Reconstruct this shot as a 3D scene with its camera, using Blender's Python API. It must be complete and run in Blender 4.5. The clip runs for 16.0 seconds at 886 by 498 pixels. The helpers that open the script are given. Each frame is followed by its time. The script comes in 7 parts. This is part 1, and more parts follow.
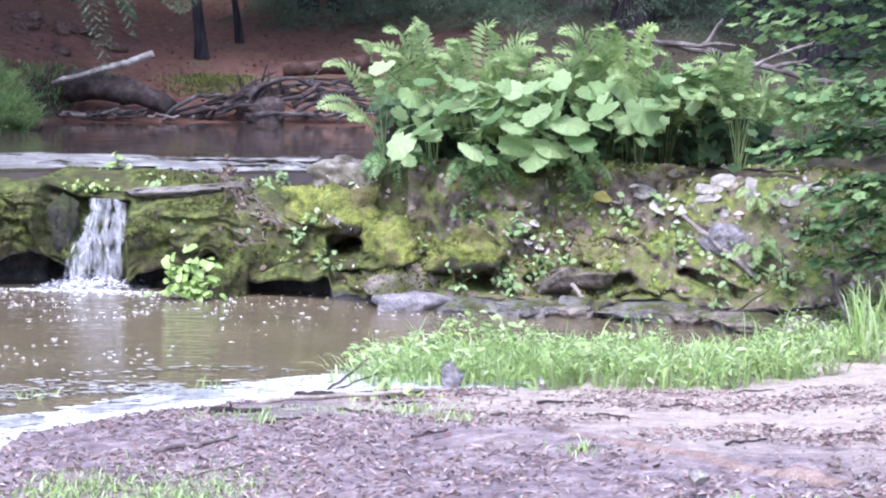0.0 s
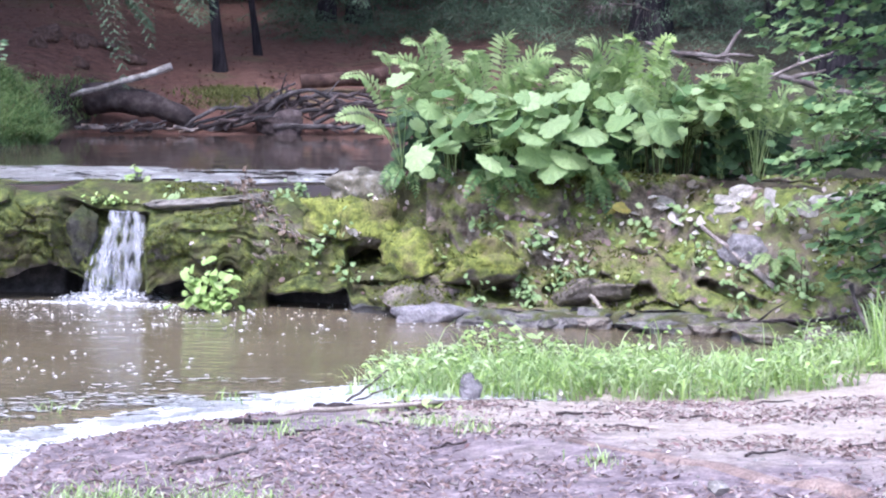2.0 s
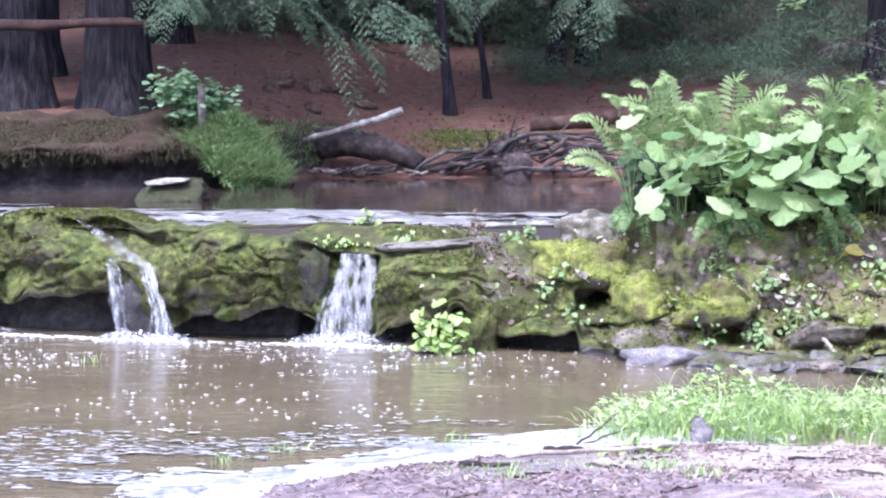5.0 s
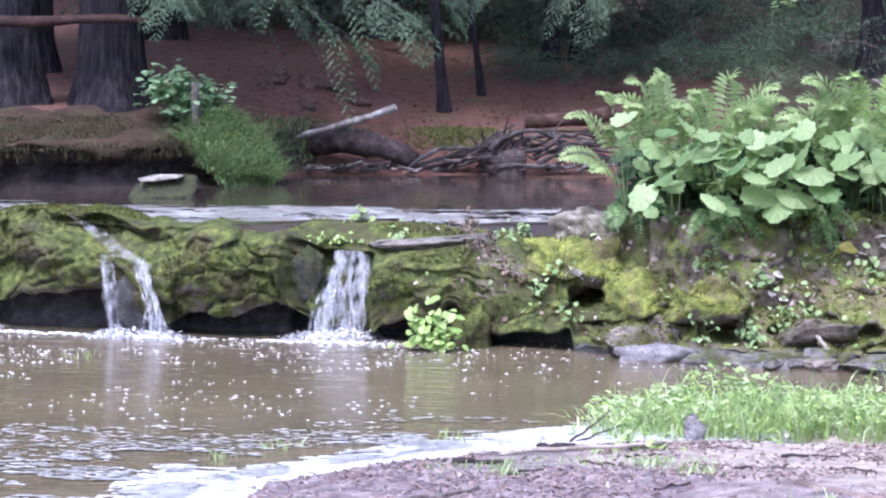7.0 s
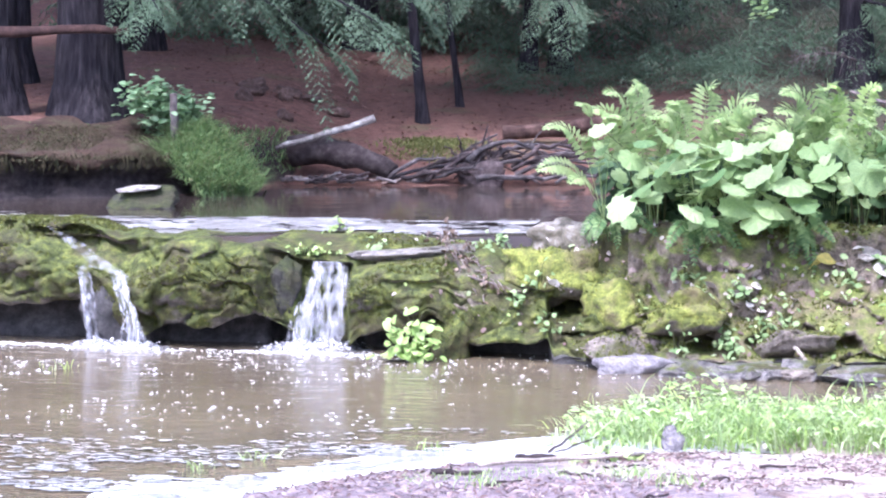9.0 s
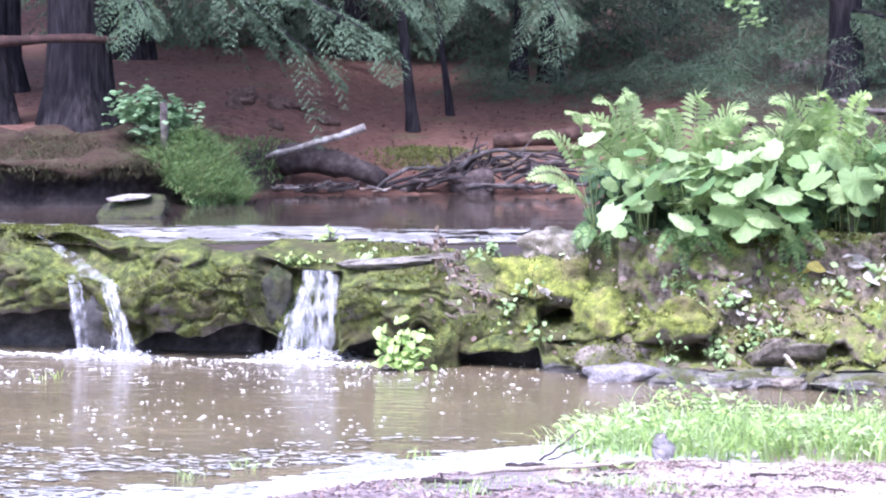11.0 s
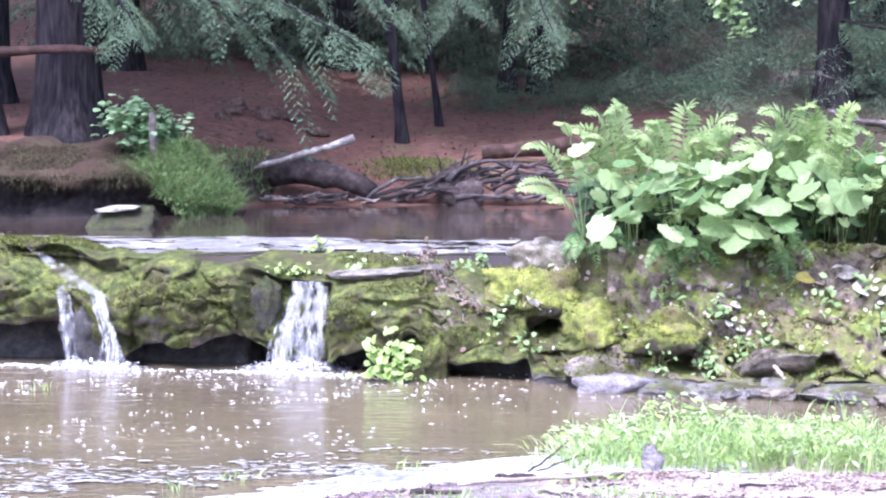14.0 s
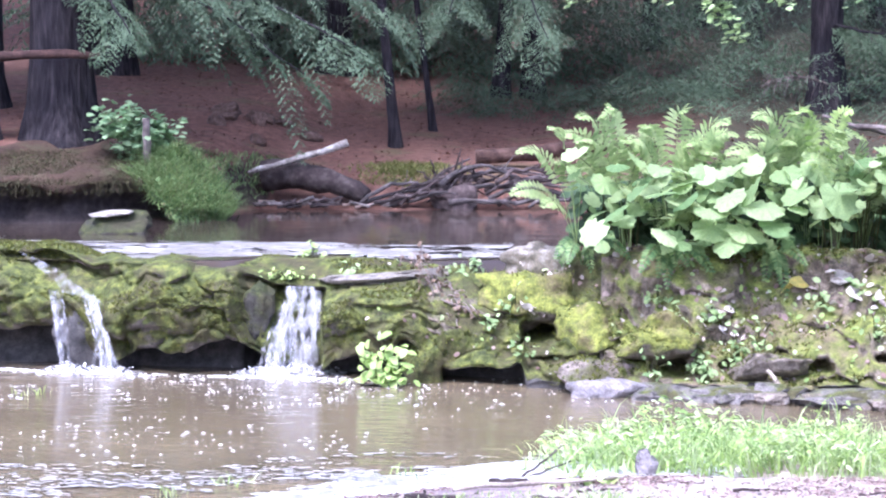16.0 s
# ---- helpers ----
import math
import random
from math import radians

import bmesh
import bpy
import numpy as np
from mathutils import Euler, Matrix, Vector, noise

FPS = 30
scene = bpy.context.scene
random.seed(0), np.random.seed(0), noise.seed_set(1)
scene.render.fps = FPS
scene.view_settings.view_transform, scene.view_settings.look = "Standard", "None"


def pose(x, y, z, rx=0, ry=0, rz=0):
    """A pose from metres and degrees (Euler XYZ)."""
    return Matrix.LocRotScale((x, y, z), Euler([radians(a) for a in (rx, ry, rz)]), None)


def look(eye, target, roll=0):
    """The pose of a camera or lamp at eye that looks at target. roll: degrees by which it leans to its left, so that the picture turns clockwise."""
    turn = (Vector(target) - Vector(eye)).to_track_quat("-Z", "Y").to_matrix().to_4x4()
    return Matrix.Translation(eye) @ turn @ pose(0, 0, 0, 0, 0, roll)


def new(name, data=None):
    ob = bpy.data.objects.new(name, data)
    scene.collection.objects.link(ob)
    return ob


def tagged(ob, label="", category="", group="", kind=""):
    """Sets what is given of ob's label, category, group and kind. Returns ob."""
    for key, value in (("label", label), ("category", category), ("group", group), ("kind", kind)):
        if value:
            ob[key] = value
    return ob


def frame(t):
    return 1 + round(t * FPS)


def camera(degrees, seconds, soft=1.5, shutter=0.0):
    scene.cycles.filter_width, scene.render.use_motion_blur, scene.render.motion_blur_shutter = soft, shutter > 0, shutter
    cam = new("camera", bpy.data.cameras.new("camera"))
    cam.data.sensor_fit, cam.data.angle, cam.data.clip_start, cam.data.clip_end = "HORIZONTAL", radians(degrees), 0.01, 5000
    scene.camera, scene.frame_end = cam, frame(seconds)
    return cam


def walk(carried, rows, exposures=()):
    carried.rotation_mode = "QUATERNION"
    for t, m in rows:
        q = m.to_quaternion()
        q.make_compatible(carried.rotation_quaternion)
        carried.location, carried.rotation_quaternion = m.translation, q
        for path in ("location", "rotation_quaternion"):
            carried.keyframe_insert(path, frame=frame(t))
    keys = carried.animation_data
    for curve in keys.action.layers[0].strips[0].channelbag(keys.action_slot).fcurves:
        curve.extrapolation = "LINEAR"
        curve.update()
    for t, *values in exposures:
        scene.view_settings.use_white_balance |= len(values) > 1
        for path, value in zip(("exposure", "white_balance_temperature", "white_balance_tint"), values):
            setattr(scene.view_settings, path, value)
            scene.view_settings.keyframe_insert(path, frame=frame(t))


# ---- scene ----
cam = camera(22.18, 16.0, soft=2.15)
PATH = [
    (0.0, pose(0, 0, 2.6, 83.716, 0, -0.058) @ pose(0, 0, 0, 0, 0, 0.664)),
    (0.5, pose(0, 0, 2.6, 83.800, 0, 0.051) @ pose(0, 0, 0, 0, 0, 0.631)),
    (1.0, pose(0, 0, 2.6, 83.844, 0, 0.146) @ pose(0, 0, 0, 0, 0, 0.638)),
    (1.5, pose(0, 0, 2.6, 83.886, 0, 0.235) @ pose(0, 0, 0, 0, 0, 0.514)),
    (2.0, pose(0, 0, 2.6, 84.004, 0, 0.419) @ pose(0, 0, 0, 0, 0, 0.471)),
    (2.5, pose(0, 0, 2.6, 84.059, 0, 0.492) @ pose(0, 0, 0, 0, 0, 0.405)),
    (3.0, pose(0, 0, 2.6, 84.126, 0, 0.587) @ pose(0, 0, 0, 0, 0, 0.399)),
    (3.5, pose(0, 0, 2.6, 84.090, 0, 1.586) @ pose(0, 0, 0, 0, 0, 0.256)),
    (3.6, pose(0, 0, 2.6, 84.175, 0, 2.251) @ pose(0, 0, 0, 0, 0, 0.160)),
    (3.7, pose(0, 0, 2.6, 84.245, 0, 3.115) @ pose(0, 0, 0, 0, 0, 0.050)),
    (3.8, pose(0, 0, 2.6, 84.346, 0, 3.834) @ pose(0, 0, 0, 0, 0, -0.060)),
    (3.9, pose(0, 0, 2.6, 84.420, 0, 4.308) @ pose(0, 0, 0, 0, 0, -0.160)),
    (4.0, pose(0, 0, 2.6, 84.480, 0, 4.624) @ pose(0, 0, 0, 0, 0, -0.241)),
    (4.5, pose(0, 0, 2.6, 84.727, 0, 5.104) @ pose(0, 0, 0, 0, 0, -0.343)),
    (5.0, pose(0, 0, 2.6, 85.067, 0, 6.260) @ pose(0, 0, 0, 0, 0, -0.137)),
    (7.3, pose(0, 0, 2.6, 84.986, 0, 6.081) @ pose(0, 0, 0, 0, 0, -0.008)),
    (7.5, pose(0, 0, 2.6, 85.136, 0, 6.048) @ pose(0, 0, 0, 0, 0, 0.019)),
    (8.0, pose(0, 0, 2.6, 85.242, 0, 5.615) @ pose(0, 0, 0, 0, 0, 0.000)),
    (8.5, pose(0, 0, 2.6, 85.209, 0, 5.632) @ pose(0, 0, 0, 0, 0, 0.031)),
    (9.0, pose(0, 0, 2.6, 85.269, 0, 5.551) @ pose(0, 0, 0, 0, 0, 0.044)),
    (11.5, pose(0, 0, 2.6, 85.580, 0, 5.277) @ pose(0, 0, 0, 0, 0, -0.026)),
    (12.0, pose(0, 0, 2.6, 85.663, 0, 5.239) @ pose(0, 0, 0, 0, 0, -0.047)),
    (12.5, pose(0, 0, 2.6, 85.646, 0, 5.151) @ pose(0, 0, 0, 0, 0, -0.050)),
    (13.0, pose(0, 0, 2.6, 85.664, 0, 5.110) @ pose(0, 0, 0, 0, 0, -0.041)),
    (13.5, pose(0, 0, 2.6, 85.725, 0, 5.081) @ pose(0, 0, 0, 0, 0, -0.016)),
    (14.0, pose(0, 0, 2.6, 85.764, 0, 5.031) @ pose(0, 0, 0, 0, 0, -0.023)),
    (14.5, pose(0, 0, 2.6, 85.774, 0, 4.997) @ pose(0, 0, 0, 0, 0, -0.026)),
    (15.0, pose(0, 0, 2.6, 85.822, 0, 4.958) @ pose(0, 0, 0, 0, 0, -0.026)),
    (15.5, pose(0, 0, 2.6, 85.883, 0, 4.935) @ pose(0, 0, 0, 0, 0, -0.029)),
    (16.0, pose(0, 0, 2.6, 85.884, 0, 4.870) @ pose(0, 0, 0, 0, 0, -0.023)),
]
walk(cam, PATH, [(0.0, 1.53, 5220, 18), (3.2, 1.57, 5220, 18), (5.0, 1.78, 5190, 20), (7.3, 1.46, 5190, 20), (7.5, 1.50, 5190, 20), (8.0, 1.67, 5200, 20), (8.5, 1.97, 5200, 22), (9.0, 2.01, 5200, 22), (12.0, 2.08, 5190, 24), (16.0, 2.08, 5190, 24)])

# ---- light: bright overcast sky over the open creek ----
SUN_EL, SUN_AZ = 58.0, 200.0
world = bpy.data.worlds.new("sky")
scene.world = world
world.use_nodes = True
wn = world.node_tree
sky = wn.nodes.new("ShaderNodeTexSky")
sky.sky_type, sky.sun_disc = "NISHITA", False
sky.sun_elevation, sky.sun_rotation = radians(SUN_EL), radians(SUN_AZ)
sky.air_density, sky.dust_density, sky.ozone_density = 1.0, 5.0, 1.0
wn.nodes["Background"].inputs["Strength"].default_value = 0.13
wn.links.new(sky.outputs[0], wn.nodes["Background"].inputs["Color"])
sun = new("sun", bpy.data.lights.new("sun", "SUN"))
sun.data.energy, sun.data.angle, sun.data.color = 1.5, radians(14), (1.0, 0.95, 0.88)
a, e = radians(SUN_AZ), radians(SUN_EL)
sun.matrix_world = look(Vector((math.sin(a) * math.cos(e), math.cos(a) * math.cos(e), math.sin(e))) * 60, (0, 0, 0))

rng = np.random.default_rng(7)
rnd = random.Random(11)


# ---- numeric helpers ----
def interp(v, keys, vals):
    return np.interp(v, keys, vals)


def sstep(lo, hi, v):
    s = np.clip((np.asarray(v, float) - lo) / (hi - lo), 0, 1)
    return s * s * (3 - 2 * s)


TABLE = rng.random((256, 256))


def vnoise(x, y, seed=0):
    """Smooth value noise in -1..1."""
    x, y = np.asarray(x, float) + seed * 17.31, np.asarray(y, float) + seed * 9.77
    ix, iy = np.floor(x).astype(int), np.floor(y).astype(int)
    fx, fy = x - ix, y - iy
    fx, fy = fx * fx * (3 - 2 * fx), fy * fy * (3 - 2 * fy)
    g = lambda a, b: TABLE[(ix + a) % 256, (iy + b) % 256]
    return 2 * ((g(0, 0) * (1 - fx) + g(1, 0) * fx) * (1 - fy) + (g(0, 1) * (1 - fx) + g(1, 1) * fx) * fy) - 1


def fbm(x, y, scale, octaves=4, seed=0, gain=0.5):
    total, amp = 0, 1
    for o in range(octaves):
        total = total + amp * vnoise(np.asarray(x) / scale * 2 ** o, np.asarray(y) / scale * 2 ** o, seed + o)
        amp *= gain
    return total


# ---- materials ----
def material(name):
    m = bpy.data.materials.new(name)
    m.use_nodes = True
    return m, m.node_tree, m.node_tree.nodes["Principled BSDF"]


def node(nt, kind, **values):
    n = nt.nodes.new(kind)
    for key, value in values.items():
        n.inputs[key].default_value = value
    return n


def noise_tex(nt, scale, detail=4.0, rough=0.55, coords="Object"):
    tc = nt.nodes.new("ShaderNodeTexCoord")
    n = node(nt, "ShaderNodeTexNoise", Scale=scale, Detail=detail, Roughness=rough)
    nt.links.new(tc.outputs[coords], n.inputs["Vector"])
    return n


def ramp(nt, source, stops):
    r = nt.nodes.new("ShaderNodeValToRGB")
    el = r.color_ramp.elements
    while len(el) < len(stops):
        el.new(0.5)
    for e_, (p, c) in zip(el, stops):
        e_.position, e_.color = p, (*c, 1) if len(c) == 3 else c
    nt.links.new(source, r.inputs[0])
    return r


def mix(nt, fac, a_, b_, mode="MIX"):
    m = nt.nodes.new("ShaderNodeMix")
    m.data_type, m.blend_type = "RGBA", mode
    for sock, val in ((m.inputs[0], fac), (m.inputs[6], a_), (m.inputs[7], b_)):
        if isinstance(val, (int, float)):
            sock.default_value = val
        elif isinstance(val, tuple):
            sock.default_value = (*val, 1)
        else:
            nt.links.new(val, sock)
    return m.outputs[2]


def bump(nt, bsdf, source, strength=0.5, distance=0.02):
    b = node(nt, "ShaderNodeBump", Strength=strength, Distance=distance)
    nt.links.new(source, b.inputs["Height"])
    nt.links.new(b.outputs[0], bsdf.inputs["Normal"])


def mottled(name, dark, mid, light, scale=6.0, rough=0.85, relief=0.6, distance=0.02, spec=0.3, vary=0.0):
    """Natural surface: large stains and fine grain in three tones."""
    m, nt, b = material(name)
    n1, n2 = noise_tex(nt, scale, 6, 0.6), noise_tex(nt, scale * 9, 4, 0.6)
    r1 = ramp(nt, n1.outputs[0], [(0.3, dark), (0.5, mid), (0.72, light)])
    r2 = ramp(nt, n2.outputs[0], [(0.3, (0.62, 0.62, 0.62)), (0.7, (1.25, 1.25, 1.25))])
    col = mix(nt, 1.0, r1.outputs[0], r2.outputs[0], "MULTIPLY")
    if vary:
        oi = nt.nodes.new("ShaderNodeObjectInfo")
        r3 = ramp(nt, oi.outputs["Random"], [(0, (1 - vary,) * 3), (1, (1 + vary,) * 3)])
        col = mix(nt, 1.0, col, r3.outputs[0], "MULTIPLY")
    nt.links.new(col, b.inputs["Base Color"])
    b.inputs["Roughness"].default_value = rough
    b.inputs["Specular IOR Level"].default_value = spec
    bump(nt, b, n2.outputs[0], relief, distance)
    return m


def leafy(name, tones, rough=0.5, translucent=0.35, spec=0.3):
    """Foliage: each leaf its own tone, with light coming through it."""
    m, nt, b = material(name)
    geo = nt.nodes.new("ShaderNodeNewGeometry")
    oi = nt.nodes.new("ShaderNodeObjectInfo")
    add = nt.nodes.new("ShaderNodeMath")
    add.operation = "ADD"
    nt.links.new(geo.outputs["Random Per Island"], add.inputs[0])
    nt.links.new(oi.outputs["Random"], add.inputs[1])
    fr = nt.nodes.new("ShaderNodeMath")
    fr.operation = "FRACT"
    nt.links.new(add.outputs[0], fr.inputs[0])
    r = ramp(nt, fr.outputs[0], [(i / (len(tones) - 1), c) for i, c in enumerate(tones)])
    n = noise_tex(nt, 25, 3)
    r2 = ramp(nt, n.outputs[0], [(0.3, (0.75, 0.78, 0.75)), (0.7, (1.2, 1.15, 1.1))])
    col = mix(nt, 1.0, r.outputs[0], r2.outputs[0], "MULTIPLY")
    nt.links.new(col, b.inputs["Base Color"])
    b.inputs["Roughness"].default_value = rough
    b.inputs["Specular IOR Level"].default_value = spec
    tr = nt.nodes.new("ShaderNodeBsdfTranslucent")
    nt.links.new(col, tr.inputs[0])
    ms = nt.nodes.new("ShaderNodeMixShader")
    ms.inputs[0].default_value = translucent
    nt.links.new(b.outputs[0], ms.inputs[1])
    nt.links.new(tr.outputs[0], ms.inputs[2])
    nt.links.new(ms.outputs[0], nt.nodes["Material Output"].inputs[0])
    return m


def ground_material():
    """Sand and mud beach, brown creek bed, and forest floor of fallen needles past the upper pool."""
    m, nt, b = material("ground")
    tc = nt.nodes.new("ShaderNodeTexCoord")
    sep = nt.nodes.new("ShaderNodeSeparateXYZ")
    nt.links.new(tc.outputs["Object"], sep.inputs[0])
    big, mid, fine = noise_tex(nt, 0.9, 5, 0.6), noise_tex(nt, 7, 5, 0.65), noise_tex(nt, 45, 4, 0.7)
    sand = ramp(nt, mid.outputs[0], [(0.3, (0.26, 0.21, 0.18)), (0.5, (0.39, 0.33, 0.285)), (0.75, (0.50, 0.43, 0.38))])
    mud = ramp(nt, mid.outputs[0], [(0.3, (0.085, 0.066, 0.076)), (0.5, (0.215, 0.17, 0.18)), (0.75, (0.44, 0.365, 0.36))])
    # sand lies to the right and along the edge of the creek
    fx = nt.nodes.new("ShaderNodeMath")
    fx.operation = "MULTIPLY_ADD"
    nt.links.new(sep.outputs[0], fx.inputs[0])
    fx.inputs[1].default_value, fx.inputs[2].default_value = 0.16, 0.02
    fy = nt.nodes.new("ShaderNodeMath")
    fy.operation = "MULTIPLY_ADD"
    nt.links.new(sep.outputs[1], fy.inputs[0])
    fy.inputs[1].default_value, fy.inputs[2].default_value = 0.13, -1.72
    s1 = nt.nodes.new("ShaderNodeMath")
    s1.operation = "ADD"
    nt.links.new(fx.outputs[0], s1.inputs[0])
    nt.links.new(fy.outputs[0], s1.inputs[1])
    s2 = nt.nodes.new("ShaderNodeMath")
    s2.operation = "ADD"
    nt.links.new(s1.outputs[0], s2.inputs[0])
    nt.links.new(big.outputs[0], s2.inputs[1])
    fsand = ramp(nt, s2.outputs[0], [(0.42, (0, 0, 0)), (0.62, (1, 1, 1))])
    beach = mix(nt, fsand.outputs[0], mud.outputs[0], sand.outputs[0])
    needles = ramp(nt, mid.outputs[0], [(0.3, (0.08, 0.041, 0.033)), (0.5, (0.145, 0.075, 0.058)), (0.75, (0.215, 0.12, 0.093))])
    greens = ramp(nt, big.outputs[0], [(0.56, (0, 0, 0)), (0.72, (0.5, 0.5, 0.5))])
    floor_ = mix(nt, greens.outputs[0], needles.outputs[0], (0.10, 0.12, 0.05))
    far = nt.nodes.new("ShaderNodeMath")
    far.operation = "GREATER_THAN"
    nt.links.new(sep.outputs[1], far.inputs[0])
    far.inputs[1].default_value = 19.0
    col = mix(nt, far.outputs[0], beach, floor_)
    # right-hand floor darker: shade under ferns and undergrowth put into its colour
    mw = nt.nodes.new("ShaderNodeMath")
    mw.operation = "MULTIPLY_ADD"
    nt.links.new(big.outputs[0], mw.inputs[0])
    mw.inputs[1].default_value = 0.9
    nt.links.new(fx.outputs[0], mw.inputs[2])
    mx = ramp(nt, mw.outputs[0], [(0.38, (0, 0, 0)), (0.72, (1, 1, 1))])
    my = nt.nodes.new("ShaderNodeMath")
    my.operation = "LESS_THAN"
    nt.links.new(sep.outputs[1], my.inputs[0])
    my.inputs[1].default_value = 70.0
    top_ = nt.nodes.new("ShaderNodeMath")
    top_.operation = "MULTIPLY"
    nt.links.new(mx.outputs[0], top_.inputs[0])
    nt.links.new(my.outputs[0], top_.inputs[1])
    top2 = nt.nodes.new("ShaderNodeMath")
    top2.operation = "MULTIPLY"
    nt.links.new(top_.outputs[0], top2.inputs[0])
    nt.links.new(far.outputs[0], top2.inputs[1])
    shade_floor = ramp(nt, mid.outputs[0], [(0.3, (0.03, 0.026, 0.018)), (0.6, (0.07, 0.06, 0.04)), (0.8, (0.10, 0.10, 0.05))])
    col = mix(nt, top2.outputs[0], col, shade_floor.outputs[0])
    # bare dark soil where the bank is cut steep
    geo = nt.nodes.new("ShaderNodeNewGeometry")
    sepn = nt.nodes.new("ShaderNodeSeparateXYZ")
    nt.links.new(geo.outputs["Normal"], sepn.inputs[0])
    fs_ = ramp(nt, sepn.outputs[2], [(0.60, (1, 1, 1)), (0.78, (0, 0, 0))])
    soil = ramp(nt, mid.outputs[0], [(0.3, (0.03, 0.022, 0.020)), (0.7, (0.08, 0.056, 0.047))])
    col = mix(nt, fs_.outputs[0], col, soil.outputs[0])
    r2 = ramp(nt, fine.outputs[0], [(0.3, (0.6, 0.6, 0.6)), (0.7, (1.3, 1.3, 1.3))])
    col = mix(nt, 1.0, col, r2.outputs[0], "MULTIPLY")
    nt.links.new(col, b.inputs["Base Color"])
    b.inputs["Roughness"].default_value = 0.9
    b.inputs["Specular IOR Level"].default_value = 0.2
    bump(nt, b, fine.outputs[0], 0.7, 0.02)
    return m


def rock_material(name, moss_amount, dark, light, moss=((0.025, 0.031, 0.011), (0.082, 0.098, 0.025), (0.19, 0.207, 0.047)), brown=(0.060, 0.05, 0.028)):
    """Bedrock with moss over the faces that look up, in patches."""
    m, nt, b = material(name)
    n1, n2, n3 = noise_tex(nt, 2.6, 6, 0.6), noise_tex(nt, 11, 5, 0.65), noise_tex(nt, 60, 3, 0.6)
    rock = ramp(nt, n2.outputs[0], [(0.3, dark), (0.6, light), (0.8, tuple(min(1, 1.3 * c) for c in light))])
    mc = ramp(nt, n2.outputs[0], [(0.32, moss[0]), (0.52, moss[1]), (0.72, moss[2])])
    geo = nt.nodes.new("ShaderNodeNewGeometry")
    sep = nt.nodes.new("ShaderNodeSeparateXYZ")
    nt.links.new(geo.outputs["Normal"], sep.inputs[0])
    up = nt.nodes.new("ShaderNodeMath")
    up.operation = "MULTIPLY_ADD"
    nt.links.new(sep.outputs[2], up.inputs[0])
    up.inputs[1].default_value, up.inputs[2].default_value = 0.30, moss_amount - 0.62
    f = nt.nodes.new("ShaderNodeMath")
    f.operation = "ADD"
    nt.links.new(up.outputs[0], f.inputs[0])
    nt.links.new(n1.outputs[0], f.inputs[1])
    fm = ramp(nt, f.outputs[0], [(0.40, (0, 0, 0)), (0.52, (1, 1, 1))])
    n4 = noise_tex(nt, 3.2, 6, 0.65)
    fb = ramp(nt, n4.outputs[0], [(0.45, (0, 0, 0)), (0.62, (0.85, 0.85, 0.85))])
    mc2 = mix(nt, fb.outputs[0], mc.outputs[0], brown)
    col = mix(nt, fm.outputs[0], rock.outputs[0], mc2)
    r3 = ramp(nt, n3.outputs[0], [(0.3, (0.65, 0.65, 0.65)), (0.7, (1.25, 1.25, 1.25))])
    col = mix(nt, 1.0, col, r3.outputs[0], "MULTIPLY")
    nt.links.new(col, b.inputs["Base Color"])
    b.inputs["Roughness"].default_value = 0.8
    b.inputs["Specular IOR Level"].default_value = 0.3
    hsum = nt.nodes.new("ShaderNodeMath")
    hsum.operation = "MULTIPLY_ADD"
    nt.links.new(n2.outputs[0], hsum.inputs[0])
    hsum.inputs[1].default_value = 3.0
    nt.links.new(n3.outputs[0], hsum.inputs[2])
    bump(nt, b, hsum.outputs[0], 0.7, 0.02)
    return m


def water_material(name, color, scale, strength, rough=0.04):
    m, nt, b = material(name)
    tc = nt.nodes.new("ShaderNodeTexCoord")
    mp = nt.nodes.new("ShaderNodeMapping")
    mp.inputs["Scale"].default_value = (0.55, 1.6, 1)
    nt.links.new(tc.outputs["Object"], mp.inputs[0])
    n = node(nt, "ShaderNodeTexNoise", Scale=scale, Detail=3.0, Roughness=0.5)
    nt.links.new(mp.outputs[0], n.inputs["Vector"])
    n1 = noise_tex(nt, 0.7, 3)
    r = ramp(nt, n1.outputs[0], [(0.3, tuple(0.8 * c for c in color)), (0.7, tuple(1.2 * c for c in color))])
    nt.links.new(r.outputs[0], b.inputs["Base Color"])
    b.inputs["Roughness"].default_value = rough
    b.inputs["IOR"].default_value = 1.33
    bump(nt, b, n.outputs[0], strength, 0.05)
    return m


def foam_material(name, stretch, lo, hi):
    """Falling and broken water: white, ragged, partly clear."""
    m, nt, b = material(name)
    tc = nt.nodes.new("ShaderNodeTexCoord")
    mp = nt.nodes.new("ShaderNodeMapping")
    mp.inputs["Scale"].default_value = stretch
    nt.links.new(tc.outputs["Object"], mp.inputs[0])
    n = node(nt, "ShaderNodeTexNoise", Scale=2.0, Detail=5.0, Roughness=0.65)
    nt.links.new(mp.outputs[0], n.inputs["Vector"])
    r = ramp(nt, n.outputs[0], [(lo, (0, 0, 0)), (hi, (1, 1, 1))])
    b.inputs["Base Color"].default_value = (0.52, 0.52, 0.57, 1)
    b.inputs["Roughness"].default_value = 0.35
    nt.links.new(r.outputs[0], b.inputs["Alpha"])
    bump(nt, b, n.outputs[0], 0.7, 0.03)
    return m


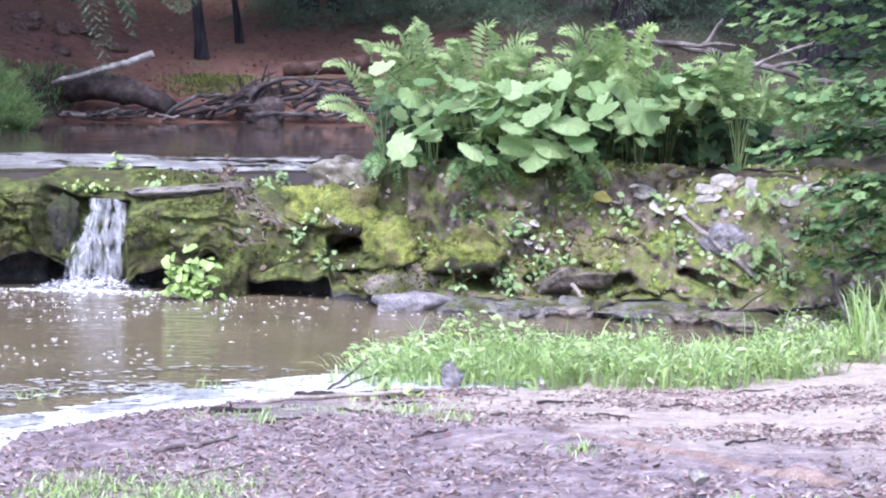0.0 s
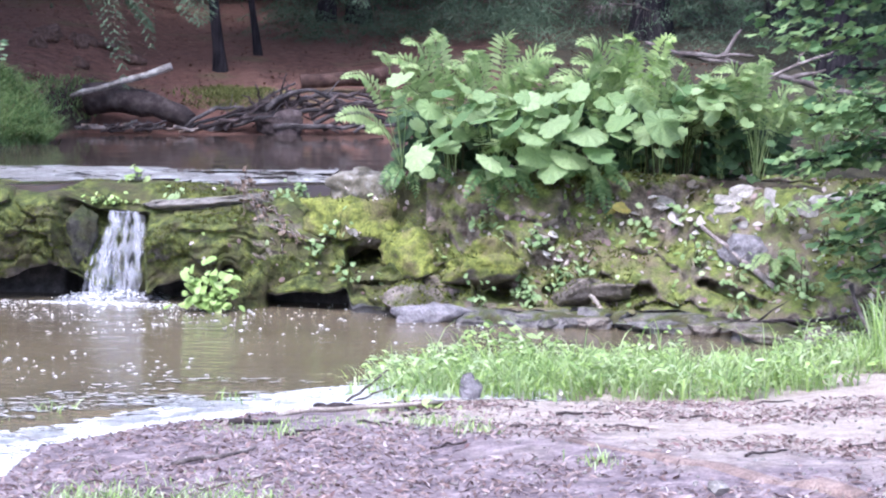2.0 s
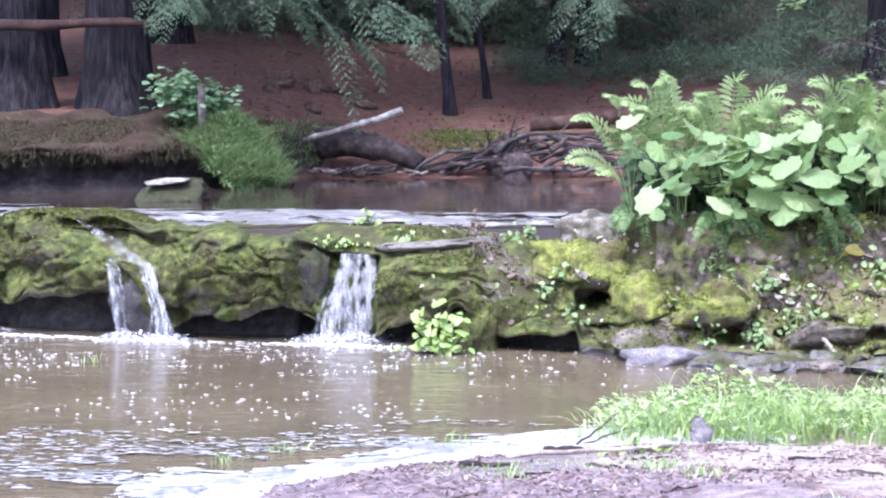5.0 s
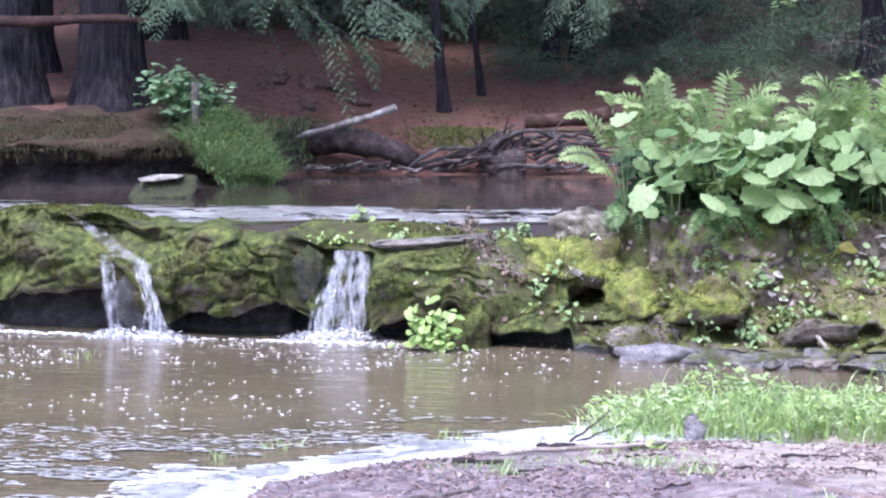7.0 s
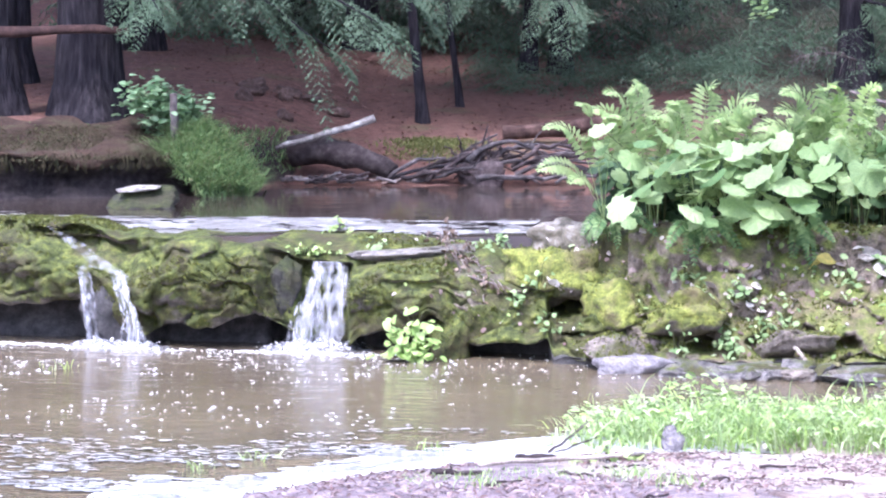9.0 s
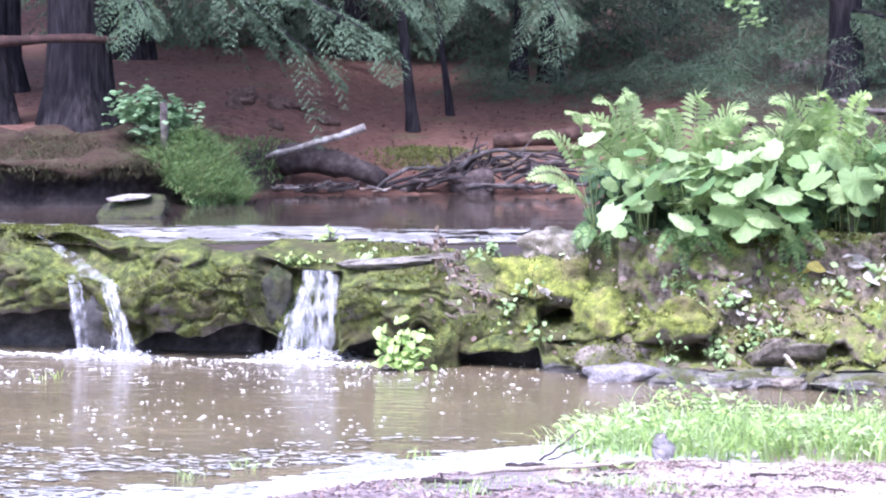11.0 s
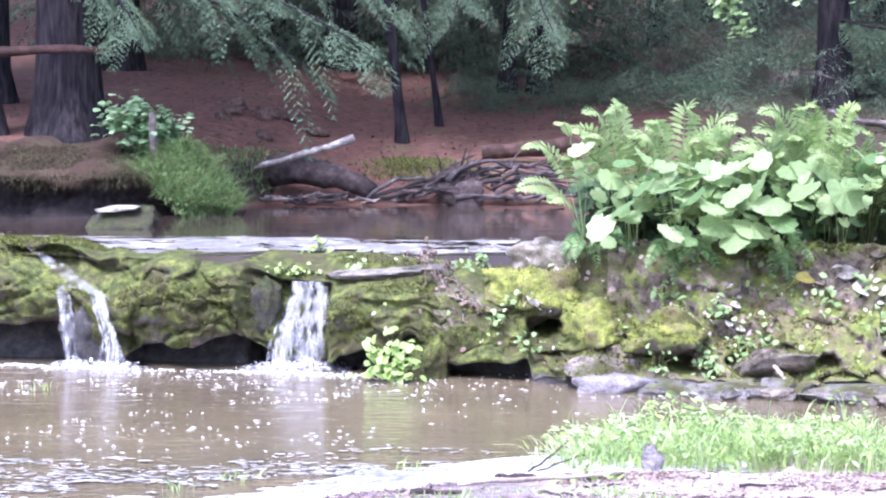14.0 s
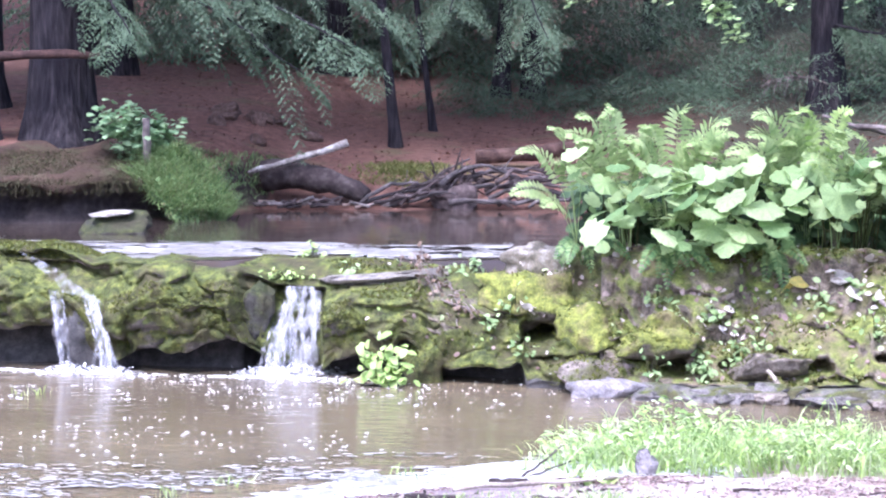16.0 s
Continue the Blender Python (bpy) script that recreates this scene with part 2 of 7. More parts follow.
def bark_material():
    """Deep upright furrows in dark bark."""
    m, nt, b = material("dark_bark")
    tc = nt.nodes.new("ShaderNodeTexCoord")
    mp = nt.nodes.new("ShaderNodeMapping")
    mp.inputs["Scale"].default_value = (1, 1, 0.14)
    nt.links.new(tc.outputs["Object"], mp.inputs[0])
    n = node(nt, "ShaderNodeTexNoise", Scale=16.0, Detail=5.0, Roughness=0.6)
    nt.links.new(mp.outputs[0], n.inputs["Vector"])
    big = noise_tex(nt, 1.3, 3)
    r = ramp(nt, n.outputs[0], [(0.36, (0.016, 0.014, 0.018)), (0.55, (0.034, 0.031, 0.036)), (0.72, (0.062, 0.056, 0.061))])
    r2 = ramp(nt, big.outputs[0], [(0.35, (0.7, 0.7, 0.75)), (0.65, (1.25, 1.2, 1.15))])
    nt.links.new(mix(nt, 1.0, r.outputs[0], r2.outputs[0], "MULTIPLY"), b.inputs["Base Color"])
    b.inputs["Roughness"].default_value = 0.95
    b.inputs["Specular IOR Level"].default_value = 0.08
    bump(nt, b, n.outputs[0], 1.0, 0.08)
    return m


M_GROUND = ground_material()
M_LEDGE = rock_material("mossy_ledge_rock", 0.80, (0.045, 0.04, 0.038), (0.18, 0.16, 0.14), ((0.022, 0.029, 0.010), (0.088, 0.104, 0.026), (0.21, 0.225, 0.05)), (0.062, 0.050, 0.028))
M_BANK = rock_material("earth_bank", 0.50, (0.06, 0.048, 0.038), (0.27, 0.22, 0.18), ((0.055, 0.068, 0.02), (0.15, 0.178, 0.042), (0.29, 0.32, 0.08)), (0.17, 0.13, 0.09))
M_BANKROCK = rock_material("bank_rock", 0.34, (0.08, 0.065, 0.055), (0.26, 0.22, 0.19))
M_MOSSROCK = rock_material("bright_moss_rock", 0.76, (0.05, 0.042, 0.034), (0.19, 0.16, 0.13), ((0.06, 0.072, 0.018), (0.18, 0.20, 0.042), (0.35, 0.37, 0.08)), (0.13, 0.10, 0.06))
M_BARE = rock_material("bare_grey_rock", 0.10, (0.10, 0.09, 0.10), (0.29, 0.265, 0.28))
M_PALE = mottled("pale_stone", (0.17, 0.15, 0.135), (0.34, 0.31, 0.285), (0.52, 0.48, 0.45), 8, vary=0.25)
M_POOL = water_material("muddy_water", (0.142, 0.113, 0.072), 6.0, 0.22, 0.06)
M_UPPER = water_material("still_dark_water", (0.055, 0.042, 0.035), 3.0, 0.06)
M_FOAM = foam_material("white_water", (11, 4, 2.6), 0.38, 0.86)
M_CHURN = foam_material("churned_foam", (9, 11, 9), 0.42, 0.72)
M_RAPIDS = mottled("rapid_water", (0.16, 0.145, 0.14), (0.23, 0.22, 0.21), (0.54, 0.53, 0.52), 3.2, 0.5, 0.6, 0.03, 0.4)
# white for foam, and for glints and reflected sky painted as shapes
M_FLECK, _nt, _b = material("foam_glint_white")
_b.inputs["Base Color"].default_value, _b.inputs["Roughness"].default_value = (0.70, 0.70, 0.72, 1), 0.35
M_FERN = leafy("fern_green", [(0.25, 0.36, 0.14), (0.36, 0.48, 0.21), (0.48, 0.58, 0.29), (0.31, 0.42, 0.18)], 0.55, 0.45)
M_BROAD = leafy("broad_leaf_green", [(0.17, 0.28, 0.12), (0.32, 0.44, 0.20), (0.46, 0.58, 0.31), (0.22, 0.33, 0.14), (0.40, 0.52, 0.26)], 0.5, 0.42)
M_MAPLE = leafy("sapling_leaf_green", [(0.085, 0.165, 0.07), (0.15, 0.25, 0.105), (0.30, 0.41, 0.18), (0.115, 0.205, 0.085)])
M_GRASS = leafy("grass_green", [(0.20, 0.31, 0.10), (0.38, 0.50, 0.21), (0.56, 0.64, 0.40), (0.30, 0.43, 0.14), (0.44, 0.58, 0.19)])
M_BANKGRASS = leafy("bank_grass_green", [(0.085, 0.15, 0.06), (0.16, 0.26, 0.10), (0.26, 0.37, 0.15), (0.16, 0.15, 0.075)])
M_SPROUT = leafy("sprout_green", [(0.30, 0.44, 0.13), (0.42, 0.56, 0.2), (0.5, 0.62, 0.28)])
M_MOSS = leafy("moss_tuft", [(0.045, 0.055, 0.014), (0.10, 0.118, 0.026), (0.19, 0.205, 0.042), (0.075, 0.065, 0.026), (0.14, 0.16, 0.034)], 0.8, 0.2)
M_HEMLOCK = leafy("hemlock_needles", [(0.10, 0.15, 0.10), (0.13, 0.185, 0.125), (0.16, 0.22, 0.15), (0.115, 0.165, 0.11)], 0.8, 0.35, 0.08)
M_UNDER = leafy("understory_green", [(0.085, 0.115, 0.085), (0.12, 0.15, 0.11), (0.15, 0.19, 0.135)], 0.8, 0.4, 0.08)
M_BARK = bark_material()
M_DEADWOOD = mottled("weathered_wood", (0.10, 0.08, 0.075), (0.22, 0.18, 0.17), (0.42, 0.37, 0.35), 9, 0.9, 0.9, 0.02, vary=0.35)
M_DRIFT = mottled("old_driftwood", (0.03, 0.026, 0.028), (0.085, 0.072, 0.074), (0.22, 0.19, 0.19), 7, 0.85, 0.9, 0.02, vary=0.35)
M_PALEWOOD = mottled("bleached_wood", (0.22, 0.18, 0.15), (0.42, 0.36, 0.31), (0.62, 0.55, 0.5), 9, 0.9, 0.8, 0.02)
M_DARKWOOD = mottled("wet_dark_wood", (0.03, 0.022, 0.022), (0.075, 0.055, 0.055), (0.16, 0.13, 0.125), 9, 0.85, 0.9, 0.02, vary=0.3)
# tone of wet rock, also painting shade into the ledge's undercut and notch
M_WETSHADE = mottled("wet_and_shaded_rock", (0.04, 0.038, 0.04), (0.085, 0.08, 0.082), (0.16, 0.15, 0.145), 9, 0.75, 0.8, 0.03, 0.2)
M_SLAB = rock_material("waterline_slab", 0.34, (0.055, 0.05, 0.048), (0.23, 0.21, 0.205))
M_STEM = mottled("green_stem", (0.045, 0.05, 0.02), (0.085, 0.09, 0.035), (0.14, 0.13, 0.06), 12)
M_LITTER = leafy("dead_leaf", [(0.10, 0.07, 0.07), (0.2, 0.14, 0.13), (0.36, 0.28, 0.27), (0.15, 0.09, 0.09), (0.5, 0.42, 0.42)], 0.8, 0.1)
M_PALELEAF = leafy("bleached_leaf", [(0.34, 0.29, 0.28), (0.47, 0.42, 0.41), (0.6, 0.56, 0.55)], 0.8, 0.1)
M_YELLOW = leafy("yellow_leaf", [(0.6, 0.52, 0.12), (0.7, 0.6, 0.2)], 0.6, 0.3)


# ---- mesh helpers ----
class Soup:
    """Collects many small pieces into one mesh."""

    def __init__(self):
        self.v, self.f, self.n = [], [], 0

    def add(self, verts, faces, m=None):
        verts = np.asarray(verts, float)
        if m is not None:
            a_ = np.array(m)
            verts = verts @ a_[:3, :3].T + a_[:3, 3]
        self.v.append(verts)
        self.f.extend([tuple(i + self.n for i in f) for f in faces])
        self.n += len(verts)

    def mesh(self, name, mat, smooth=True):
        me = bpy.data.meshes.new(name)
        me.from_pydata(np.concatenate(self.v).tolist() if self.v else [], [], self.f)
        me.materials.append(mat)
        if smooth:
            me.polygons.foreach_set("use_smooth", [True] * len(me.polygons))
        me.update()
        return me


def grid_mesh(name, P, mat, smooth=True):
    """A sheet from an (n, m, 3) array."""
    n, m = P.shape[:2]
    i = np.arange(n * m).reshape(n, m)
    q = np.stack([i[:-1, :-1], i[:-1, 1:], i[1:, 1:], i[1:, :-1]], -1).reshape(-1, 4)
    me = bpy.data.meshes.new(name)
    me.from_pydata(P.reshape(-1, 3).tolist(), [], q.tolist())
    me.materials.append(mat)
    if smooth:
        me.polygons.foreach_set("use_smooth", [True] * len(me.polygons))
    me.update()
    return me


def child(name, me, parent, m=None, label=""):
    ob = new(name, me)
    ob.parent = parent
    if m is not None:
        ob.matrix_basis = m
    if label:
        ob["label"] = label
    return ob


def tube(soup, pts, radii, sides=7, wob=0.0):
    """A tapered, slightly lumpy limb through pts."""
    pts = [Vector(p) for p in pts]
    rings = []
    for k, p in enumerate(pts):
        d = (pts[min(k + 1, len(pts) - 1)] - pts[max(k - 1, 0)]).normalized()
        s = d.cross(Vector((0.13, 0.31, 0.94)))
        s = s.normalized() if s.length > 1e-4 else Vector((1, 0, 0))
        t = d.cross(s)
        r = radii[k]
        rings.append([p + (s * math.cos(6.2832 * j / sides) + t * math.sin(6.2832 * j / sides)) * r * (1 + wob * rnd.uniform(-1, 1)) for j in range(sides)])
    v = [tuple(q) for ring in rings for q in ring] + [tuple(pts[0]), tuple(pts[-1])]
    f = []
    for k in range(len(pts) - 1):
        for j in range(sides):
            j2 = (j + 1) % sides
            f.append((k * sides + j, k * sides + j2, (k + 1) * sides + j2, (k + 1) * sides + j))
    a_, b_ = len(v) - 2, len(v) - 1
    for j in range(sides):
        j2 = (j + 1) % sides
        f.append((a_, j2, j))
        f.append((b_, (len(pts) - 1) * sides + j, (len(pts) - 1) * sides + j2))
    soup.add(v, f)


def bent(p0, p1, n=6, sag=0.0, jit=0.02):
    p0, p1 = Vector(p0), Vector(p1)
    out = []
    for k in range(n + 1):
        s = k / n
        p = p0.lerp(p1, s) + Vector((0, 0, -sag * math.sin(math.pi * s)))
        if 0 < k < n:
            p += Vector((rnd.uniform(-jit, jit), rnd.uniform(-jit, jit), rnd.uniform(-jit, jit)))
        out.append(p)
    return out


def stick(name, p0, p1, r0, r1, mat, label, category="branch", sag=0.0, jit=0.02, n=6, forks=0, group=""):
    s = Soup()
    pts = bent(p0, p1, n, sag, jit)
    tube(s, pts, [r0 + (r1 - r0) * k / n for k in range(n + 1)], 8, 0.15)
    for _ in range(forks):
        k = rnd.randint(1, n - 1)
        d = (pts[-1] - pts[0]).normalized()
        side = Vector((rnd.uniform(-1, 1), rnd.uniform(-0.6, 0.6), rnd.uniform(-0.2, 1))).normalized()
        L = (pts[-1] - pts[0]).length * rnd.uniform(0.12, 0.3)
        q = pts[k] + (d * 0.7 + side * 0.7) * L
        tube(s, bent(pts[k], q, 4, 0, jit * 0.6), [r1 * 0.9, r1 * 0.75, r1 * 0.6, r1 * 0.45, r1 * 0.3], 6, 0.1)
    ob = new(name, s.mesh(name, mat))
    return tagged(ob, label, category, group)


def boulder(name, size, seed, mat, rough=0.10, flat=0.35, sub=4):
    """A weathered block: noisy, with flattened faces."""
    bm = bmesh.new()
    bmesh.ops.create_icosphere(bm, subdivisions=sub, radius=1.0)
    o = Vector((seed * 3.7, seed * 1.9, seed * 5.3))
    rr = random.Random(seed)
    cuts = [(Vector((rr.uniform(-1, 1), rr.uniform(-1, 1), rr.uniform(-0.7, 1))).normalized(), rr.uniform(0.62, 1.0)) for _ in range(11)]
    for v in bm.verts:
        p = v.co / max(abs(v.co.x), abs(v.co.y), abs(v.co.z)) ** 0.62
        for nrm, d in cuts:
            k = p.dot(nrm) - d
            if k > 0:
                p -= nrm * k * 0.97
        q = p * (1 + rough * noise.fractal(v.co * 1.6 + o, 1.0, 2.0, 3) + 0.11 * noise.fractal(v.co * 3.4 + o, 0.9, 2.0, 5))
        v.co = Vector((q.x * size[0], q.y * size[1], q.z * size[2]))
    me = bpy.data.meshes.new(name)
    bm.to_mesh(me)
    bm.free()
    me.materials.append(mat)
    me.polygons.foreach_set("use_smooth", [True] * len(me.polygons))
    return me


# ---- lie of the land ----
def ledge_y(x):
    """The waterline along the foot of the ledge and of the rocky bank."""
    return interp(x, [-40, -6.4, -4.7, -3.1, -1.8, -0.4, 1.06, 2.2, 3.0, 4.2, 7, 40], [24, 20.5, 20.1, 20.0, 19.7, 19.2, 18.95, 18.55, 17.8, 17.3, 16.8, 15])


def inland(x, y):
    """Metres from the water's edge, positive on the beach."""
    ys = interp(x, [-40, -2.7, -1.73, -0.82, 0.1, 2.0, 2.95, 4.5, 9, 40], [12.8, 13.05, 14.1, 14.75, 15.02, 15.1, 15.9, 16.6, 17.5, 18])
    xs = interp(y, [-30, 0, 6, 9, 13.4, 16], [-25, -6.5, -3.5, -2.75, -2.62, -2.0])
    return np.minimum(ys - y, (x - xs) * 0.9)


def far_shore(x):
    return interp(x, [-60, -12, -7.9, -5.8, -5.3, -4.85, -3.3, -1.0, 1, 60], [22, 24, 25.3, 26.6, 27.5, 29.1, 28.9, 29.5, 28, 28])


def ground_z(x, y):
    x, y = np.asarray(x, float), np.asarray(y, float)
    s = inland(x, y)
    beach = np.where(s > 0, 0.085 * s + 0.085 * np.clip(8.0 - y, 0, 12) * sstep(0.5, 2.5, s) + 0.02 * sstep(0, 0.5, s), np.maximum(-0.4, 0.16 * s))
    bar = sstep(-0.8, -0.1, x) * sstep(-2.2, -0.5, s) * (1 - sstep(-0.1, 0.3, s))
    beach = beach * (1 - bar) + bar * (0.02 + 0.02 * vnoise(x * 2, y * 2, 3))
    corner = sstep(2.2, 3.4, x) * sstep(14.5, 16.5, y)
    beach = np.maximum(beach, corner * 0.52 - 0.4)
    ly = ledge_y(x)
    # behind the ledge: bed of the upper pool, and the bank on the right
    mound = sstep(-1.0, 0.2, x)
    top = 0.55 * (1 - mound) + mound * (1.12 + 0.05 * (y - ly - 1.2) + 0.08 * vnoise(x, y, 5))
    k = sstep(0.95, 1.35, y - ly)
    z = beach * (1 - k) + top * k
    # far bank and the forest floor
    fs = far_shore(x)
    over = y - fs
    fade = np.clip(over - 1.0, 0, 9)
    left = 1 - sstep(-6.2 - 0.3 * fade, -4.5 + 0.5 * fade, x)
    rise = left * (0.52 * sstep(0.45, 0.75, over) + 0.24 * np.clip(over - 0.6, 0, 1.5) + 0.07 * np.maximum(over - 2.1, 0)) + (1 - left) * (0.35 * sstep(0, 1.6, over) + 0.088 * np.maximum(over - 0.6, 0))
    floor_z = 1.0 + rise + 0.10 * np.maximum(y - 48, 0)
    kk = sstep(-0.5, 0.15, over)
    z = z * (1 - kk) + np.maximum(z * mound, floor_z) * kk
    z = z + 0.05 * fbm(x, y, 1.7, 3, 11) * sstep(0, 1.5, over) + 0.010 * fbm(x, y, 0.35, 3, 13) * (s > 0)
    return np.minimum(z, 45)


def spaced(lo, a_, b_, hi, fine, growth=1.18):
    mid = list(np.arange(a_, b_, fine))
    out, st = [], fine
    p = b_
    while p < hi:
        out.append(p)
        st *= growth
        p += st
    back, st, p = [], fine, a_
    while p > lo:
        st *= growth
        p -= st
        back.append(p)
    return np.array(back[::-1] + mid + out + [hi])


gx, gy = np.meshgrid(spaced(-400, -9, 5, 400, 0.055), spaced(-300, 9, 31, 600, 0.07), indexing="ij")
ground = new("ground", grid_mesh("ground", np.stack([gx, gy, ground_z(gx, gy)], -1)[:, ::1].transpose(1, 0, 2)[:, :, :], M_GROUND))
tagged(ground, "sandy beach, creek bed and needle-covered forest floor", "ground", kind="structure")


# ---- water ----
def sheet(name, x0, x1, y_lo, y_hi, z, mat, nx, ny, rip=0.0, seed=0):
    xs = np.linspace(x0, x1, nx)
    P = np.zeros((ny, nx, 3))
    for j in range(ny):
        P[j, :, 0] = xs
        P[j, :, 1] = y_lo(xs) + (y_hi(xs) - y_lo(xs)) * j / (ny - 1)
    P[:, :, 2] = z
    if rip:
        near = 1 + 10 * (1 - sstep(13.0, 16.8, P[:, :, 1])) * (1 - sstep(-2.4, -0.8, P[:, :, 0]))
        P[:, :, 2] += rip * near * fbm(P[:, :, 0] * 0.45, P[:, :, 1] * 1.3, 0.35, 3, seed)
    return new(name, grid_mesh(name, P, mat))


pool = sheet("pool_water", -14, 7, lambda x: 0 * x + 6.0, lambda x: ledge_y(x) + 1.0, 0.0, M_POOL, 700, 420, 0.0008, 21)
tagged(pool, "muddy brown rippled water of the plunge pool", "water", kind="structure")


# ---- the rock ledge: undercut below, mossy bulging face, worn crest ----
def ledge_profile(x):
    """Foot y, underside z, undercut depth, crest z, crest setback, setback of the notches."""
    y0 = ledge_y(x)
    lip = interp(x, [-9, -6.3, -5.6, -5.15, -4.9, -4.68, -4.5, -4.3, -4.05, -3.85, -3.65, -3.5, -3.33, -3.25, -2.9, -2.8, -2.7, -2.5, -2.2, -2.0, -1.9, -1.76, -1.70, -0.98, -0.93, -0.3, 7],
                 [0.36, 0.34, 0.40, 0.38, 0.12, 0.12, 0.21, 0.27, 0.23, 0.32, 0.38, 0.27, 0.16, 0.1, 0.1, 0.12, 0.20, 0.25, 0.31, 0.36, 0.3, 0.1, 0.19, 0.20, 0.04, 0.1, 0.1])
    deep = interp(x, [-9, -5.2, -4.8, -4.6, -3.45, -3.3, -2.85, -2.7, -2.0, -1.88, -1.76, -1.70, -1.0, -0.93, -0.3, 7], [0.6, 0.6, 0.3, 0.65, 0.65, 0.15, 0.15, 0.6, 0.6, 0.1, 0.1, 0.6, 0.6, 0.0, 0.1, 0.15])
    crest = interp(x, [-9, -6.75, -6.3, -5.55, -5.25, -5.0, -4.8, -4.0, -3.6, -3.3, -2.85, -2.6, -2.0, -1.4, -0.9, -0.3, 0.5, 7], [1.14, 1.05, 1.15, 1.14, 1.10, 1.02, 1.05, 1.02, 0.99, 0.86, 0.84, 0.86, 0.86, 0.88, 0.98, 1.08, 1.12, 1.15])
    back = interp(x, [-9, -3.6, -3.2, -2.9, -2.5, -1.9, -1.4, -0.8, 0, 1, 7], [0.75, 0.7, 0.75, 0.75, 0.75, 1.0, 1.1, 1.0, 1.05, 1.2, 1.2])
    notch = interp(x, [-9, -7.05, -6.9, -6.6, -6.4, -5.72, -5.55, -5.3, -4.86, -4.74, -3.62, -3.54, -3.36, -3.30, -2.86, -2.78, 7], [0, 0, 0.25, 0.25, 0, 0.02, 0.12, 0.20, 0.20, 0, 0, 0.22, 0.28, 0.46, 0.44, 0, 0])
    return y0, lip, deep, crest, back, notch


def crest_line(x):
    """Where the face turns over into the crest."""
    y0, lip, deep, crest, back, notch = ledge_profile(x)
    slope = sstep(-2.2, -0.6, x)
    return (y0 + 0.30 + 0.25 * notch) * (1 - slope) + (y0 + 0.95 * back) * slope, crest


def blocks(x, y, sx, sy, seed):
    """Broken rock: a random push for each block, the distance to the nearest crack, and the slant of the block's face."""
    x, y = x / sx, y / sy
    ix, iy = np.floor(x).astype(int), np.floor(y).astype(int)
    best, second, val, tilt = np.full(x.shape, 9.0), np.full(x.shape, 9.0), np.zeros(x.shape), np.zeros(x.shape)
    for a_ in (-1, 0, 1):
        for b_ in (-1, 0, 1):
            cx, cy = ix + a_, iy + b_
            jx, jy = TABLE[(cx * 7 + seed) % 256, cy % 256], TABLE[cx % 256, (cy * 5 + seed * 3) % 256]
            d = np.maximum(np.abs(cx + jx - x), np.abs(cy + jy - y)) * 0.6 + 0.4 * np.hypot(cx + jx - x, cy + jy - y)
            v = TABLE[(cx * 3 + seed * 11) % 256, (cy * 13 + 5) % 256]
            near = d < best
            second = np.where(near, best, np.minimum(second, d))
            val = np.where(near, v, val)
            slant = (2 * jx - 1) * (x - cx - jx) + (2 * TABLE[(cx * 5 + 3) % 256, (cy * 11 + seed) % 256] - 1) * (y - cy - jy)
            tilt = np.where(near, slant, tilt)
            best = np.where(near, d, best)
    return 2 * val - 1, second - best, tilt


SURFACES = []


def water_edge(x):
    """Front edge of the upper water: at the crest on the left, behind a bare shelf on the right."""
    cy, cz = crest_line(x)
    shelf = sstep(-3.75, -3.45, x)
    return cy + 0.45 * shelf, np.maximum(cz, 0.98 * shelf)


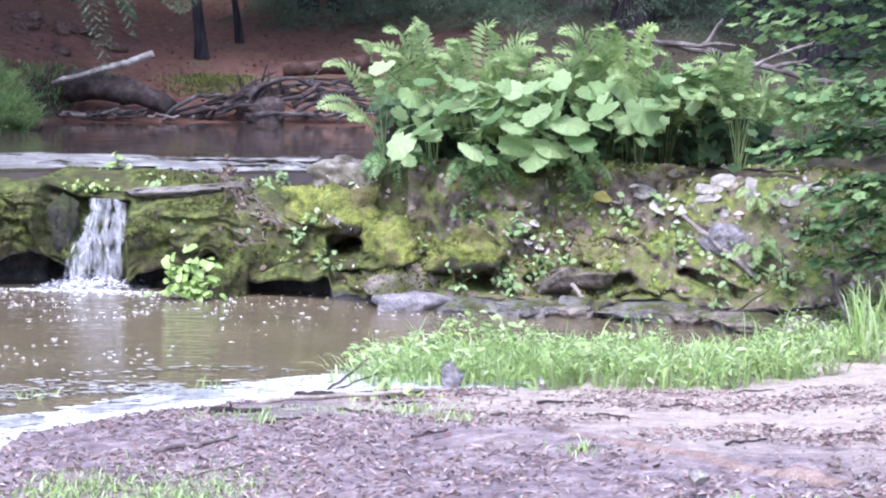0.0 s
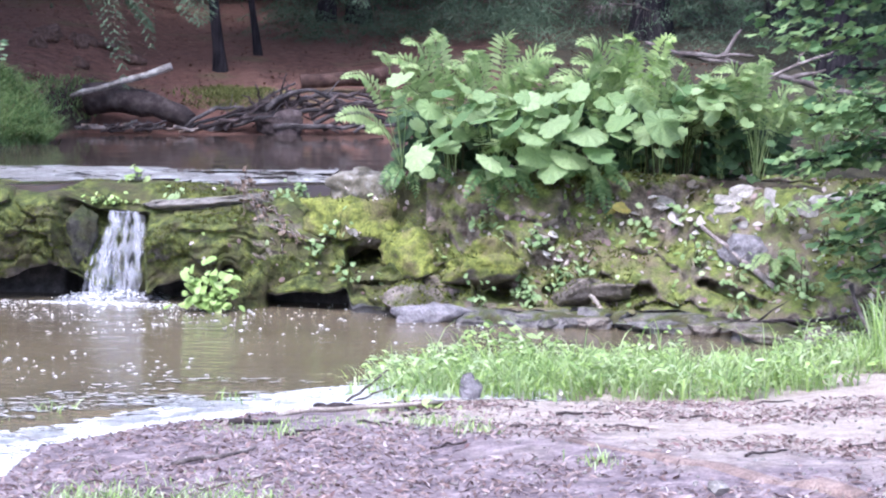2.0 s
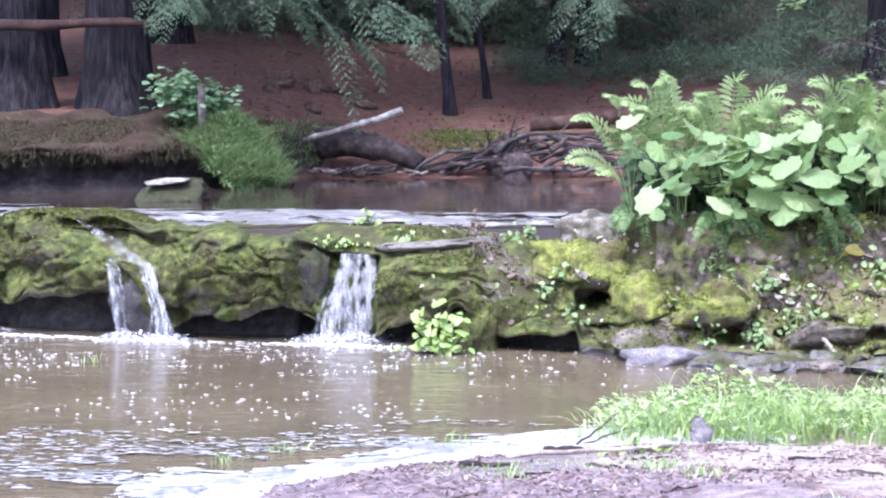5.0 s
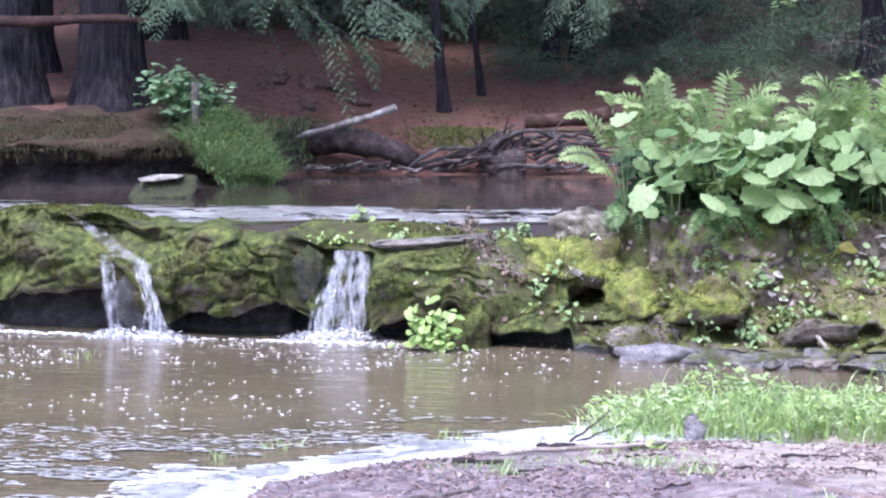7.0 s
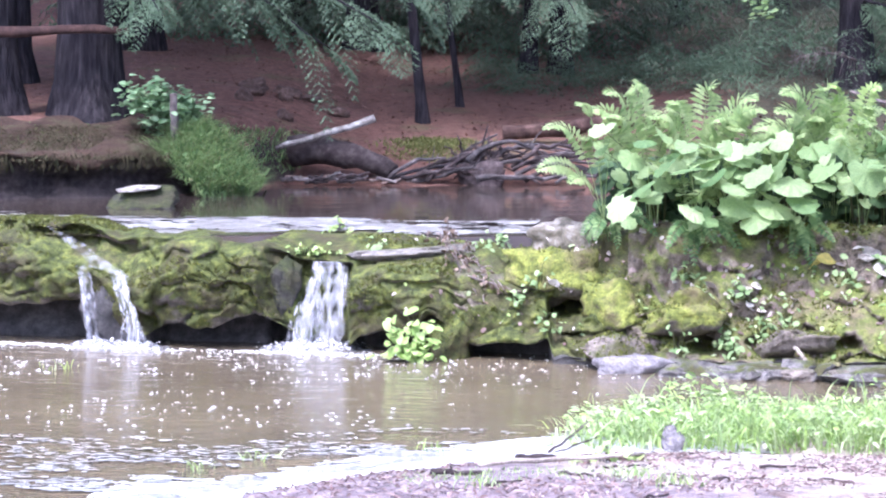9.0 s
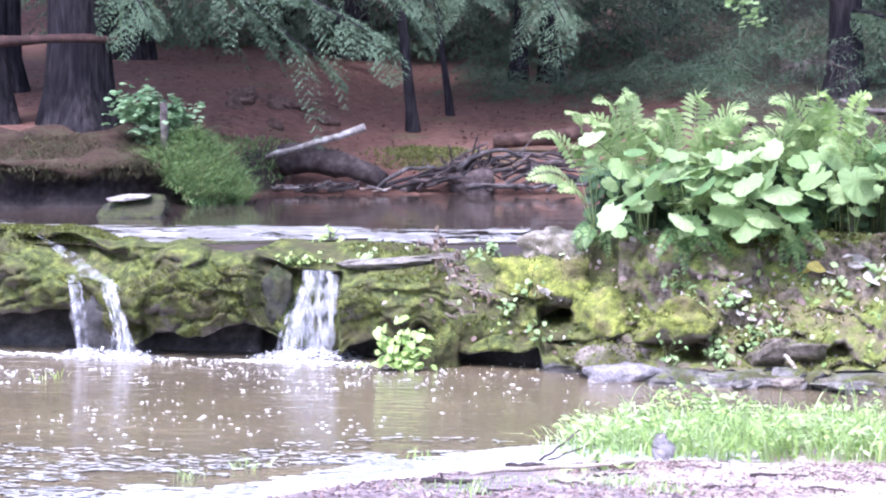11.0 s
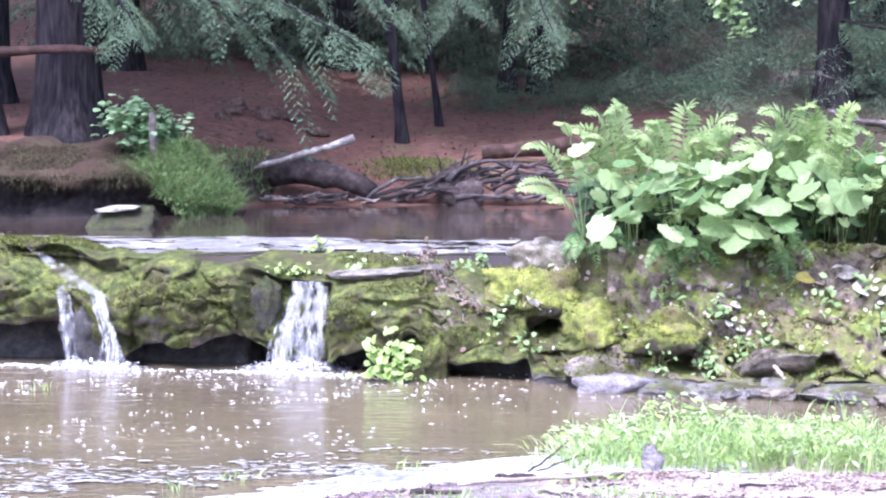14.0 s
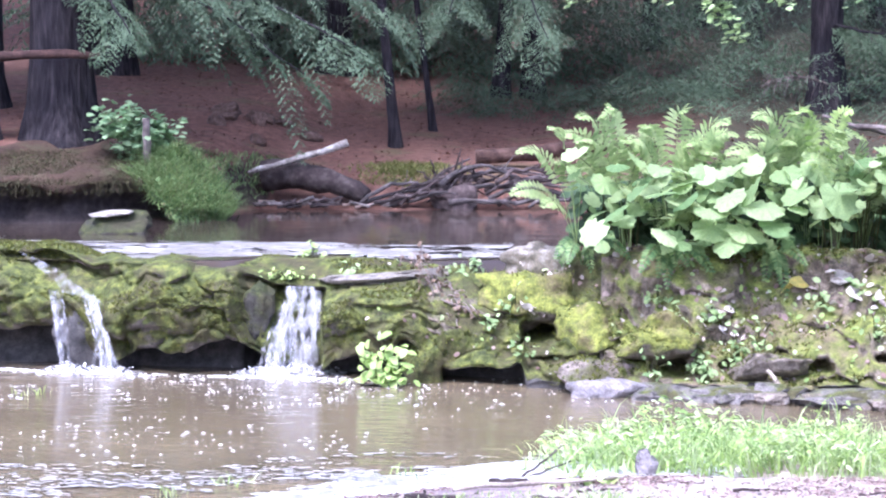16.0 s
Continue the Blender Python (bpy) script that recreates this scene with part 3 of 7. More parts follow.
def build_ledge(name, x_from, x_to, mat, label):
    xs = np.arange(x_from, x_to + 0.001, 0.02)
    y0, lip, deep, crest, back, notch = ledge_profile(xs)
    rows = []
    slope = sstep(-2.2, -0.6, xs)
    J = 90
    for j in range(J):
        s = j / (J - 1)
        if s < 0.22:                       # floor of the undercut to its roof
            a_ = s / 0.22
            y = y0 + notch + deep * np.sin(a_ * math.pi / 2) ** 0.5
            z = -0.3 + (lip + 0.28) * a_
        elif s < 0.32:                     # roof, coming forward to the lip
            a_ = (s - 0.22) / 0.1
            y = y0 + notch + deep * (1 - a_) - 0.02 * a_
            z = lip - 0.02 + 0.0 * a_
        elif s < 0.72:                     # face
            a_ = (s - 0.32) / 0.4
            steep = y0 - 0.10 * np.sin(a_ * math.pi) + 0.30 * a_ ** 2.2
            lean = y0 + 0.95 * back * a_ ** 0.85
            y = steep * (1 - slope) + lean * slope
            z = lip + (crest - lip - 0.05) * (a_ ** (0.9 + 0.25 * slope))
            low = np.clip((0.50 - z) / 0.32, 0, 1) * (xs < -3.05)
            y = y + ledge_profile(xs - 0.22 * low)[5] * (1 - 0.75 * sstep(crest - 0.11, crest - 0.05, z))
        else:                              # crest, running back under the upper water
            a_ = (s - 0.72) / 0.28
            ys = (y0 + 0.30 + 0.25 * notch) * (1 - slope) + (y0 + 0.95 * back) * slope
            y = ys + (y0 + back + 0.7 - ys) * a_
            shelf = sstep(-3.75, -3.45, xs) * (1 - slope)
            rise = np.maximum(1.0 - crest, 0) * shelf
            z = crest - 0.05 + 0.05 * np.sin(a_ * math.pi) - 0.14 * a_ ** 2 * (1 - slope) * (1 - shelf) + 0.05 * a_ * slope + rise * sstep(0.0, 0.45, a_) - 0.1 * shelf * sstep(0.6, 1, a_)
        rows.append(np.stack([xs, y, z], -1))
    P = np.stack(rows)
    # blocks, cracks and grain
    X, S = P[:, :, 0], np.linspace(0, 3.0, J)[:, None] + 0 * P[:, :, 0]
    face = sstep(0.25, 0.36, np.linspace(0, 1, J))[:, None] * (1 - 0.6 * sstep(0.8, 1, np.linspace(0, 1, J)))[:, None]
    calm = (0.42 + 0.2 * sstep(-1.0, -0.3, xs))[None, :]
    d = 0.07 * fbm(X, S, 0.75, 3, 31) + 0.05 * calm * fbm(X, S, 0.22, 3, 37)
    d = d + 0.022 * fbm(X, S, 0.09, 2, 39)
    step = fbm(X + 0.3 * S, S * 1.6, 0.9, 2, 41)
    d = d + 0.09 * calm * np.sign(step) * np.minimum(np.abs(step) * 6, 1)
    rocky = interp(xs, [-10, -3.0, -2.7, -1.6, -1.1, -0.3, 0.8, 7], [0.85, 0.85, 0.35, 0.35, 0.6, 0.6, 0.35, 0.3])[None, :]
    for sx, sy, amp, seed in ((0.52, 0.42, 0.12, 3), (0.20, 0.17, 0.035, 8)):
        push, crack, slant = blocks(X + 0.12 * fbm(X, S, 0.5, 2, 51), S + 0.15 * X + 0.10 * fbm(X, S, 0.4, 2, 53), sx, sy, seed)
        d = d + rocky * amp * (push + 1.6 * slant - 0.6 * (1 - sstep(0.0, 0.12, crack)))
    d = d * (1 - 1.9 * notch)[None, :]
    P[:, :, 1] += -d * face * (0.85 + 0.5 * slope[None, :])
    P[:, :, 2] += 0.05 * fbm(X, S, 0.3, 3, 43) * face * (0.5 + 0.9 * slope[None, :])
    P[:, :, 2] += 0.06 * fbm(X * 1.3, S * 0.4, 0.28, 2, 47) * sstep(0.18, 0.3, np.linspace(0, 1, J))[:, None] * (1 - sstep(0.34, 0.5, np.linspace(0, 1, J)))[:, None]
    for px, pz, rx, rz, deepness in ((-0.80, 0.45, 0.22, 0.10, 0.6), (1.45, 0.24, 0.26, 0.07, 0.4), (2.25, 0.28, 0.3, 0.06, 0.35), (0.30, 0.20, 0.17, 0.10, 0.4), (0.95, 0.16, 0.22, 0.07, 0.35), (1.75, 0.12, 0.3, 0.05, 0.3)):
        hole = ((np.abs(P[:, :, 0] - px) / rx) ** 3 + (np.abs(P[:, :, 2] - pz + 0.25 * (P[:, :, 0] - px) * math.sin(9 * px)) / rz) ** 3) ** (1 / 3) + 0.25 * fbm(X, S, 0.15, 2, 151)
        P[:, :, 1] += deepness * (1 - sstep(0.8, 1.05, hole)) * face
    P[:, :, 2] = np.maximum(P[:, :, 2], -0.35)
    SURFACES.append(P[int(0.34 * J):])
    me = grid_mesh(name, P, mat)
    me.materials.append(M_WETSHADE)          # bare rock inside the undercut, its shade put into the colour
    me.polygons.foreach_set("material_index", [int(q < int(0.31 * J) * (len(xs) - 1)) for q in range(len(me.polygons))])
    return tagged(new(name, me), label, "rock ledge", kind="structure")


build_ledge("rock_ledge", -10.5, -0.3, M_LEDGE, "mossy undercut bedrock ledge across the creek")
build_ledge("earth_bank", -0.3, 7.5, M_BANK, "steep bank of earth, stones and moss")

def surface_spot(k):
    """A random place on the ledge (0) or the bank (1), with its outward direction."""
    P = SURFACES[k]
    while True:
        i, j = rnd.randrange(P.shape[0] - 1), rnd.randrange(P.shape[1] - 1)
        a_, b_, c_ = (Vector(P[q]) for q in ((i, j), (i + 1, j), (i, j + 1)))
        n = (c_ - a_).cross(b_ - a_)
        if n.length > 1e-7 and a_.y < 21.5:
            n = n.normalized()
            return a_.lerp(b_, rnd.random()), n if n.y < 0 or n.z > 0 else -n


def face_at(x, z):
    """The place on the ledge's or bank's face at that x and height."""
    P = SURFACES[0 if x < -0.3 else 1]
    Q = P.reshape(-1, 3)
    k = int(np.argmin((Q[:, 0] - x) ** 2 + (Q[:, 2] - z) ** 2 + 0.02 * (Q[:, 1] - Q[:, 1].min())))
    return Vector(Q[k])


upper = sheet("upper_water", -30, -0.2, lambda x: water_edge(x)[0] + 0.03, lambda x: far_shore(x) + 0.6, 1.0, M_UPPER, 320, 120, 0.0008, 23)
for v_, cy_, cz_ in zip(list(upper.data.vertices)[:320], *water_edge(np.linspace(-30, -0.2, 320))):
    v_.co = (v_.co.x, float(cy_) - 0.03, min(0.99, float(cz_) - 0.09))
for v_, cy_ in zip(list(upper.data.vertices)[320:640], water_edge(np.linspace(-30, -0.2, 320))[0]):
    v_.co = (v_.co.x, float(cy_) + 0.14, 0.985)
tagged(upper, "dark still water of the upper pool", "water", kind="structure")


# ---- white water ----
def build_rapids():
    """Shallow broken water sliding over the flat top of the ledge, white in ragged patches."""
    xs = np.arange(-9.5, -1.2, 0.03)
    cy, cz = water_edge(xs)
    J = 60
    P = np.zeros((J, len(xs), 3))
    wave = fbm(xs, 0 * xs, 0.8, 3, 61)
    for j in range(J):
        s = j / (J - 1)
        P[j, :, 0] = xs
        P[j, :, 1] = cy + 0.06 + 0.30 * (1 - sstep(-3.75, -3.4, xs)) + 0.14 * wave + (2.2 + 0.3 * wave) * s
        lo = np.minimum(cz - 0.03, 1.0)
        P[j, :, 2] = lo + (1.006 - lo) * np.minimum(1, s * 5.0) ** 0.7
    P[:, :, 2] += 0.022 * np.abs(fbm(P[:, :, 0], P[:, :, 1] * 0.8, 0.3, 3, 63)) * np.sin(np.linspace(0.1, math.pi, J))[:, None]
    me = grid_mesh("rapids", P, M_RAPIDS)
    bm = bmesh.new()
    bm.from_mesh(me)
    fc = np.array([f.calc_center_median() for f in bm.faces])
    edge = (fc[:, 1] - water_edge(fc[:, 0])[0]) / 2.2
    keep = fbm(fc[:, 0] * 0.6, fc[:, 1] * 1.8, 0.55, 3, 67) + 0.6 * fbm(fc[:, 0], fc[:, 1] * 3, 0.14, 2, 69) > -1.05 + 1.25 * np.maximum(edge - 0.12, 0) + 4.0 * np.maximum(0.14 - edge, 0)
    bmesh.ops.delete(bm, geom=[f for f, k_ in zip(list(bm.faces), keep) if not k_], context="FACES")
    bm.to_mesh(me)
    bm.free()
    ob = new("rapids", me)
    return tagged(ob, "white broken water sliding over the ledge", "water", kind="structure")


build_rapids()


def waterfall(name, streams, label):
    """Streams are lists of (x, z, width) from the lip down; each is a bundle of thin curved sheets with ragged gaps."""
    root = new(name)
    for path in streams:
        keys = np.array(path)
        t_of = np.linspace(0, 1, len(keys))
        T = np.linspace(0, 1, 22)
        cx, cz, cw = (np.interp(T, t_of, keys[:, k]) for k in range(3))
        cy, low = [], 99.0
        for x, z in zip(cx, cz):
            q = face_at(float(x), max(float(z), 0.34)).y - 0.05
            low = min(low, q)
            cy.append(low)
        cy = np.array(cy)
        cy = np.convolve(np.pad(cy, 2, mode="edge"), np.ones(5) / 5, mode="valid") - 0.06 * T
        s = Soup()
        # the body of the fall: a wavering curtain, thin enough to show the rock
        m_, v = 15, []
        fx_ = rnd.uniform(0, 6.28)
        for i in range(22):
            for e_ in range(m_):
                u = e_ / (m_ - 1) - 0.5
                x = cx[i] + cw[i] * 1.05 * (u + 0.05 * math.sin(i * 0.8 + fx_ + 7 * u)) + rnd.gauss(0, 0.004)
                v.append((x, cy[i] + 0.03 + 0.16 * cw[i] * u * u + 0.012 * math.sin(9 * u * 3 + i * 0.5 + fx_), cz[i] + 0.012 + rnd.gauss(0, 0.005)))
        s.add(v, [(r * m_ + e_, r * m_ + e_ + 1, (r + 1) * m_ + e_ + 1, (r + 1) * m_ + e_) for r in range(21) for e_ in range(m_ - 1) if rnd.random() > 0.95 * abs((e_ + 0.5) / (m_ - 1) * 2 - 1) ** 2.5])
        n = max(7, int(24 * float(cw.mean()) / 0.35))
        for c in range(n):
            f = rnd.uniform(-0.5, 0.5)
            w = rnd.choice([0.08, 0.12, 0.2, 0.3])
            a_, b_ = (0, 22) if rnd.random() < 0.35 else sorted((rnd.randint(0, 9), rnd.randint(12, 22)))
            drift, fx_ = rnd.gauss(0, 0.06), rnd.uniform(0, 6.28)
            dy = rnd.uniform(-0.05, 0.03)
            v = []
            rows = range(a_, b_)
            for i in rows:
                end = min(1.0, (i - a_ + 0.4) / 3, (b_ - i) / 3)
                ww = w * (0.35 + 0.65 * end) * (1 + 0.25 * math.sin(i * 0.9 + fx_))
                for e in (-1, -0.4, 0.4, 1):
                    x = cx[i] + cw[i] * (f + drift * T[i] + e * ww * 0.5) + 0.006 * math.sin(i * 1.3 + fx_ + e)
                    v.append((x, cy[i] + dy * T[i] + 0.02 * abs(e) * ww * 4 + rnd.gauss(0, 0.004), cz[i] + 0.01 + rnd.gauss(0, 0.006)))
            m = len(rows)
            s.add(v, [(4 * r + e, 4 * r + e + 1, 4 * r + e + 5, 4 * r + e + 4) for r in range(m - 1) for e in range(3)])
        tagged(child("stream", s.mesh("stream", M_FOAM), root), kind="stuff")
    # churned foot
    s = Soup()
    for path in streams:
        xb, zb, w1 = path[-1]
        if zb > 0.1:
            continue
        yb = float(face_at(xb, 0.34).y) - 0.12
        for _ in range(int(170 * w1 / 0.4)):
            r = rnd.uniform(0.003, 0.014)
            c = (xb + rnd.gauss(0, 0.42 * w1), yb + rnd.gauss(-0.03, 0.07), 0.004 + abs(rnd.gauss(0, 0.03)))
            s.add([(c[0] + r * 1.4 * math.cos(q), c[1] + r * math.sin(q), c[2] + r * rnd.uniform(-0.4, 0.4)) for q in (0, 1.3, 2.4, 3.6, 5.0)] + [(c[0], c[1], c[2] + r)], [(i, (i + 1) % 5, 5) for i in range(5)])
        m, k = 30, 12
        v = []
        for i in range(k):
            for j in range(m):
                u, q = (j / (m - 1) - 0.5) * 2, (i / (k - 1) - 0.5) * 2
                h = max(0.0, 1 - u * u) * max(0.0, 1 - q * q)
                v.append((xb + u * (0.85 * w1 + 0.12), yb - 0.04 + q * 0.22, 0.003 + 0.075 * h * (0.45 + abs(float(fbm(xb + u, q, 0.18, 3, 131))))))
        s2 = Soup()
        s2.add(v, [(i * m + j, i * m + j + 1, (i + 1) * m + j + 1, (i + 1) * m + j) for i in range(k - 1) for j in range(m - 1)])
        tagged(child("foam_mound", s2.mesh("foam_mound", M_CHURN), root), kind="stuff")
    tagged(child("splash", s.mesh("splash", M_FLECK), root), kind="stuff")
    return tagged(root, label, "waterfall", "waterfalls over the ledge")


waterfall("waterfall", [[(-3.04, 0.77, 0.27), (-3.02, 0.66, 0.26), (-3.04, 0.48, 0.33), (-3.08, 0.26, 0.42), (-3.12, 0.0, 0.46)], [(-3.18, 0.62, 0.08), (-3.22, 0.40, 0.14), (-3.25, 0.2, 0.22), (-3.26, 0.0, 0.26)]], "white waterfall pouring through a notch in the mossy ledge")
waterfall("waterfall", [[(-5.30, 0.72, 0.14), (-5.27, 0.60, 0.12), (-5.24, 0.44, 0.11), (-5.20, 0.25, 0.12), (-5.18, 0.0, 0.16)],
                        [(-4.99, 0.68, 0.13), (-4.92, 0.56, 0.13), (-4.86, 0.40, 0.12), (-4.80, 0.22, 0.16), (-4.80, 0.0, 0.27)]], "waterfall split into two thin streams over dark rock")
def chute():
    """A thin skin of water sliding over pale rock down to the split falls."""
    n, m = 30, 14
    P = np.zeros((n, m, 3))
    for i in range(n):
        t = i / (n - 1)
        cx, cz, w = np.interp(t, [0, 0.4, 0.8, 1], [-5.60, -5.38, -5.14, -5.0]), np.interp(t, [0, 0.4, 0.8, 1], [1.02, 0.88, 0.74, 0.66]), np.interp(t, [0, 0.5, 1], [0.24, 0.34, 0.40])
        for j in range(m):
            x = cx + w * (j / (m - 1) - 0.5)
            z = cz - 0.10 * (j / (m - 1) - 0.5)
            P[i, j] = (x, face_at(float(x), float(z)).y - 0.03, z)
    P[:, :, 1] = np.minimum(P[:, :, 1], np.mean(P[:, :, 1]) + 0.12)
    return tagged(new("chute_water", grid_mesh("chute_water", P, foam_material("thin_sliding_water", (7, 4, 7), 0.42, 1.0))), "thin white water sliding over pale rock", "water", kind="structure")


chute()
waterfall("waterfall", [[(-6.75, 0.9, 0.2), (-6.76, 0.5, 0.2), (-6.72, 0.0, 0.28)]], "narrow white waterfall at the ledge's far end")


def flecks(name, n, place, label, size=(0.003, 0.014)):
    s = Soup()
    ring = np.array([(math.cos(q), math.sin(q), 0) for q in np.linspace(0, 6.2832, 8)[:-1]])
    for _ in range(n):
        x, y = place()
        r = rnd.uniform(*size)
        v = ring * (r * rnd.uniform(0.8, 2.2), r * rnd.uniform(0.5, 1.1), 1) + (x, y, 0.004)
        s.add(list(v) + [(x, y, 0.004 + r * rnd.uniform(0.25, 0.6))], [(i, (i + 1) % 7, 7) for i in range(7)])
    return tagged(new(name, s.mesh(name, M_FLECK)), label, "foam", kind="stuff")


def pool_spot():
    while True:
        x, y = rnd.uniform(-7.5, 0.2), rnd.uniform(14.5, 20.0)
        w = math.exp(-((y - 18.0) / 1.5) ** 2) + 0.12 + 0.9 * math.exp(-(max(0.0, float(ledge_y(x)) - y - 0.1) / 0.35) ** 2)
        w *= 1.0 if x < -1.7 else 0.2
        if fbm(x, y, 0.7, 2, 71) > -0.15 and rnd.random() < w and inland(x, y) < -0.3:
            return x, y


# small domes put the ripples' sky glints into shape, among drifting foam
flecks("foam_and_glints", 1050, pool_spot, "white flecks painting sky glints, with foam, on the brown pool")
flecks("foam_line", 620, lambda: ((lambda x: (x, float(ledge_y(x)) - 0.04 - abs(rnd.gauss(0, 0.11))))(rnd.choice([-3.1, -5.1, -6.3]) + rnd.gauss(0, 0.5))), "foam gathered below the falls", (0.005, 0.019))


def shore_gleam():
    """Thick pale band painting reflected sky along the water's edge, ragged on both sides."""
    s = Soup()
    st = 0.022
    X, Y = np.meshgrid(np.arange(-3.4, 0.75, st), np.arange(11.0, 15.6, st), indexing="ij")
    D = inland(X, Y)
    K = 0.4 * fbm(X, Y * 2.2, 0.5, 3, 81) + 0.6 * fbm(X, Y * 3, 0.13, 2, 83) + 1.15 - 2.1 * np.abs(D + 0.2)
    Z = np.maximum(0.006, ground_z(X, Y) + 0.003) + 0.006 * np.minimum(1, K * 2)
    on = (D > -0.75) & (D < 0.12) & (K > 0)
    for x, y, z in zip(X[on].tolist(), Y[on].tolist(), Z[on].tolist()):
        j = lambda: rnd.uniform(-0.006, 0.006)
        s.add([(x + j(), y + j(), z), (x + st + j(), y + j(), z + j() * 0.5), (x + st + j(), y + st + j(), z), (x + j(), y + st + j(), z)], [(0, 1, 2, 3)])
    return tagged(new("shore_gleam", s.mesh("shore_gleam", M_FLECK)), "white band painting reflected sky along the water's edge", "foam", kind="stuff")


shore_gleam()


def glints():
    """Long low flakes painting sky glints on the ripples that run in to the shore."""
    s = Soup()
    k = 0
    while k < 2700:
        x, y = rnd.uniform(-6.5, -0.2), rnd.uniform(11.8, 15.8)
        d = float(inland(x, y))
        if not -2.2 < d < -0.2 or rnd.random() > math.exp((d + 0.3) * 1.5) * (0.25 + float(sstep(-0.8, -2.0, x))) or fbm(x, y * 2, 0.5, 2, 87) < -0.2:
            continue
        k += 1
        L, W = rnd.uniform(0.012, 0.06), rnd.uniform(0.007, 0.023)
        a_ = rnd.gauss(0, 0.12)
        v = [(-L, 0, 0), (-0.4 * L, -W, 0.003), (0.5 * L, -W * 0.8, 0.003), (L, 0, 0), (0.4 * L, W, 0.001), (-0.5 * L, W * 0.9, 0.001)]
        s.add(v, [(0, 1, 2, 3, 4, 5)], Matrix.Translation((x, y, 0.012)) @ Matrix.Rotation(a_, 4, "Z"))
    return tagged(new("ripple_foam", s.mesh("ripple_foam", leafy("glint_white", [(0.42, 0.43, 0.46), (0.62, 0.62, 0.64), (0.80, 0.80, 0.82)], 0.3, 0.0))), "white flakes painting sky glints on ripples near the shore", "foam", kind="stuff")


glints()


M_BROWNROCK = rock_material("bare_brown_rock", 0.44, (0.09, 0.075, 0.058), (0.24, 0.20, 0.16))
M_SHELF = rock_material("bare_shelf_rock", 0.26, (0.10, 0.09, 0.08), (0.28, 0.25, 0.225))
# dark tone for the pool stone, and for shade painted beside the fall
M_DARKROCK = rock_material("dark_mossy_rock", 0.52, (0.025, 0.024, 0.022), (0.07, 0.066, 0.058), ((0.016, 0.02, 0.009), (0.045, 0.052, 0.018), (0.085, 0.095, 0.03)), (0.04, 0.035, 0.022))
M_LICHEN = mottled("lichen_rock", (0.06, 0.055, 0.035), (0.19, 0.165, 0.13), (0.45, 0.42, 0.39), 9)


# ---- boulders and slabs of the bank: x, y, z, half sizes, turn, material, seed ----
def rock(x, y, z, size, turn, mat, seed, label, category="rock", tilt=0.0, name="boulder"):
    ob = new(name, boulder(name, size, seed, mat, 0.24 if mat in (M_MOSSROCK, M_LICHEN, M_BROWNROCK, M_SLAB) else 0.12))
    ob.matrix_basis = pose(x, y, z, tilt, rnd.uniform(-6, 6), turn)
    return tagged(ob, label, category, "rocks of the bank")


# the next two rocks are coloured dark to paint the notch's shade
rock(-3.43, 20.36, 0.56, (0.15, 0.2, 0.30), 10, M_DARKROCK, 51, "dark mossy rock beside the waterfall, its tone deepened for the recess's shade")
rock(-3.05, 20.72, 0.26, (0.34, 0.16, 0.46), 0, M_WETSHADE, 52, "dark wet rock behind the waterfall, its tone standing in for the notch's shade")
rock(-5.1, 20.36, 0.30, (0.24, 0.16, 0.36), 0, M_WETSHADE, 53, "dark wet rock behind the split waterfall")
rock(-2.20, 20.64, 0.87, (0.66, 0.48, 0.07), 2, M_SHELF, 54, "flat bare grey shelf of rock beside the rapids", name="slab")
rock(-1.66, 20.02, 0.63, (0.52, 0.34, 0.10), 0, M_BROWNROCK, 55, "bare brown sloping slab on the ledge", name="slab").matrix_basis = pose(-1.60, 20.00, 0.66, 42, 22, -8)
rock(-1.02, 20.2, 0.70, (0.42, 0.42, 0.29), 38, M_MOSSROCK, 33, "large mossy boulder with fallen leaves on it")
rock(-0.85, 20.45, 1.02, (0.34, 0.30, 0.17), 0, M_LICHEN, 4, "pale lichen-covered rock at the edge of the upper pool")
rock(-0.35, 19.85, 0.44, (0.33, 0.36, 0.24), 20, M_MOSSROCK, 5, "rounded mossy boulder of the bank")
rock(0.22, 19.52, 0.41, (0.36, 0.40, 0.19), -8, M_MOSSROCK, 6, "boulder under bright yellow-green moss", tilt=-14)
rock(-0.42, 19.22, 0.12, (0.30, 0.30, 0.15), 4, M_BANKROCK, 7, "low brown mossy rock at the water")
rock(-0.20, 19.04, 0.0, (0.36, 0.22, 0.14), 8, M_BARE, 83, "bare purplish-grey rock at the waterline")
rock(-1.84, 19.74, 0.13, (0.16, 0.22, 0.27), 40, M_LEDGE, 9, "upright mossy block below the ledge")
rock(1.12, 19.12, 0.24, (0.36, 0.30, 0.12), -15, M_BANKROCK, 10, "grey slanting slab at the foot of the bank", tilt=-24)
rock(0.75, 18.8, 0.03, (0.42, 0.26, 0.10), 3, M_SLAB, 12, "flat grey slab at the waterline", name="slab")
rock(1.75, 18.52, 0.04, (0.46, 0.28, 0.10), -8, M_SLAB, 13, "flat grey slab at the waterline", name="slab")
rock(1.25, 18.74, 0.04, (0.22, 0.2, 0.08), 12, M_SLAB, 61, "grey slab at the waterline", name="slab")
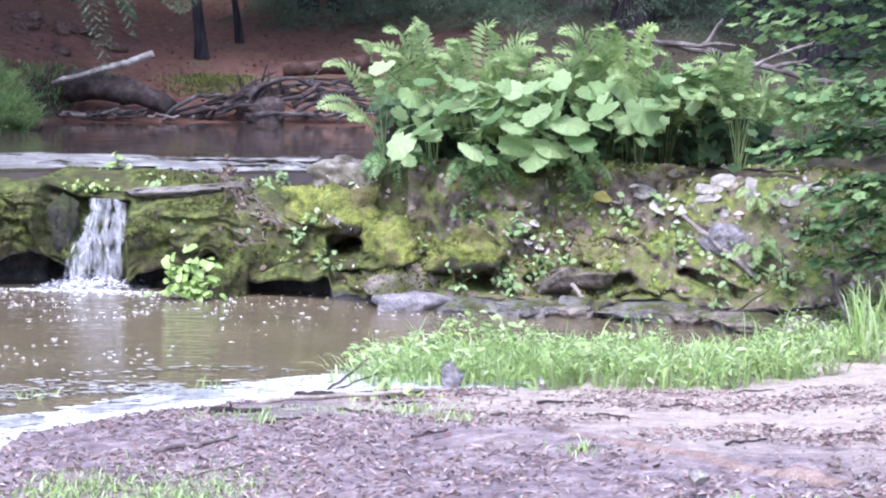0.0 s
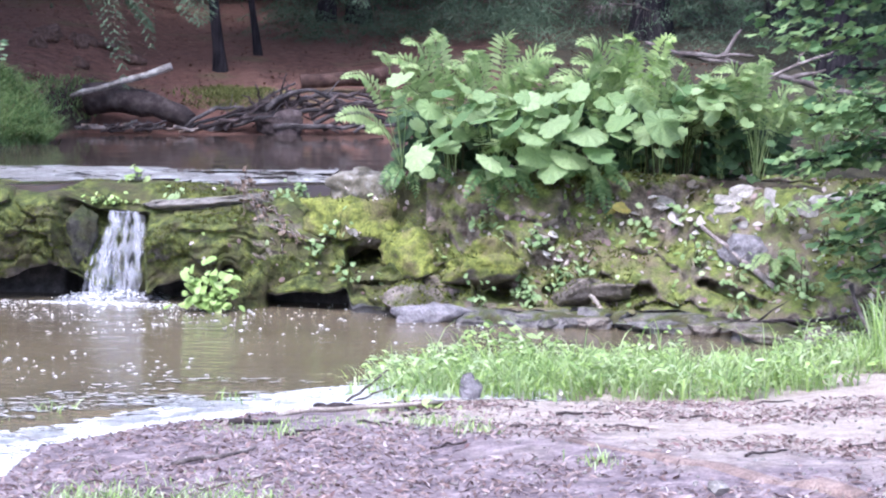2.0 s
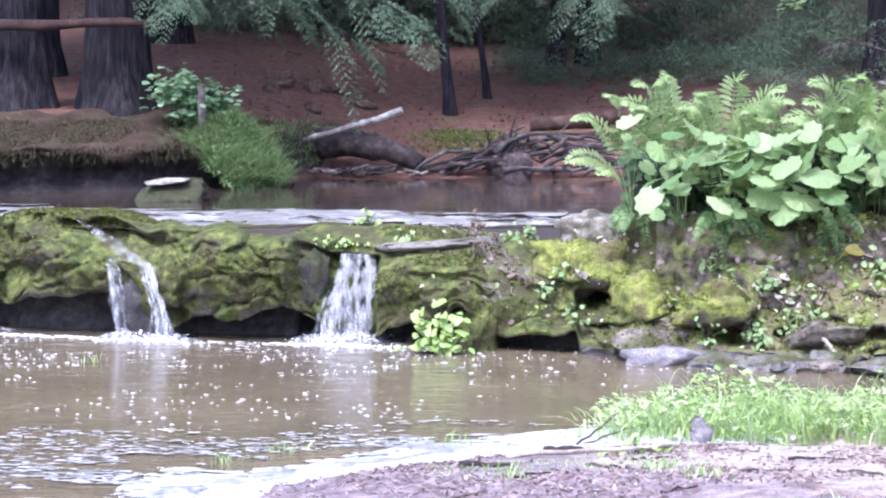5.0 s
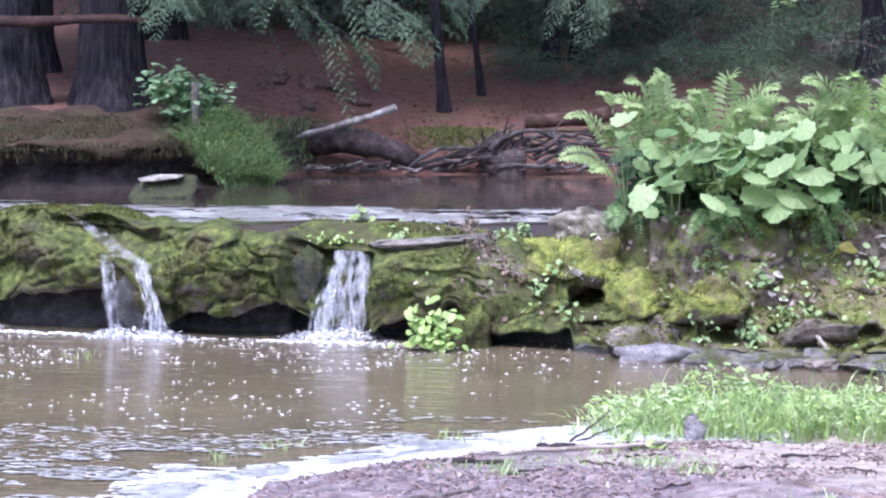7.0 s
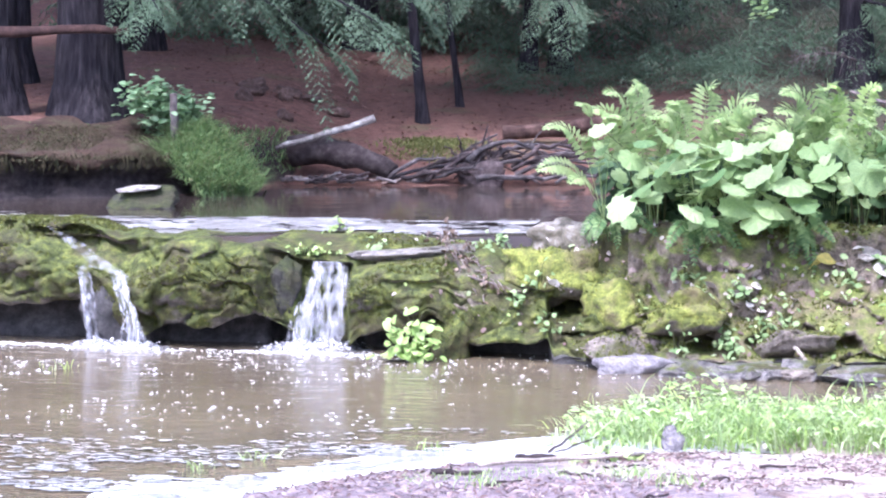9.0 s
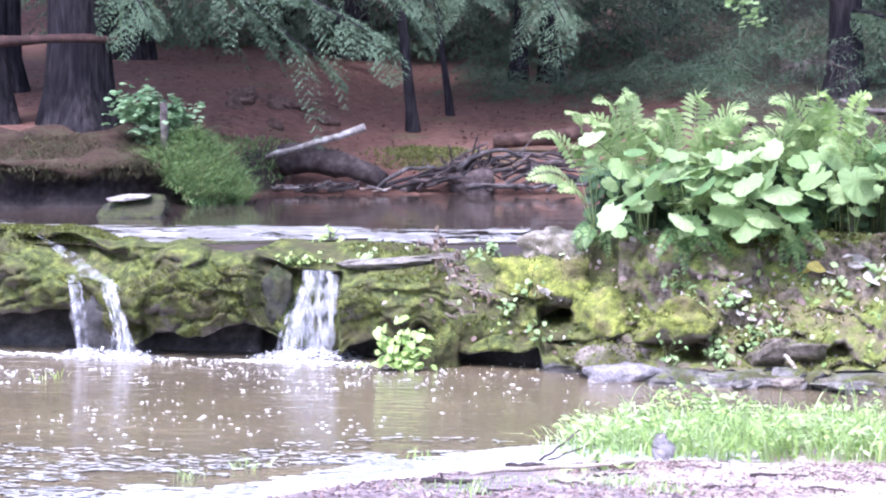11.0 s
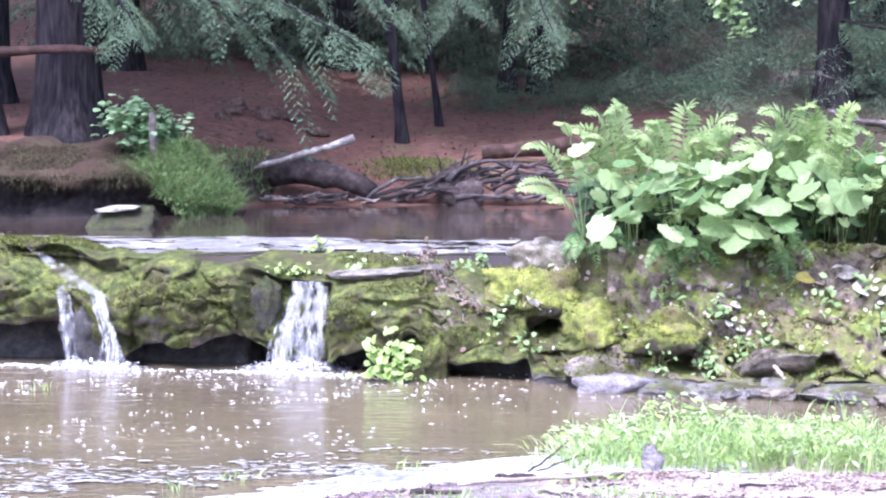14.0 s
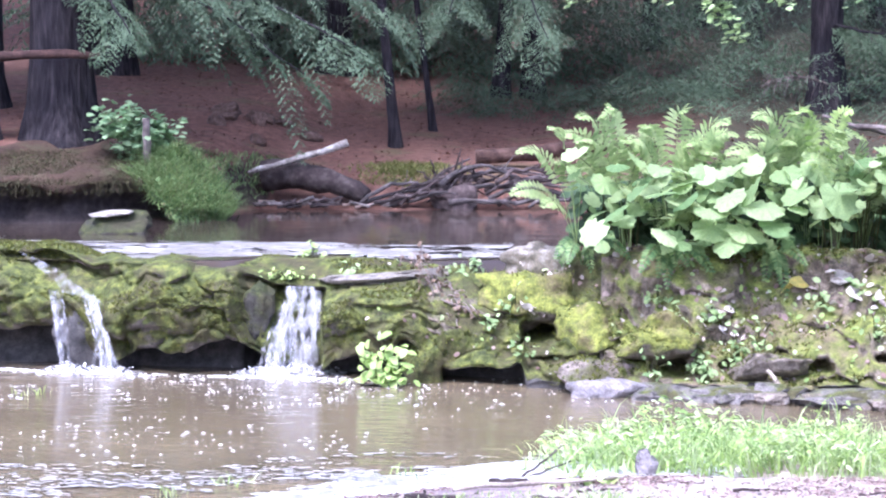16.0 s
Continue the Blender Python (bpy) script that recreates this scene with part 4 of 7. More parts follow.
for k in range(26):
    qx = rnd.uniform(0.1, 3.0)
    a_ = rnd.uniform(0.05, 0.17)
    rock(qx, float(ledge_y(qx)) - rnd.uniform(0.05, 0.45), 0.01 + 0.25 * a_, (a_, a_ * rnd.uniform(0.6, 1.1), a_ * rnd.uniform(0.35, 0.6)), rnd.uniform(0, 180), rnd.choice([M_SLAB, M_SLAB, M_BANKROCK]), 300 + k, "broken grey stone at the waterline", name="stone")
rock(0.25, 18.85, 0.0, (0.28, 0.24, 0.10), -5, M_SLAB, 62, "grey slab at the waterline", name="slab")
rock(2.55, 18.0, 0.05, (0.5, 0.3, 0.09), -14, M_BANKROCK, 14, "flat dark slab half covered by soil", name="slab")
rock(3.1, 17.4, 0.06, (0.4, 0.25, 0.13), -24, M_BANKROCK, 15, "dark wet rock beside the grass")
rock(2.41, float(face_at(2.41, 0.60).y) + 0.07, 0.60, (0.21, 0.2, 0.15), 15, M_BARE, 16, "grey rock set in the earth bank")
for sx_, sz_, a_, b_, tl_, tn_, sd_ in ((2.47, 1.10, 0.17, 0.07, -50, -32, 17), (2.64, 1.0, 0.10, 0.14, -58, 20, 18), (2.93, 0.96, 0.13, 0.08, -50, -24, 19), (1.80, 0.95, 0.11, 0.08, -45, 12, 20), (2.31, 1.02, 0.12, 0.06, -46, -10, 41),
                                        (2.30, 0.93, 0.11, 0.05, -44, 6, 42), (3.01, 1.06, 0.10, 0.06, -50, 20, 43), (2.39, 0.82, 0.06, 0.04, -40, -20, 44), (3.15, 1.08, 0.10, 0.05, -44, -12, 45), (3.5, 1.08, 0.15, 0.06, -48, 10, 46)):
    qp = face_at(sx_, sz_)
    rock(qp.x, qp.y - 0.01, qp.z, (a_, b_, 0.025), tn_, M_PALE, sd_, "pale flat stone on the slope", tilt=-tl_, name="flat_stone")
rock(-5.72, 24.3, 1.22, (0.24, 0.14, 0.035), 12, M_PALE, 25, "pale flat stone lying on a dark rock", name="slab")
rock(-5.68, 24.4, 1.04, (0.38, 0.26, 0.2), 0, M_DARKROCK, 21, "dark stone standing in the upper pool with a pale top")
# stone shape added in place of a resting duck
rock(0.08, 15.0, 0.08, (0.085, 0.08, 0.12), 25, M_BARE, 22, "small grey stone standing in for a duck beside the grass")
rock(1.2, 10.2, 0.44, (0.05, 0.05, 0.035), 0, M_PALE, 23, "small pale pebble on the mud")
rock(0.68, 15.0, 0.05, (0.05, 0.045, 0.035), 0, M_PALE, 24, "small white pebble beside the grass")


# ---- ferns ----
def frond_mesh(p0, knee, p1, width, pairs=16, bare=0.36):
    """One arching fern leaf: a stalk from p0 over the knee to the tip p1, set with paired leaflets past the bare part."""
    s = Soup()
    p0, knee, p1 = Vector(p0), Vector(knee), Vector(p1)
    n = 24
    pts = [p0 * (1 - t) ** 2 + knee * (2 * t * (1 - t)) + p1 * t * t for t in (i / n for i in range(n + 1))]
    span = sum((pts[k + 1] - pts[k]).length for k in range(int(bare * n), n))
    tube(s, pts[::2], [0.0045 * (1 - 0.8 * k / (n / 2)) for k in range(len(pts[::2]))], 4)
    up = Vector((rnd.gauss(0, 0.25), -0.62 + rnd.gauss(0, 0.12), 0.78))
    for i in range(pairs):
        t = bare + (1 - bare) * (i + 0.5) / pairs
        u = (t - bare) / (1 - bare)
        L = width * (math.sin(math.pi * (0.16 + 0.84 * u)) ** 0.75) * rnd.uniform(0.88, 1.08) + 0.008
        f = t * n
        k = min(int(f), n - 1)
        p = pts[k].lerp(pts[k + 1], f - k)
        d = (pts[k + 1] - pts[k]).normalized()
        side = d.cross(up).normalized()
        nrm = side.cross(d).normalized()
        w = 0.52 * span / pairs + 0.003
        for sg in (-1, 1):
            ax = (side * sg + d * 0.38 + nrm * rnd.uniform(-0.16, 0.10)).normalized()
            drop = Vector((0, 0, -0.16 * L))
            v = [p, p + ax * L * 0.3 + d * w, p + ax * L * 0.3 - d * w * 0.8, p + ax * L * 0.68 + d * w * 0.75 + drop * 0.4, p + ax * L * 0.68 - d * w * 0.65 + drop * 0.4, p + ax * L + drop]
            s.add([tuple(q) for q in v], [(0, 2, 1), (1, 2, 4, 3), (3, 4, 5)])
    return s


def fern(x, y, z, fronds, label, mat, extra=3, width=0.145, group="ferns on the bank"):
    """A fern rooted at x, y, z; fronds are (x, z) where the leaf leaves the clump and (x, z) of its tip."""
    root = new("fern")
    y += 0.22 * (z > 1.04)
    root.matrix_basis = pose(x, y, z)
    more = []
    for _ in range(extra + extra // 2):
        a_, b_ = rnd.choice(fronds), rnd.uniform(-0.22, 0.22)
        more.append((a_[0], a_[1], a_[2] + b_, a_[3] - rnd.uniform(0.05, 0.3)))
    for k, (x0, z0, x1, z1) in enumerate(list(fronds) + more):
        back = 0.25 if k >= len(fronds) else 0.0
        tip = Vector((x1 - x, rnd.uniform(-0.55, -0.25) + back, z1 - z))
        knee = Vector((x0 - x + 0.35 * (x1 - x0), 0.3 * tip.y, max(z1, z0) + 0.16 + 0.15 * abs(x1 - x0) - z))
        start = Vector((0.25 * (x0 - x) + rnd.uniform(-0.03, 0.03), rnd.uniform(-0.04, 0.04), 0))
        child("frond", frond_mesh(start, knee, tip, width * rnd.uniform(0.85, 1.15)).mesh("frond", mat), root)
    return tagged(root, label, "fern", group)


def bank_top(x):
    return float(ledge_y(x)) + 1.18


FERN_LABEL = "light green fern with arching feathery fronds on the bank"
fern(-0.50, 20.15, 1.06, ((-0.53, 1.28, -1.05, 2.01), (-0.54, 1.26, -1.11, 1.64), (-0.53, 1.28, -0.82, 1.54), (-0.52, 1.3, -0.76, 2.22), (-0.51, 1.3, -0.38, 2.1), (-0.53, 1.25, -0.7, 1.91)), "yellow-green fern with long bare stalks at the bank's edge", M_FERN, 0, 0.115)
fern(-0.08, 20.2, 1.06, ((-0.13, 1.46, -0.51, 2.32), (-0.11, 1.46, -0.23, 2.40), (0.02, 1.48, -0.09, 2.1), (-0.03, 1.46, -0.53, 2.11)), FERN_LABEL, M_FERN, 4)
fern(0.33, 20.15, 1.06, ((0.32, 1.46, 0.42, 2.37), (0.29, 1.46, -0.06, 2.12), (0.33, 1.47, 0.5, 2.08), (0.42, 1.46, 0.81, 2.27), (0.27, 1.46, 0.08, 2.23)), FERN_LABEL, M_FERN, 5)
fern(0.85, 20.25, 1.08, ((0.8, 1.5, 0.65, 2.0), (0.9, 1.5, 1.0, 1.95), (0.85, 1.5, 0.85, 1.85)), FERN_LABEL, M_FERN, 3)
fern(1.50, 20.1, 1.08, ((1.51, 1.52, 0.97, 2.16), (1.56, 1.52, 1.01, 2.32), (1.54, 1.52, 0.78, 2.01), (1.56, 1.52, 1.38, 2.36), (1.61, 1.55, 1.78, 2.2)), FERN_LABEL, M_FERN, 6, 0.16)
fern(1.66, 20.0, 1.08, ((1.61, 1.53, 1.88, 2.36), (1.62, 1.53, 1.45, 2.38)), "bright yellow-green young fern among the darker ones", M_SPROUT, 0, 0.09)
fern(1.98, 19.95, 1.08, ((1.96, 1.55, 1.68, 2.08), (2.01, 1.55, 1.93, 2.15), (2.06, 1.56, 2.27, 2.09), (2.01, 1.55, 2.15, 1.94)), FERN_LABEL, M_FERN, 8, 0.12)
fern(2.30, 19.75, 1.08, ((2.3, 1.56, 2.1, 2.0), (2.32, 1.56, 2.45, 2.02), (2.3, 1.56, 2.2, 1.8)), FERN_LABEL, M_FERN, 6, 0.12)
fern(2.58, 19.5, 1.08, ((2.56, 1.59, 2.25, 2.11), (2.61, 1.59, 2.62, 2.2), (2.61, 1.59, 2.89, 1.95), (2.63, 1.59, 3.0, 1.85), (2.58, 1.59, 2.42, 2.04), (2.56, 1.56, 2.21, 1.86)), FERN_LABEL, M_FERN, 7, 0.13)
fern(3.1, 19.2, 1.08, ((3.1, 1.5, 2.85, 1.85), (3.1, 1.5, 3.3, 1.9), (3.1, 1.5, 3.05, 2.0)), FERN_LABEL, M_FERN, 5, 0.13)
MID = "green fern arching out between the broad leaves"
for fx_, fr_ in ((0.25, ((0.25, 1.4, -0.12, 1.62), (0.25, 1.4, 0.05, 1.85), (0.25, 1.4, 0.55, 1.50))), (0.62, ((0.62, 1.4, 0.38, 1.45), (0.62, 1.4, 0.85, 1.42), (0.6, 1.4, 0.62, 1.80))), (1.15, ((1.15, 1.4, 0.85, 1.82), (1.15, 1.4, 1.45, 1.62), (1.15, 1.4, 1.2, 1.95))), (1.75, ((1.75, 1.5, 1.45, 1.95), (1.75, 1.5, 2.05, 1.70), (1.75, 1.5, 1.75, 2.05)))):
    fern(fx_, bank_top(fx_) - 0.1, 1.07, fr_, MID, M_FERN, 1, 0.11)
for fx_, fz_, lb_ in ((-0.45, 1.16, "low blue-green fern under the broad leaves"), (0.30, 1.16, "drooping green fern under the broad leaves"), (1.2, 1.1, "small blue-green fern hanging from the bank's edge")):
    fy_ = float(face_at(fx_, 1.02).y)
    fern(fx_, fy_, 1.0, [(fx_ + rnd.uniform(-0.06, 0.06), fz_ + 0.06, fx_ + q, fz_ + rnd.uniform(-0.16, 0.16)) for q in (-0.26, -0.14, 0.05, 0.16, 0.27)], lb_, M_MAPLE, 2, 0.07)
for fx_, fz_ in ((2.68, 0.86), (2.6, 0.48)):
    fy_ = float(face_at(fx_, fz_).y)
    fern(fx_, fy_, fz_ - 0.02, [(fx_, fz_ + 0.08, fx_ + q, fz_ + 0.05 + rnd.uniform(-0.06, 0.10)) for q in (-0.22, -0.12, 0.0, 0.12, 0.2)], "small green fern on the rocky slope", M_FERN, 0, 0.05)


# ---- broad-leaved plants ----
def leaf_outline(lobes, depth, notch=0.25, n=22):
    pts = []
    for k in range(n):
        q = 2 * math.pi * k / n
        r = 0.5 * (1 - depth * (0.5 - 0.5 * math.cos(q * lobes)))
        back = max(0, math.cos(q - math.pi)) ** 6
        r *= 1 - notch * back
        pts.append((r * math.cos(q), r * math.sin(q)))
    return pts


def leaf_verts(outline, cup=0.12, droop=0.18):
    v = [(0, 0, 0)]
    for x, y in outline:
        v.append((x * 0.55, y * 0.55, cup * 0.3 * abs(y) - droop * 0.3 * (x * 0.55) ** 2))
    for x, y in outline:
        v.append((x, y, cup * abs(y) - droop * (x * x) - 0.25 * droop * abs(y) + 0.03 * math.sin(9 * math.atan2(y, x))))
    n = len(outline)
    f = [(0, 1 + k, 1 + (k + 1) % n) for k in range(n)]
    f += [(1 + k, 1 + n + k, 1 + n + (k + 1) % n, 1 + (k + 1) % n) for k in range(n)]
    return np.array(v), f


def round_leaf(seed, n=45):
    """A wide leaf, scalloped all round, notched at the stalk, folded a little along each vein."""
    rr = random.Random(seed)
    v = [(0.0, 0.0, 0.0)]
    droop, cup = rr.uniform(0.25, 0.5), rr.uniform(-0.1, 0.25)
    wob = [rr.uniform(0.9, 1.08) for _ in range(9)]
    for ring in (0.5, 1.0):
        for k in range(n):
            q = 2 * math.pi * k / n
            r = 0.5 * (1 - 0.13 * abs(math.sin(4.5 * q)) ** 1.6 * ring) * wob[int(9 * q / 6.2832) % 9]
            r *= 1 - 0.45 * max(0.0, math.cos(q - math.pi)) ** 10
            x, y = 1.08 * r * ring * math.cos(q), 0.98 * r * ring * math.sin(q)
            v.append((x, y, cup * abs(y) * ring - droop * (x * x + 0.6 * y * y) + 0.022 * ring * math.cos(9 * q)))
    f = [(0, 1 + k, 1 + (k + 1) % n) for k in range(n)]
    f += [(1 + k, 1 + n + k, 1 + n + (k + 1) % n, 1 + (k + 1) % n) for k in range(n)]
    return np.array(v), f


TIPS = ((0, 0.55), (27, 0.36), (50, 0.48), (82, 0.33), (110, 0.38), (150, 0.25), (180, 0.16), (210, 0.25), (250, 0.38), (278, 0.33), (310, 0.48), (333, 0.36))
MAPLE_V, MAPLE_F = leaf_verts([(r * math.cos(radians(q)), r * math.sin(radians(q))) for q, r in TIPS], 0.1, 0.3)


def leaf_mesh(name, verts, faces, mat):
    s = Soup()
    s.add(verts, faces)
    return s.mesh(name, mat)


BROAD = [leaf_mesh("leaf", *round_leaf(40 + k), M_BROAD) for k in range(5)]


def facing(p, n, tip, size):
    """A leaf's place: its centre, the way its face looks and the way its tip hangs."""
    n = Vector(n).normalized()
    t = Vector(tip)
    t = (t - n * t.dot(n)).normalized()
    b_ = n.cross(t)
    return Matrix(((t.x, b_.x, n.x, p[0]), (t.y, b_.y, n.y, p[1]), (t.z, b_.z, n.z, p[2]), (0, 0, 0, 1))) @ Matrix.Scale(size, 4)


def broad_plant(x, y, z, spots, label, leaf=0.3, mesh=None, group="broad-leaved plants on the bank"):
    """Long-stalked leaves held out towards the light; spots are leaf centres relative to the base, with a size or not."""
    root = new("broadleaf_plant")
    root.matrix_basis = pose(x, y, z)
    for sx, sy, sz, *own in spots:
        s = Soup()
        tube(s, [(sx * 0.35, 0.1 * sy, 0), (sx * 0.45, 0.12 * sy, sz * 0.75), (sx, sy, sz)], [0.0045, 0.004, 0.003], 5)
        child("stalk", s.mesh("stalk", M_STEM), root)
        sc = own[0] * 0.88 if own else leaf * rnd.uniform(0.7, 1.2)
        n = (rnd.gauss(0, 0.42), -0.42 + rnd.gauss(0, 0.26), 0.82 + rnd.gauss(0, 0.2))
        child("leaf", mesh or rnd.choice(BROAD), root, facing((sx, sy, sz), n, (rnd.gauss(0, 0.7), -0.4, -0.75), sc))
    return tagged(root, label, "plant", group)


def bank_plant(cx, leaves, fill):
    """The measured large leaves, and smaller ones behind and below them that close the clump."""
    y = bank_top(cx) + 0.3
    spots = [(lx - cx, (19.48 if lz < 1.72 else 19.74) + rnd.uniform(-0.1, 0.1) - y, lz - 1.04, ls) for lx, lz, ls in leaves]
    lo, hi = min(l_[0] for l_ in leaves), max(l_[0] for l_ in leaves)
    for _ in range(fill):
        a_ = rnd.choice(leaves)
        lz = max(1.2, a_[1] - rnd.uniform(-0.05, 0.3))
        spots.append((min(hi, max(lo, a_[0] + rnd.gauss(0, 0.14))) - cx, rnd.uniform(-0.85, -0.2), lz - 1.04, rnd.uniform(0.14, 0.28)))
    return broad_plant(cx, y, 1.04, spots, "plant with large round pale green leaves on the bank")


bank_plant(-0.1, ((-0.53, 2.02, 0.31), (-0.37, 1.37, 0.36), (-0.18, 1.52, 0.33), (-0.1, 1.43, 0.28), (-0.27, 1.76, 0.30), (-0.16, 1.91, 0.26), (0.02, 1.7, 0.30), (0.21, 1.69, 0.36), (0.2, 1.87, 0.26), (0.01, 1.96, 0.26)), 22)
bank_plant(0.6, ((0.36, 1.73, 0.36), (0.43, 1.61, 0.37), (0.65, 1.53, 0.40), (0.8, 1.65, 0.36), (0.67, 1.78, 0.33), (0.8, 1.87, 0.31), (0.56, 1.87, 0.26), (1.0, 1.92, 0.31), (0.41, 1.87, 0.28)), 26)
bank_plant(0.95, ((0.65, 1.38, 0.40), (0.95, 1.36, 0.43), (1.09, 1.58, 0.46), (0.8, 1.27, 0.36), (1.19, 1.42, 0.38), (0.36, 1.27, 0.33), (0.26, 1.33, 0.33), (1.38, 1.69, 0.38), (0.99, 1.71, 0.36), (1.3, 1.85, 0.34)), 26)
bank_plant(1.85, ((1.59, 1.88, 0.42), (1.38, 1.79, 0.36), (1.72, 1.67, 0.45), (1.94, 1.75, 0.36), (1.62, 1.58, 0.33), (1.93, 1.93, 0.31), (2.18, 1.84, 0.34), (2.28, 1.99, 0.28), (2.54, 1.8, 0.32), (2.13, 2.04, 0.27), (2.43, 1.94, 0.28)), 30)

def backing_shrub(x, y, n, w, h):
    """Dense low greenery added behind the ferns, dark to stand in for shade."""
    root = new("shrub")
    lf, st = Soup(), Soup()
    for _ in range(7):
        d = Vector((rnd.uniform(-w, w), rnd.uniform(-0.15, 0.15), h * rnd.uniform(0.6, 1.0)))
        tube(st, bent((0, 0, 0), d, 4, -0.03, 0.02), [0.01, 0.009, 0.007, 0.005, 0.003], 5)
    for _ in range(n):
        p = (rnd.uniform(-w, w), rnd.gauss(0, 0.16), h * rnd.random() ** 0.7)
        lf.add(*BACK_LEAF, facing(p, (rnd.gauss(0, 0.5), -0.5, 0.7), (rnd.gauss(0, 0.8), -0.3, -0.7), rnd.uniform(0.10, 0.19)))
    root.matrix_basis = pose(x, y, 1.08)
    child("stem", st.mesh("stem", M_STEM), root)
    tagged(child("foliage", lf.mesh("foliage", M_LEAFSHADE), root), kind="stuff")
    return tagged(root, "low shrub added behind the ferns, dark in place of shade", "shrub", "shrubs behind the ferns")


BACK_LEAF = round_leaf(77, 14)
# leaves coloured dark, putting the hollow's shade behind the ferns into the colour
M_LEAFSHADE = leafy("painted_shade_green", [(0.035, 0.065, 0.03), (0.06, 0.105, 0.045), (0.09, 0.15, 0.065)], 0.6, 0.25)
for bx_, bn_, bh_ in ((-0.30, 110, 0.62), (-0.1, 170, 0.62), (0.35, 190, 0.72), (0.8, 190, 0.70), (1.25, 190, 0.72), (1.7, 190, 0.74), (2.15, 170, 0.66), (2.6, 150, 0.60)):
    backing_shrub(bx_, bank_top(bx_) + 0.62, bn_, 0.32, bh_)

SMALL_V, SMALL_F = leaf_verts(leaf_outline(1, 0.1, 0.1, 12), 0.2, 0.4)
SMALL_V = SMALL_V * (1.0, 0.62, 1.0)
SMALL = leaf_mesh("leaf", SMALL_V, SMALL_F, M_BROAD)
SPROUT = leaf_mesh("leaf", SMALL_V, SMALL_F, M_SPROUT)
broad_plant(-0.32, 14.2, 0.06, [(rnd.gauss(0, 0.13), -rnd.uniform(0, 0.1), abs(rnd.gauss(0.03, 0.05))) for _ in range(22)], "low yellow-green leafy plant on the beach", 0.10, SPROUT, "small plants on the rocks")
broad_plant(-2.16, 19.45, 0.03, [(lambda h: (rnd.gauss(0, 0.13 - 0.05 * h), -rnd.uniform(0, 0.15), h))(abs(rnd.gauss(0.04, 0.17))) for _ in range(105)], "small bright green leafy plant growing at the waterline", 0.115, SPROUT, "small plants on the rocks")
for k in range(18):
    qx, qs = rnd.choice([(0.35, 0), (0.55, 0), (1.0, 0), (1.5, 0), (1.9, 0), (2.3, 0), (2.7, 0), (3.0, 0)])[0] + rnd.uniform(-0.15, 0.15), rnd.uniform(0.0, 0.85)
    qp = face_at(qx, 0.12 + 0.8 * qs)
    broad_plant(qp.x, qp.y, qp.z - 0.02, [(rnd.gauss(0, 0.07), -rnd.uniform(0, 0.12), abs(rnd.gauss(0.04, 0.1))) for _ in range(14)], "small green seedling plant on the mossy slope", 0.08, SMALL, "small plants on the rocks")
broad_plant(-3.0, 20.95, 0.99, [(rnd.gauss(0, 0.07), rnd.uniform(-0.05, 0.05), abs(rnd.gauss(0.07, 0.05))) for _ in range(16)], "small pale green plant standing in the shallow water", 0.075, SPROUT, "small plants on the rocks")
broad_plant(-3.2, 20.5, 0.84, [(rnd.gauss(0, 0.12), -rnd.uniform(0, 0.12), abs(rnd.gauss(0.03, 0.03))) for _ in range(46)], "yellow-green clump of tiny leaves on the crest", 0.05, SPROUT, "small plants on the rocks")
for qx, qy, qz in ((-1.25, 0, 0.5), (-1.6, 0, 0.93), (-1.45, 0, 0.95), (-2.6, 0, 0.9), (-0.95, 0, 0.3), (0.15, 0, 0.15), (-1.1, 0, 0.62), (0.55, 0, 0.2), (0.6, 0, 0.12)):
    qx, qy, qz = face_at(qx, qz)
    broad_plant(qx, qy, qz, [(rnd.gauss(0, 0.06), -rnd.uniform(0, 0.08), abs(rnd.gauss(0.05, 0.08))) for _ in range(12)], "small pale green plant rooted in a rock crack", 0.075, SMALL, "small plants on the rocks")


# ---- sapling leaning in over the bank ----
def spray(soup, p0, p1, leaves, leaf, mat_v, mat_f, spread=0.22, r=0.008):
    pts = bent(p0, p1, 6, -0.05, 0.03)
    tube(soup[0], pts, [r * (1 - 0.12 * k) for k in range(7)], 5)
    for k in range(leaves):
        t = rnd.uniform(0.15, 1.0) * 6
        i = min(int(t), 5)
        p = pts[i].lerp(pts[i + 1], t - i)
        off = Vector((rnd.uniform(-spread, spread), rnd.uniform(-spread, spread), rnd.uniform(-0.6, 0.3) * spread))
        tube(soup[0], [p, p + off * 0.6], [0.003, 0.002], 3)
        m = Matrix.Translation(p + off) @ pose(0, 0, 0, 0, 0, rnd.uniform(-50, 50)) @ pose(0, 0, 0, rnd.uniform(5, 45), rnd.uniform(-20, 20), rnd.uniform(-160, -20)) @ Matrix.Scale(leaf * rnd.uniform(0.7, 1.2), 4)
        soup[1].add(mat_v, mat_f, m)


